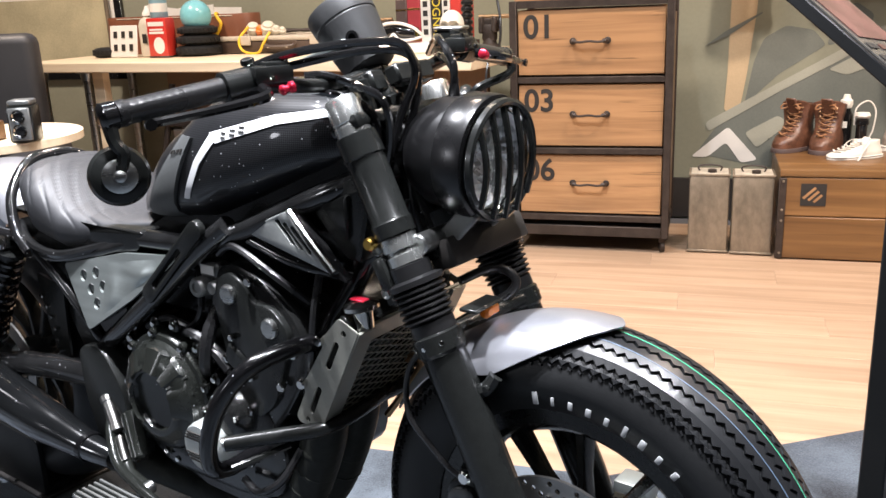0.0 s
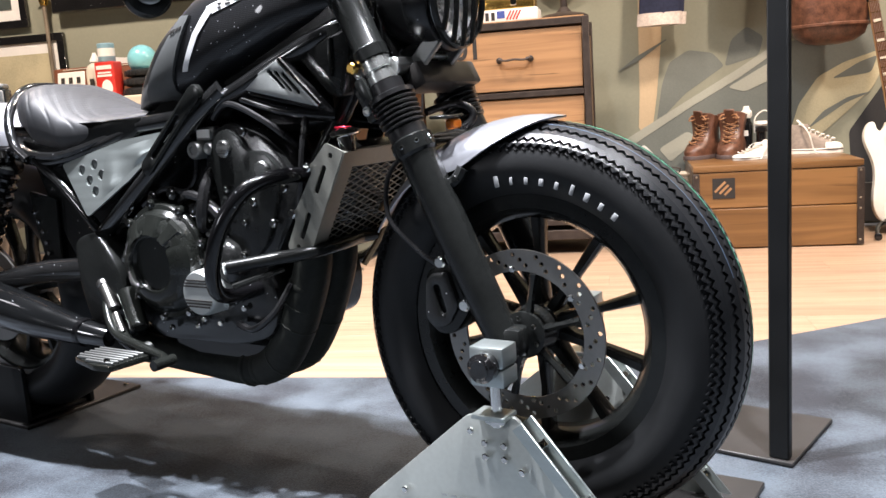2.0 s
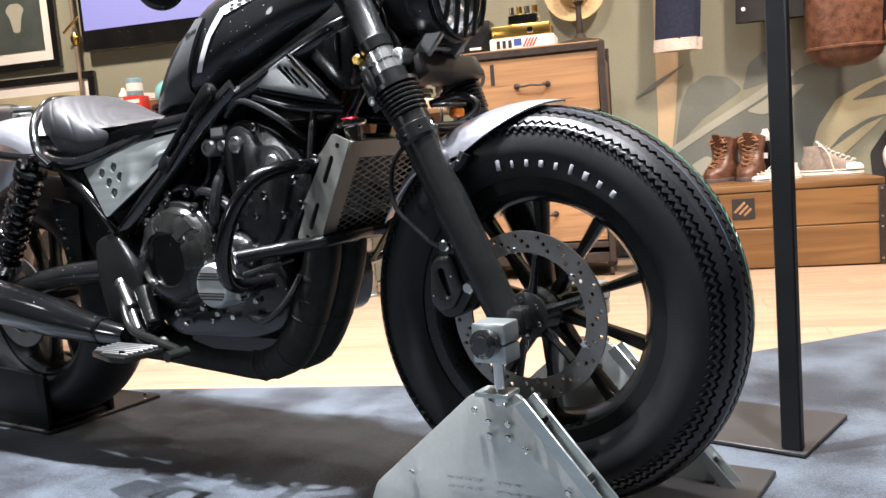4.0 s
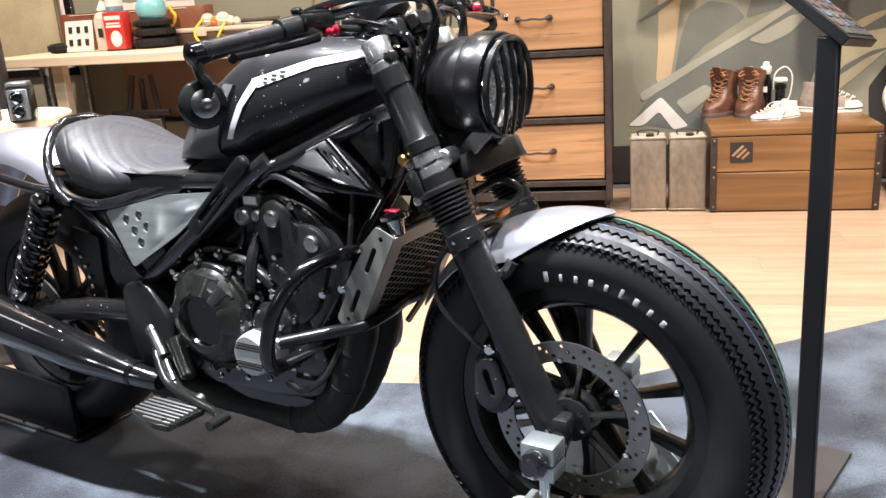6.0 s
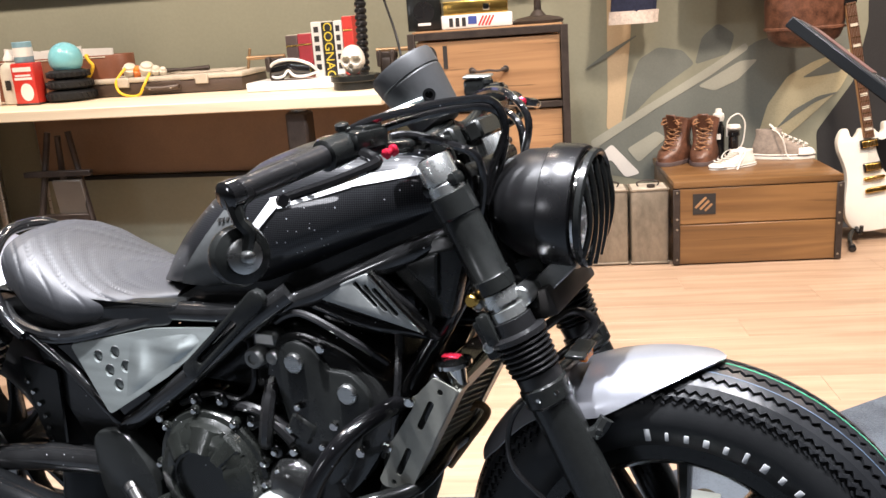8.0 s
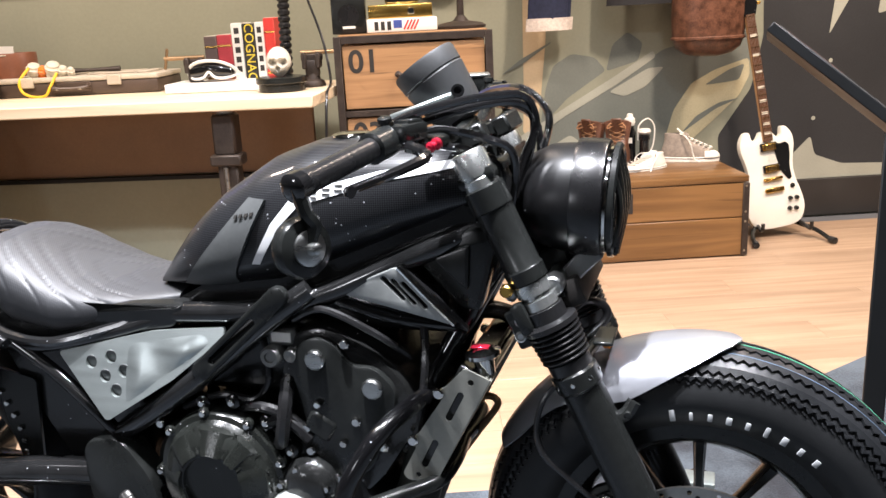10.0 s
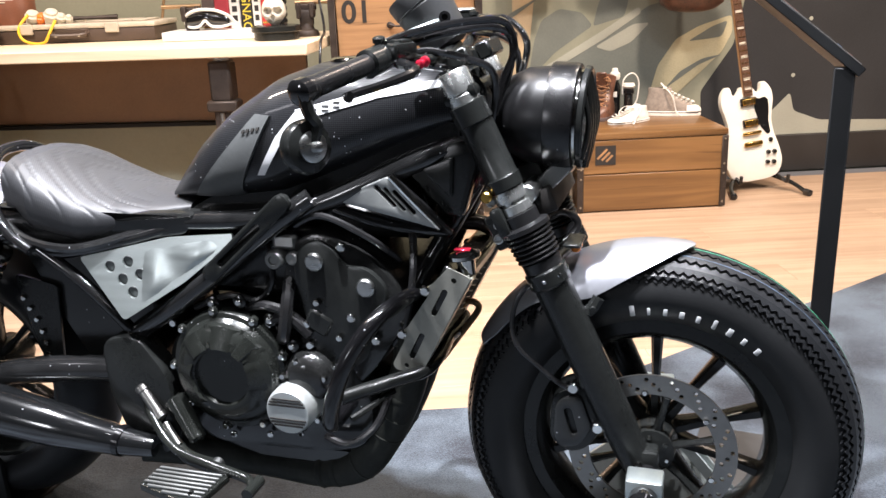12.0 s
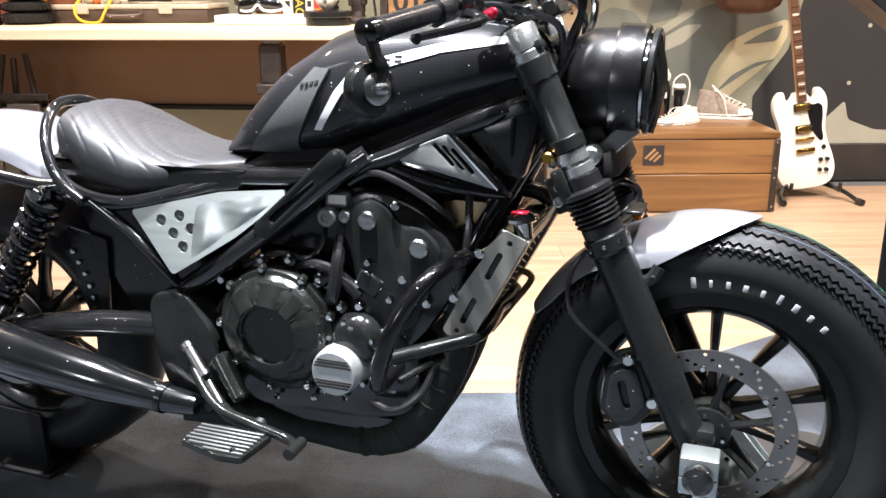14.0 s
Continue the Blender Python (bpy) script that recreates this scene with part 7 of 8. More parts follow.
SIDE = [(-1.094, 0.722), (-0.90, 0.768), (-0.762, 0.782), (-0.765, 0.765), (-0.86, 0.69), (-0.991, 0.610)]
HOLES = [(-1.024, 0.709), (-0.984, 0.720), (-0.957, 0.698), (-0.995, 0.687), (-0.972, 0.664)]
plate_on("side_cover", SIDE, [disc2(c, 0.0115, 14) for c in HOLES], -0.148, 0.006, alloy, "brushed alloy side cover with five round holes", 0.01, 0.0, lambda x, z: 0.25 * (z - 0.69))
bm = slab(B(), rounded([(x * 0.96 - 0.037, z * 0.94 + 0.043) for x, z in SIDE], 0.01), side(-0.118), 0.018)
for v in bm.verts:
    v.co.y += 0.25 * (v.co.z - 0.69)
pair("side_box", bm, engine_black, bike)
for c in HOLES:
    bm = lathe(B(), [(0, 0.0125), (0.0035, 0.0125), (0.004, 0.011), (0.004, 0.0)], (c[0], -0.1465 + 0.25 * (c[1] - 0.69), c[1]), (0, -1, -0.25), 18)
    pair("hole_mesh", bm, pad_grey, bike)
# soft pressed crease across the cover's front half
for sgn in (1, -1):
    bm = B()
    rows = []
    for i in range(25):
        u = i / 24
        lo, hi = Vector((-0.955, 0.640)).lerp(Vector((-0.790, 0.752)), u), Vector((-0.950, 0.745)).lerp(Vector((-0.790, 0.772)), u)
        row = []
        for j in range(9):
            p = lo.lerp(hi, j / 8)
            edge = min(1.0, u * 5, (1 - u) * 4) * math.sin(math.pi * j / 8) ** 0.6
            row.append(bm.verts.new((p.x, sgn * (-0.1538 + 0.25 * (p.y - 0.69) - 0.007 * edge * (0.55 + 0.45 * math.sin(9.5 * u + 2.2 * j / 8))), p.y)))
        rows.append(row)
    for m, n in zip(rows, rows[1:]):
        for j in range(8):
            bm.faces.new((m[j], m[j + 1], n[j + 1], n[j]))
    part("cover_crease", bm, alloy, bike)
TRI = [(-0.563, 0.853), (-0.458, 0.896), (-0.368, 0.808)]
plate_on("frame_plate", TRI, [slot2((-0.478 + 0.016 * k, 0.878 - 0.004 * k), (-0.447 + 0.017 * k, 0.848 - 0.006 * k), 0.0042) for k in range(3)], -0.122, 0.006, plate_grey, "brushed triangular frame plate with three slots", 0.006, 0.0015)
bm = tube(B(), [(-0.452, -0.126, 0.897), (-0.41, -0.128, 0.855), (-0.366, -0.126, 0.811)], 0.006, 8)
pair("plate_edge", bm, chrome, bike)
bm = slab(B(), rounded([(x, z - 0.006) for x, z in ((-0.585, 0.855), (-0.455, 0.912), (-0.345, 0.80))], 0.01), side(-0.105), 0.015, bevel=0.003)
pair("plate_backing", bm, gloss_black, bike)
bm = slab(B(), rounded([(-0.445, 0.912), (-0.34, 0.955), (-0.30, 0.945), (-0.335, 0.82), (-0.365, 0.825)], 0.012), side(-0.07), 0.03, bevel=0.008)
slab(bm, rounded([(-0.405, 0.906), (-0.345, 0.93), (-0.35, 0.855)], 0.01), side(-0.10), 0.008, bevel=0.004)
pair("neck_cover", bm, satin_black, bike, "satin black cover beside the steering head")

# engine
eng = part("engine", slab(B(), rounded([(-0.93, 0.56), (-0.84, 0.63), (-0.70, 0.625), (-0.55, 0.56), (-0.50, 0.46), (-0.52, 0.37), (-0.62, 0.345), (-0.86, 0.34), (-0.95, 0.42)], 0.04), side(0.135), 0.27, bevel=0.02), engine_black, bike, "black liquid-cooled twin engine")
HEAD = [(-0.675, 0.69), (-0.655, 0.77), (-0.60, 0.795), (-0.545, 0.78), (-0.50, 0.755), (-0.452, 0.705), (-0.43, 0.64), (-0.50, 0.535), (-0.565, 0.47), (-0.665, 0.54)]
part("cylinder_head", slab(B(), rounded(HEAD, 0.025), side(0.13), 0.258, bevel=0.01), engine_black, eng, "black cylinder head")
bm = slab(B(), rounded([(-0.645, 0.72), (-0.63, 0.765), (-0.595, 0.782), (-0.56, 0.765), (-0.545, 0.735), (-0.50, 0.735), (-0.465, 0.70), (-0.47, 0.66), (-0.51, 0.56), (-0.56, 0.52), (-0.615, 0.57), (-0.63, 0.65)], 0.018), side(-0.128), 0.012, bevel=0.005)
part("head_cover", bm, satin_black, eng)
for x, z in ((-0.598, 0.742), (-0.503, 0.700)):
    bm = B()
    lathe(bm, [(0, 0.017), (0.006, 0.0175), (0.009, 0.0145), (0.0095, 0.0)], (x, -0.140, z), (0, -1, 0), 10)
    part("head_plug", bm, steel, eng, "round bright plug")
for x, z in ((-0.545, 0.772), (-0.455, 0.665), (-0.535, 0.64), (-0.625, 0.62), (-0.49, 0.60), (-0.575, 0.535), (-0.66, 0.66), (-0.905, 0.60), (-0.885, 0.63), (-0.70, 0.615), (-0.62, 0.58)):
    part("engine_bolt", bolt(B(), (x, -0.138, z), (0, -1, 0), 0.0085, 0.009, 8), chrome, eng)
CC = (-0.784, 0.519)
bm = lathe(B(), [(0.12, 0.122), (0.150, 0.122), (0.158, 0.117), (0.160, 0.108), (0.166, 0.104), (0.182, 0.092), (0.190, 0.074), (0.192, 0.060), (0.191, 0.056), (0.184, 0.053), (0.183, 0.0)], (CC[0], 0, CC[1]), (0, -1, 0), 48)
cl = part("clutch_cover", bm, cast_dark, eng, "round black clutch cover")
for i in range(9):
    bm = B()
    a = radians(20 + i * 40)
    q = Vector((CC[0] + 0.120 * math.cos(a), -0.135, CC[1] + 0.120 * math.sin(a)))
    lathe(bm, [(0, 0.011), (0.024, 0.010), (0.026, 0.006)], q, (0, -1, 0), 12)
    part("cover_boss", bm, cast_dark, cl)
for i in range(9):
    bm = B()
    a = radians(20 + i * 40)
    bolt(bm, (CC[0] + 0.120 * math.cos(a), -0.160, CC[1] + 0.120 * math.sin(a)), (0, -1, 0), 0.0062, 0.006, 8)
    part("cover_bolt", bm, chrome, cl)
def wedge(a0, a1, r0, r1, rise):
    """A raised facet of the clutch cover between two angles."""
    rows = []
    bm = B()
    m = 6
    for i in range(m + 1):
        a = radians(a0 + (a1 - a0) * i / m)
        row = []
        for r, up in ((r0, -0.004), (r0 + 0.003, rise), (r1 - 0.004, rise), (r1, -0.004)):
            dep = float(np.interp(r, [0.06, 0.074, 0.092, 0.104], [0.192, 0.190, 0.182, 0.166])) + up * (0.2 if i in (0, m) else 1)
            row.append(bm.verts.new((CC[0] + r * math.cos(a), -dep, CC[1] + r * math.sin(a))))
        rows.append(row)
    for p, q in zip(rows, rows[1:]):
        for j in range(3):
            bm.faces.new((p[j], p[j + 1], q[j + 1], q[j]))
    return bm


for a0, a1 in ((38, 62), (66, 104), (-20, 34), (112, 150), (158, 235)):
    part("cover_facet", wedge(a0, a1, 0.058, 0.103, 0.007), cast_dark, cl)
for a0 in (18, 36, 64, 108):
    a = radians(a0)
    b = Vector((math.cos(a), 0, math.sin(a)))
    part("cover_rib", rod(B(), Vector((CC[0], -0.192, CC[1])) + b * 0.062, Vector((CC[0], -0.170, CC[1])) + b * 0.102, 0.004, 6), cast_dark, cl)
for a0, r in ((50, 0.138), (78, 0.140), (24, 0.142), (102, 0.134)):
    a = radians(a0)
    q = Vector((CC[0] + r * math.cos(a), -0.135, CC[1] + r * math.sin(a)))
    part("cover_boss", lathe(B(), [(0, 0.014), (0.012, 0.013), (0.014, 0.009)], q, (0, -1, 0), 14), engine_black, cl)
    part("cover_bolt", bolt(B(), q + Vector((0, -0.013, 0)), (0, -1, 0), 0.0065, 0.006, 8), chrome, cl)
for pts, r in (
    ([(-0.745, -0.13, 0.64), (-0.70, -0.15, 0.655), (-0.655, -0.145, 0.64), (-0.62, -0.13, 0.60)], 0.009),
    ([(-0.69, -0.12, 0.58), (-0.665, -0.155, 0.60), (-0.655, -0.15, 0.66), (-0.66, -0.12, 0.70)], 0.012),
    ([(-0.60, -0.15, 0.40), (-0.55, -0.16, 0.395), (-0.50, -0.15, 0.43), (-0.48, -0.12, 0.48)], 0.007),
    ([(-0.64, -0.12, 0.80), (-0.58, -0.135, 0.825), (-0.50, -0.13, 0.79), (-0.45, -0.10, 0.74)], 0.006),
    ([(-0.43, -0.09, 0.80), (-0.42, -0.12, 0.74), (-0.43, -0.125, 0.66), (-0.45, -0.11, 0.60)], 0.007),
):
    part("engine_hose", tube(B(), pts, r, 8), soft_rubber, eng)
box(bm := B(), (-0.60, -0.135, 0.625), (0.05, 0.02, 0.04), 0.005, Matrix.Rotation(0.5, 3, "Y"))
part("coil_cover", bm, satin_black, eng)
for x, z in ((-0.80, 0.375), (-0.72, 0.385), (-0.585, 0.43), (-0.60, 0.52), (-0.70, 0.40), (-0.655, 0.395), (-0.56, 0.60), (-0.60, 0.665)):
    part("engine_bolt", bolt(B(), (x, -0.142, z), (0, -1, 0), 0.0065, 0.007, 8), chrome, eng)
cap_alloy = material("bright_cap_alloy", (0.52, 0.545, 0.53), 0.42, metal=0.6, vary=0.06, scale=20, stretch=(1, 1, 10))
cap = part("crank_cap", lathe(B(), [(0.13, 0.0465), (0.188, 0.0455), (0.196, 0.0435), (0.2, 0.041), (0.2005, 0.0)], (-0.649, 0, 0.468), (0, -1, 0), 40), cap_alloy, eng, "round ribbed alloy crank cap")
for dz in (0.026, 0.020, 0.014, -0.014, -0.020, -0.026):
    bm = B()
    w = 2 * math.sqrt(0.039 ** 2 - dz * dz)
    box(bm, (-0.649, -0.2008, 0.468 + dz), (w, 0.0022, 0.0030))
    part("cap_groove", bm, black_ink, cap, smooth=False)
bm = lathe(B(), [(0.1, 0.052), (0.150, 0.050), (0.158, 0.044), (0.166, 0.038), (0.172, 0.028), (0.174, 0.0)], (-0.624, 0, 0.520), (0, -1, 0), 28)
pc = part("pulse_cover", bm, engine_black, eng)
for x, z in ((-0.617, 0.497), (-0.671, 0.522), (-0.588, 0.525), (-0.607, 0.439), (-0.640, 0.552)):
    part("cover_bolt", bolt(B(), (x, -0.152, z), (0, -1, 0), 0.0065, 0.016, 8), chrome, pc)
bm = B()
tube(bm, [(-0.86, -0.13, 0.63), (-0.78, -0.14, 0.665), (-0.72, -0.135, 0.66), (-0.69, -0.13, 0.70), (-0.70, -0.12, 0.77)], 0.006, 8)
part("engine_hose", bm, soft_rubber, eng)
bm = B()
tube(bm, [(-0.70, -0.14, 0.62), (-0.66, -0.145, 0.635), (-0.62, -0.14, 0.60)], 0.011, 8)
part("engine_hose", bm, soft_rubber, eng)
bm = lathe(B(), [(0, 0.018), (0.03, 0.018), (0.034, 0.015), (0.034, 0.009), (0.031, 0.008), (0.031, 0.0)], (-0.676, -0.115, 0.741), (0, -1, 0), 18)
lathe(bm, [(0, 0.012), (0.026, 0.012), (0.029, 0.010), (0.029, 0.006), (0.026, 0.0)], (-0.644, -0.112, 0.743), (0, -1, 0), 16)
box(bm, (-0.662, -0.115, 0.770), (0.05, 0.03, 0.03), 0.006)
th = part("thermostat", bm, grey_metal, eng)
part("pale_sticker", box(B(), (-0.660, -0.1315, 0.772), (0.034, 0.002, 0.016)), white_card, th, "small pale sticker")
bm = box(B(), (-0.76, 0, 0.715), (0.28, 0.16, 0.15), 0.02)
box(bm, (-0.58, 0, 0.815), (0.36, 0.12, 0.10), 0.015)
part("airbox", bm, engine_black, eng)
bm = box(B(), (-0.70, -0.02, 0.33), (0.30, 0.18, 0.07), 0.02)
part("sump", bm, engine_black, eng)

# radiator and its guard
pt, pb = Vector((-0.352, 0, 0.745)), Vector((-0.452, 0, 0.548))
rd = (pb - pt).normalized()
rn = Vector((-rd.z, 0, rd.x))
if rn.x < 0:
    rn = -rn
RM = Matrix((rd, (0, 1, 0), rn)).transposed()
mid = (pt + pb) / 2 + rn * 0.02
rad = part("radiator", box(B(), mid - rn * 0.012, (0.21, 0.25, 0.034), 0.004, RM), engine_black, bike, "black radiator behind an expanded-metal guard")
bm = box(B(), mid + rd * 0.10 + rn * 0.014, (0.014, 0.262, 0.014), 0.002, RM)
box(bm, mid - rd * 0.094 + rn * 0.016, (0.036, 0.262, 0.006), 0.001, RM)
for s in (-1, 1):
    box(bm, mid + Vector((0, 0.125 * s, 0)) + rn * 0.014, (0.2, 0.012, 0.014), 0.002, RM)
part("guard_frame", bm, guard_grey, rad)
bm = B()
nu, nv = 24, 7
pit = 0.168 / nu
for i in range(nu):
    pts = [mid + rd * (-0.074 + pit * (i + 0.5 + (0.42 if (i + j // 2) % 2 else -0.42))) + Vector((0, -0.118 + 0.236 * (j // 2 + 0.3 * (j % 2)) / (2 * nv), 0)) + rn * 0.018 for j in range(4 * nv)]
    for p, q in zip(pts, pts[1:]):
        rod(bm, p, q, 0.0014, 4)
part("guard_mesh", bm, guard_grey, rad, "grey expanded-metal mesh", smooth=False)["kind"] = "stuff"
bm = B()
for i in range(24):
    box(bm, mid + rd * (-0.095 + 0.19 * i / 23) + rn * 0.006, (0.002, 0.235, 0.004), 0, RM)
part("core_fin", bm, engine_black, rad, smooth=False)["kind"] = "stuff"
for sgn in (1, -1):
    PL = [(-0.352, 0.745), (-0.313, 0.728), (-0.408, 0.543), (-0.455, 0.546), (-0.462, 0.556), (-0.436, 0.606), (-0.447, 0.618), (-0.432, 0.628), (-0.388, 0.694), (-0.402, 0.702), (-0.383, 0.712)]
    hs = [slot2((-0.360, 0.700), (-0.381, 0.660), 0.0055), slot2((-0.405, 0.615), (-0.425, 0.575), 0.0055), disc2((-0.343, 0.722), 0.0052, 10), disc2((-0.436, 0.556), 0.0048, 10)]
    bm = slab(B(), rounded(PL, 0.006, 3), side(-0.136), 0.003, hs)
    slab(bm, [(-0.315, 0.728), (-0.311, 0.726), (-0.409, 0.543), (-0.413, 0.544)], side(-0.10), 0.037)
    for v in bm.verts:
        v.co.y *= sgn
    gp = part("guard_plate", bm, guard_grey, rad, "flat grey side plate with two slots", smooth=False)
    for x, z in ((-0.394, 0.702), (-0.440, 0.618)):
        part("guard_bolt", bolt(B(), (x, -0.139 * sgn, z), (0, -sgn, 0), 0.009, 0.009, 10), chrome, gp)
bm = lathe(B(), [(-0.03, 0.014), (0, 0.017), (0.002, 0.026), (0.004, 0.0285), (0.010, 0.0285), (0.012, 0.022), (0.016, 0.014)], (-0.330, -0.108, 0.752), (-0.15, 0, 1), 18)
rc = part("radiator_cap", bm, chrome, rad, "metal radiator cap")
box(bm := B(), (-0.334, -0.108, 0.7695), (0.028, 0.016, 0.003), 0.001)
part("cap_label", bm, red_metal, rc)
part("horn_bracket", tube(B(), [(-0.425, 0.040, 0.490), (-0.390, 0.048, 0.540), (-0.353, 0.050, 0.593), (-0.356, 0.052, 0.608), (-0.372, 0.054, 0.610), (-0.384, 0.055, 0.600)], 0.0065, 8), bronze, rad)
part("radiator_hose", tube(B(), [(-0.33, 0.10, 0.745), (-0.36, 0.06, 0.77), (-0.44, 0.0, 0.78), (-0.5, -0.02, 0.77)], 0.016, 10), soft_rubber, rad)

# crash bars
for sgn in (1, -1):
    P = lambda x, y, z: (x, y * sgn, z)
    cb = part("crash_bar", tube(B(), [P(-0.42, -0.11, 0.685), P(-0.43, -0.17, 0.690), P(-0.455, -0.235, 0.675), P(-0.49, -0.268, 0.62), P(-0.518, -0.275, 0.55), P(-0.535, -0.26, 0.497), P(-0.545, -0.22, 0.474), P(-0.55, -0.15, 0.47), P(-0.55, -0.11, 0.47)], 0.0145, 14), shell_black, bike, "gloss black tubular crash bar")
    part("crash_bar_front", tube(B(), [P(-0.523, -0.240, 0.532), P(-0.46, -0.185, 0.540), P(-0.405, -0.135, 0.547), P(-0.395, -0.07, 0.55), P(-0.40, 0.0, 0.552)], 0.0125, 12), satin_black, cb)
    part("bar_tip", rod(B(), P(-0.526, -0.2445, 0.5315), P(-0.5225, -0.2395, 0.532), 0.0115, 12), steel, cb)
    part("bar_peg", rod(B(), P(-0.50, -0.25, 0.50), P(-0.45, -0.17, 0.52), 0.006, 8), satin_black, cb)

# exhaust
for y in (-0.085, -0.005):
    hp = part("exhaust_header", tube(B(), [(-0.47, y, 0.61), (-0.445, y, 0.575), (-0.455, y, 0.50), (-0.505, y, 0.39), (-0.56, y, 0.315), (-0.64, y, 0.288), (-0.76, y, 0.290), (-0.90, y - 0.03, 0.31), (-1.0, -0.15, 0.335)], 0.037, 14, radii=[0.028, 0.033, 0.037, 0.04, 0.04, 0.038, 0.035, 0.032, 0.04]), wrap_black, bike, "dark wrapped exhaust header")
    for k in range(9):
        q = curve_pts([(-0.455, y, 0.50), (-0.505, y, 0.39), (-0.56, y, 0.315), (-0.64, y, 0.288), (-0.76, y, 0.290)], 6)[2 * k + 2]
        q2 = curve_pts([(-0.455, y, 0.50), (-0.505, y, 0.39), (-0.56, y, 0.315), (-0.64, y, 0.288), (-0.76, y, 0.290)], 6)[2 * k + 3]
        part("wrap_turn", lathe(B(), [(-0.012, 0.035), (-0.004, 0.0388 + 0.0012 * (k % 3)), (0.006, 0.0385), (0.012, 0.035)], q, q2 - q, 14, cap=False), wrap_black, hp)
mf = part("muffler", tube(B(), [(-0.955, -0.185, 0.350), (-1.02, -0.195, 0.359), (-1.10, -0.20, 0.371), (-1.22, -0.205, 0.390), (-1.60, -0.21, 0.447), (-1.85, -0.21, 0.484)], 0.055, 36, radii=[0.021, 0.028, 0.037, 0.047, 0.058, 0.058]), muffler_black, bike, "satin black muffler")
part("muffler_clamp", lathe(B(), [(0, 0.026), (0.002, 0.031), (0.014, 0.032), (0.016, 0.029)], (-1.015, -0.195, 0.358), (-1, 0, 0.17), 24), shell_black, mf)

# swingarm, rear wheel, shocks
bm = tube(B(), [(-1.0, -0.135, 0.49), (-1.2, -0.145, 0.475), (-1.40, -0.15, 0.44), (-1.52, -0.15, 0.40)], 0.024, 16, radii=[0.029, 0.028, 0.027, 0.028])
rod(bm, (-1.02, -0.13, 0.49), (-1.02, 0.0, 0.49), 0.03, 16)
pair("swingarm", bm, frame_black, bike, "black tubular swingarm")
wheel_r = part("rear_wheel", lathe(B(), [(-0.09, 0.03), (-0.06, 0.05), (0.06, 0.05), (0.09, 0.03)], WR, (0, 1, 0), 24), satin_black, bike, "black rear wheel with a fat tyre")
tyre("tyre", WR, RR, 0.088, wheel_r, False, "fat black rear tyre")
rim(WR, 0.200, 0.06, 10, wheel_r, 0.1)
brake_disc(WR, -0.10, 0.085, 0.12, wheel_r, False)
for sgn in (-1, 1):
    p, q = Vector((-1.285, 0.15 * sgn, 0.745)), Vector((-1.475, 0.16 * sgn, 0.455))
    sh = part("shock_absorber", rod(B(), p, q, 0.017, 14), satin_black, bike, "black coil-over rear shock")
    a, b, d = frame_of(q - p)
    L2 = (q - p).length
    part("spring", tube(B(), [p + d * (0.03 + (L2 - 0.09) * k / 80) + (a * math.cos(k * 0.785) + b * math.sin(k * 0.785)) * 0.031 for k in range(81)], 0.0062, 7, 2), gloss_black, sh)
    part("spring_seat", lathe(B(), [(0.012, 0.02), (0.014, 0.038), (0.026, 0.038), (0.03, 0.03)], p, d, 18), satin_black, sh)
    bm = B()
    lathe(bm, [(L2 - 0.075, 0.03), (L2 - 0.07, 0.037), (L2 - 0.045, 0.037), (L2 - 0.035, 0.022)], p, d, 18)
    for e in (p, q):
        part("shock_bolt", bolt(B(), e + Vector((0, 0.01 * sgn, 0)), (0, sgn, 0), 0.016, 0.025, 8), chrome, sh)
    part("spring_seat", bm, chrome if sgn < 0 else satin_black, sh)
part("rear_fender", shell(Vector((-1.53, 0, 0.395)), 0.482, 0.125, 52, 150, lambda t: 1.52 if t > 0.12 else 1.0 + 0.52 * t / 0.12, 48, 20), fender_silver, bike, "brushed silver rear fender")
bm = tube(B(), [(-1.24, -0.145, 0.76), (-1.30, -0.155, 0.76), (-1.42, -0.155, 0.775), (-1.58, -0.15, 0.80)], 0.012, 10)
pair("fender_strut", bm, gloss_black, bike)
bm = B()
for k in range(34):
    t = k / 33
    x = -1.03 - 0.44 * t
    for zz in (0.52 - 0.075 * t, 0.46 - 0.10 * t):
        box(bm, (x, 0.115, zz), (0.010, 0.016, 0.011), 0.002)
part("drive_chain", bm, steel, bike)["kind"] = "stuff"
for x, z in ((-1.287, 0.608), (-1.275, 0.586), (-1.263, 0.562), (-1.254, 0.536), (-1.249, 0.511), (-1.248, 0.487)):
    part("guard_bolt", bolt(B(), (x, -0.102, z), (0, -1, 0), 0.006, 0.006, 8), chrome, bike)
bm = slab(B(), rounded([(-1.30, 0.66), (-1.20, 0.64), (-1.215, 0.47), (-1.26, 0.46), (-1.285, 0.55)], 0.01), side(-0.095), 0.006)
part("hub_guard", bm, satin_black, bike)
bm = slab(B(), rounded([(-1.29, 0.745), (-1.09, 0.72), (-0.96, 0.60), (-0.97, 0.47), (-1.14, 0.46), (-1.195, 0.55), (-1.24, 0.64)], 0.02), side(0.09), 0.18)
part("battery_box", bm, engine_black, bike)

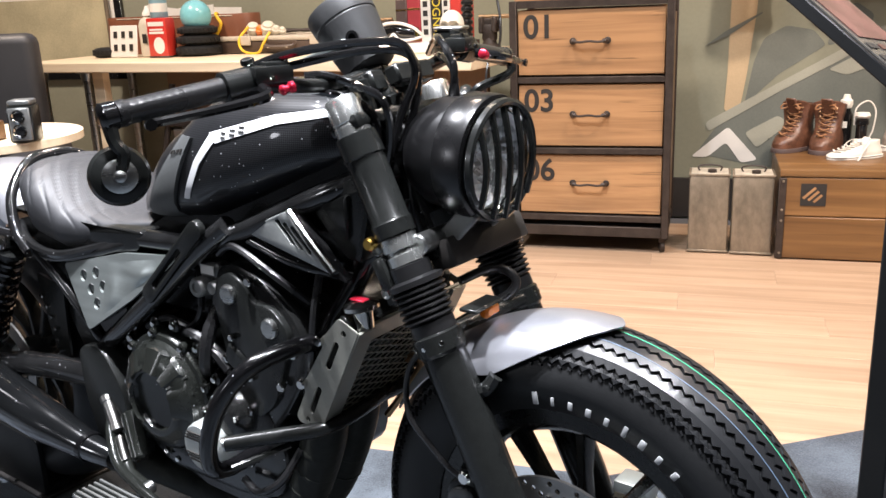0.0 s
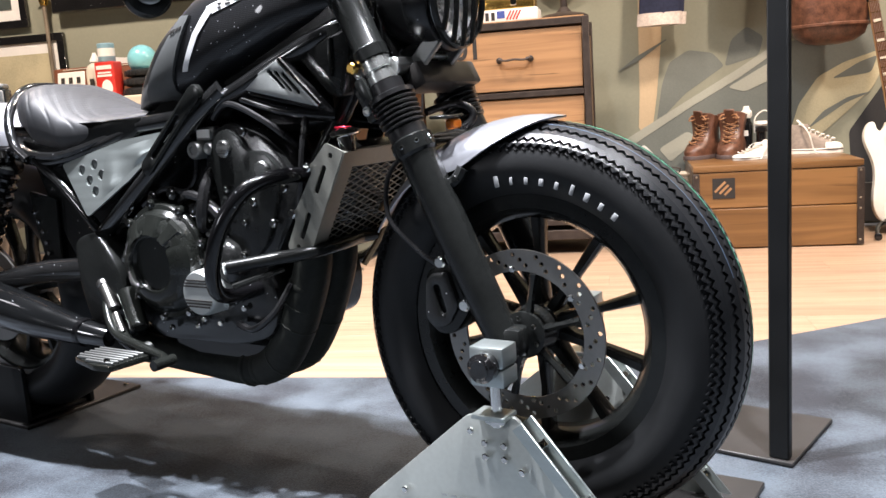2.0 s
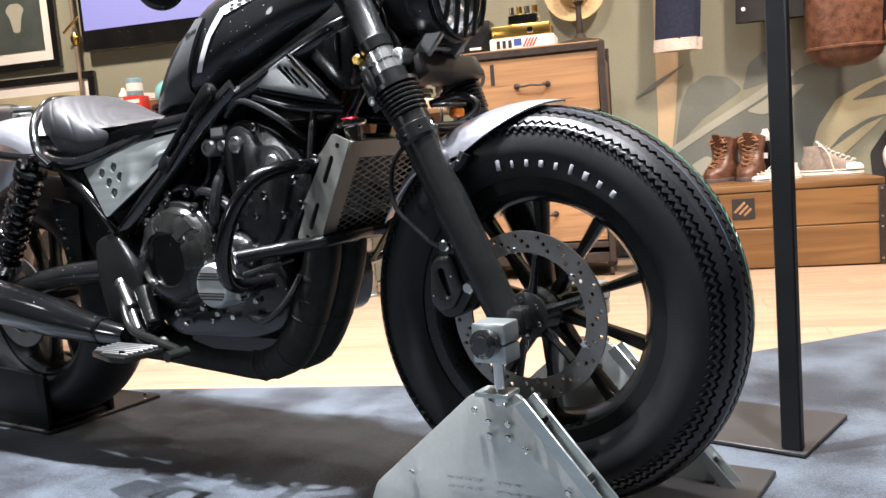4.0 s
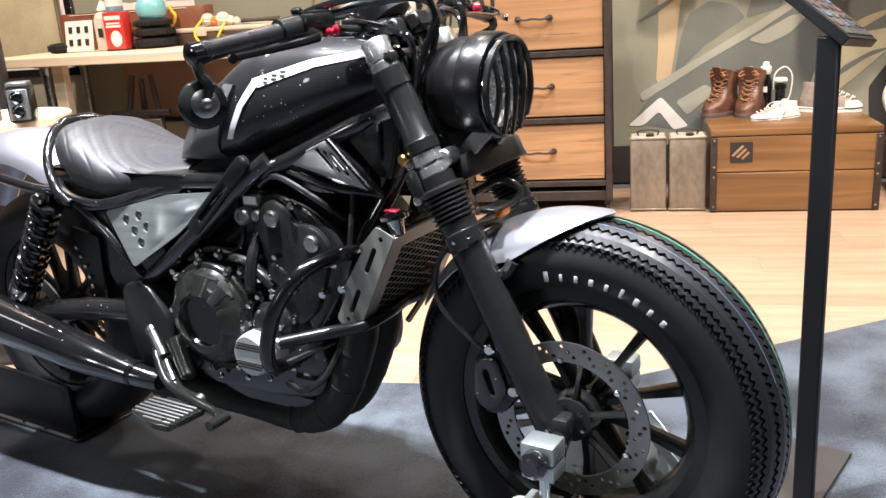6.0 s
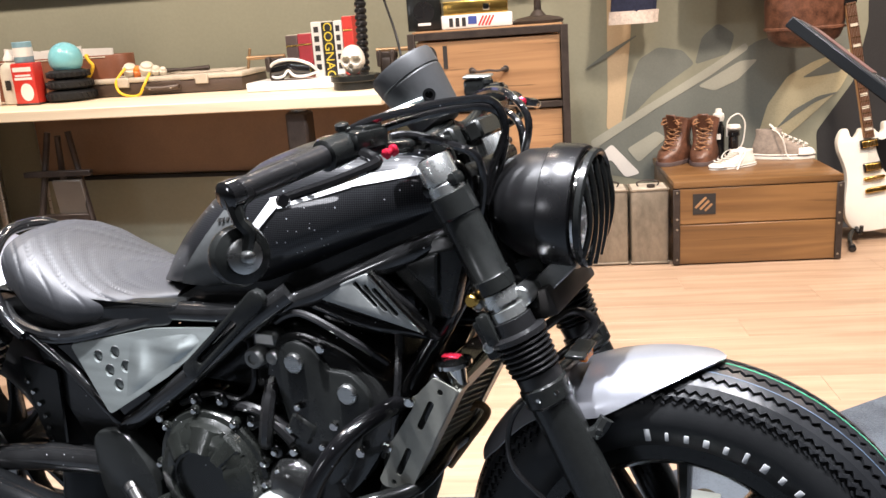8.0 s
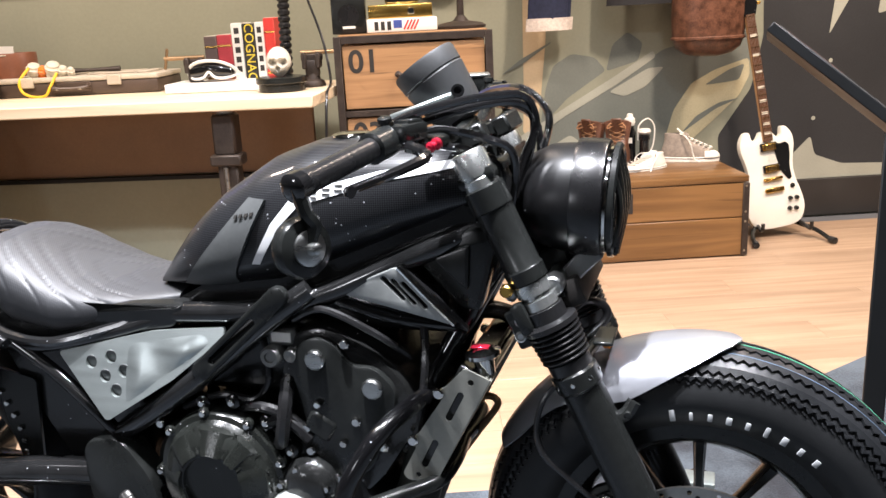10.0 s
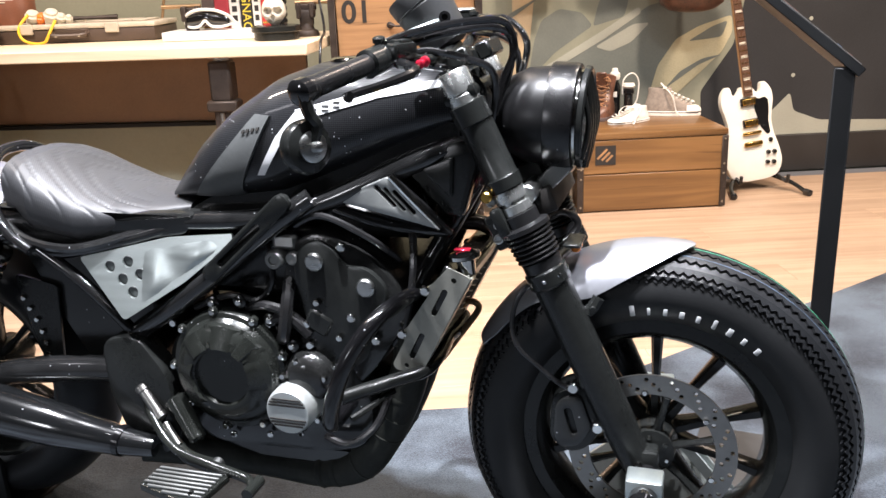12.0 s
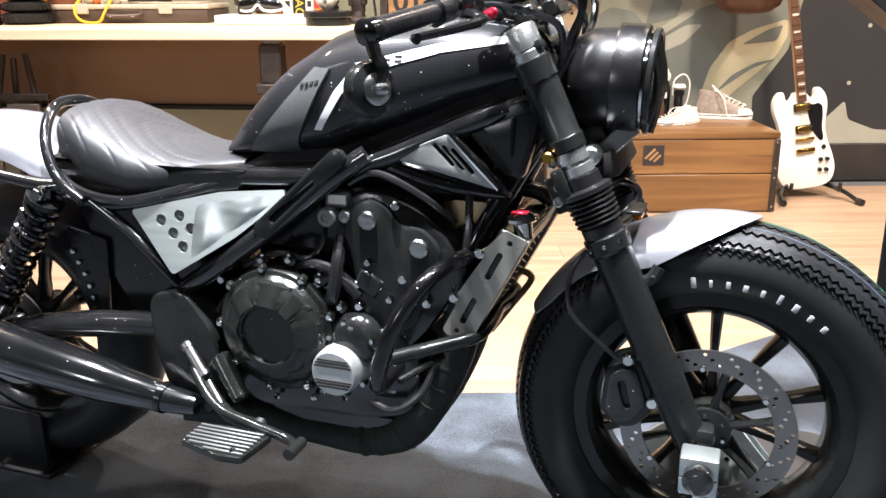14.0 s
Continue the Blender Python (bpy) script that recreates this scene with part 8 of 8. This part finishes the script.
# footrest and pedal
fr = part("footrest", slab(B(), rounded([(-0.910, -0.306), (-0.812, -0.334), (-0.768, -0.330), (-0.758, -0.238), (-0.898, -0.244)], 0.008), Matrix.Translation((0, 0, 0.336)), 0.012, bevel=0.003), cast_dark, bike, "wide folding footrest with a ribbed tread")
for k in range(7):
    y = -0.322 + 0.0118 * k
    x0, x1 = -0.905 + max(0.0, -0.306 - y) * 3.2, -0.764
    part("tread_rib", box(B(), ((x0 + x1) / 2, y, 0.3505), (x1 - x0 - 0.008, 0.0052, 0.006), 0.0014), grey_metal, fr)
part("rest_bolt", bolt(B(), (-0.792, -0.318, 0.349), (0, 0, 1), 0.007, 0.008), chrome, fr)
part("hinge", rod(B(), (-0.80, -0.236, 0.345), (-0.80, -0.205, 0.350), 0.013, 12, lip=0.003), steel, fr)
bm = tube(B(), [(-0.98, -0.135, 0.40), (-0.94, -0.17, 0.385), (-0.87, -0.205, 0.352), (-0.80, -0.215, 0.345)], 0.014, 10)
part("footrest_arm", bm, cast_dark, fr)
bm = tube(B(), [(-0.985, -0.15, 0.445), (-0.945, -0.19, 0.415), (-0.885, -0.22, 0.375), (-0.80, -0.235, 0.36), (-0.725, -0.24, 0.345), (-0.70, -0.262, 0.342)], 0.0095, 10)
rod(bm, (-0.70, -0.285, 0.342), (-0.70, -0.235, 0.342), 0.011, 10)
part("brake_pedal", bm, cast_dark, bike, "dark alloy brake pedal")
bm = lathe(B(), [(0, 0.009), (0.004, 0.0135), (0.014, 0.0135), (0.016, 0.0115), (0.066, 0.0115), (0.068, 0.0135), (0.078, 0.0135), (0.082, 0.008)], (-0.985, -0.165, 0.47), (0.060, -0.020, -0.065), 16)
rod(bm, (-0.925, -0.185, 0.405), (-0.89, -0.20, 0.37), 0.008, 10)
part("master_cylinder", bm, disc_steel, bike, "rear brake master cylinder")
bm = rod(B(), (-0.91, -0.16, 0.45), (-0.85, -0.19, 0.38), 0.022, 14, r2=0.017, lip=0.004)
part("pedal_guard", bm, cast_dark, bike)
front_stand()
rear_stand()

# ---- floor planks ----
def planks():
    W, L, T = 0.19, 1.45, 0.012
    bm = box(B(), (0, 0, 0), (L - 0.0008, W - 0.0008, T), 0.0007)
    me = bpy.data.meshes.new("floor_plank")
    bm.to_mesh(me)
    bm.free()
    me.materials.append(plank_wood)
    for r in range(14):
        y = 2.06 + r * W + W / 2
        x = -6.5 - (r * 0.53) % L
        while x < 6.0:
            o = new("floor_plank", me)
            o.parent = floor
            o.matrix_basis = pose(x + L / 2, y, -T / 2 - 0.001)
            x += L



planks()
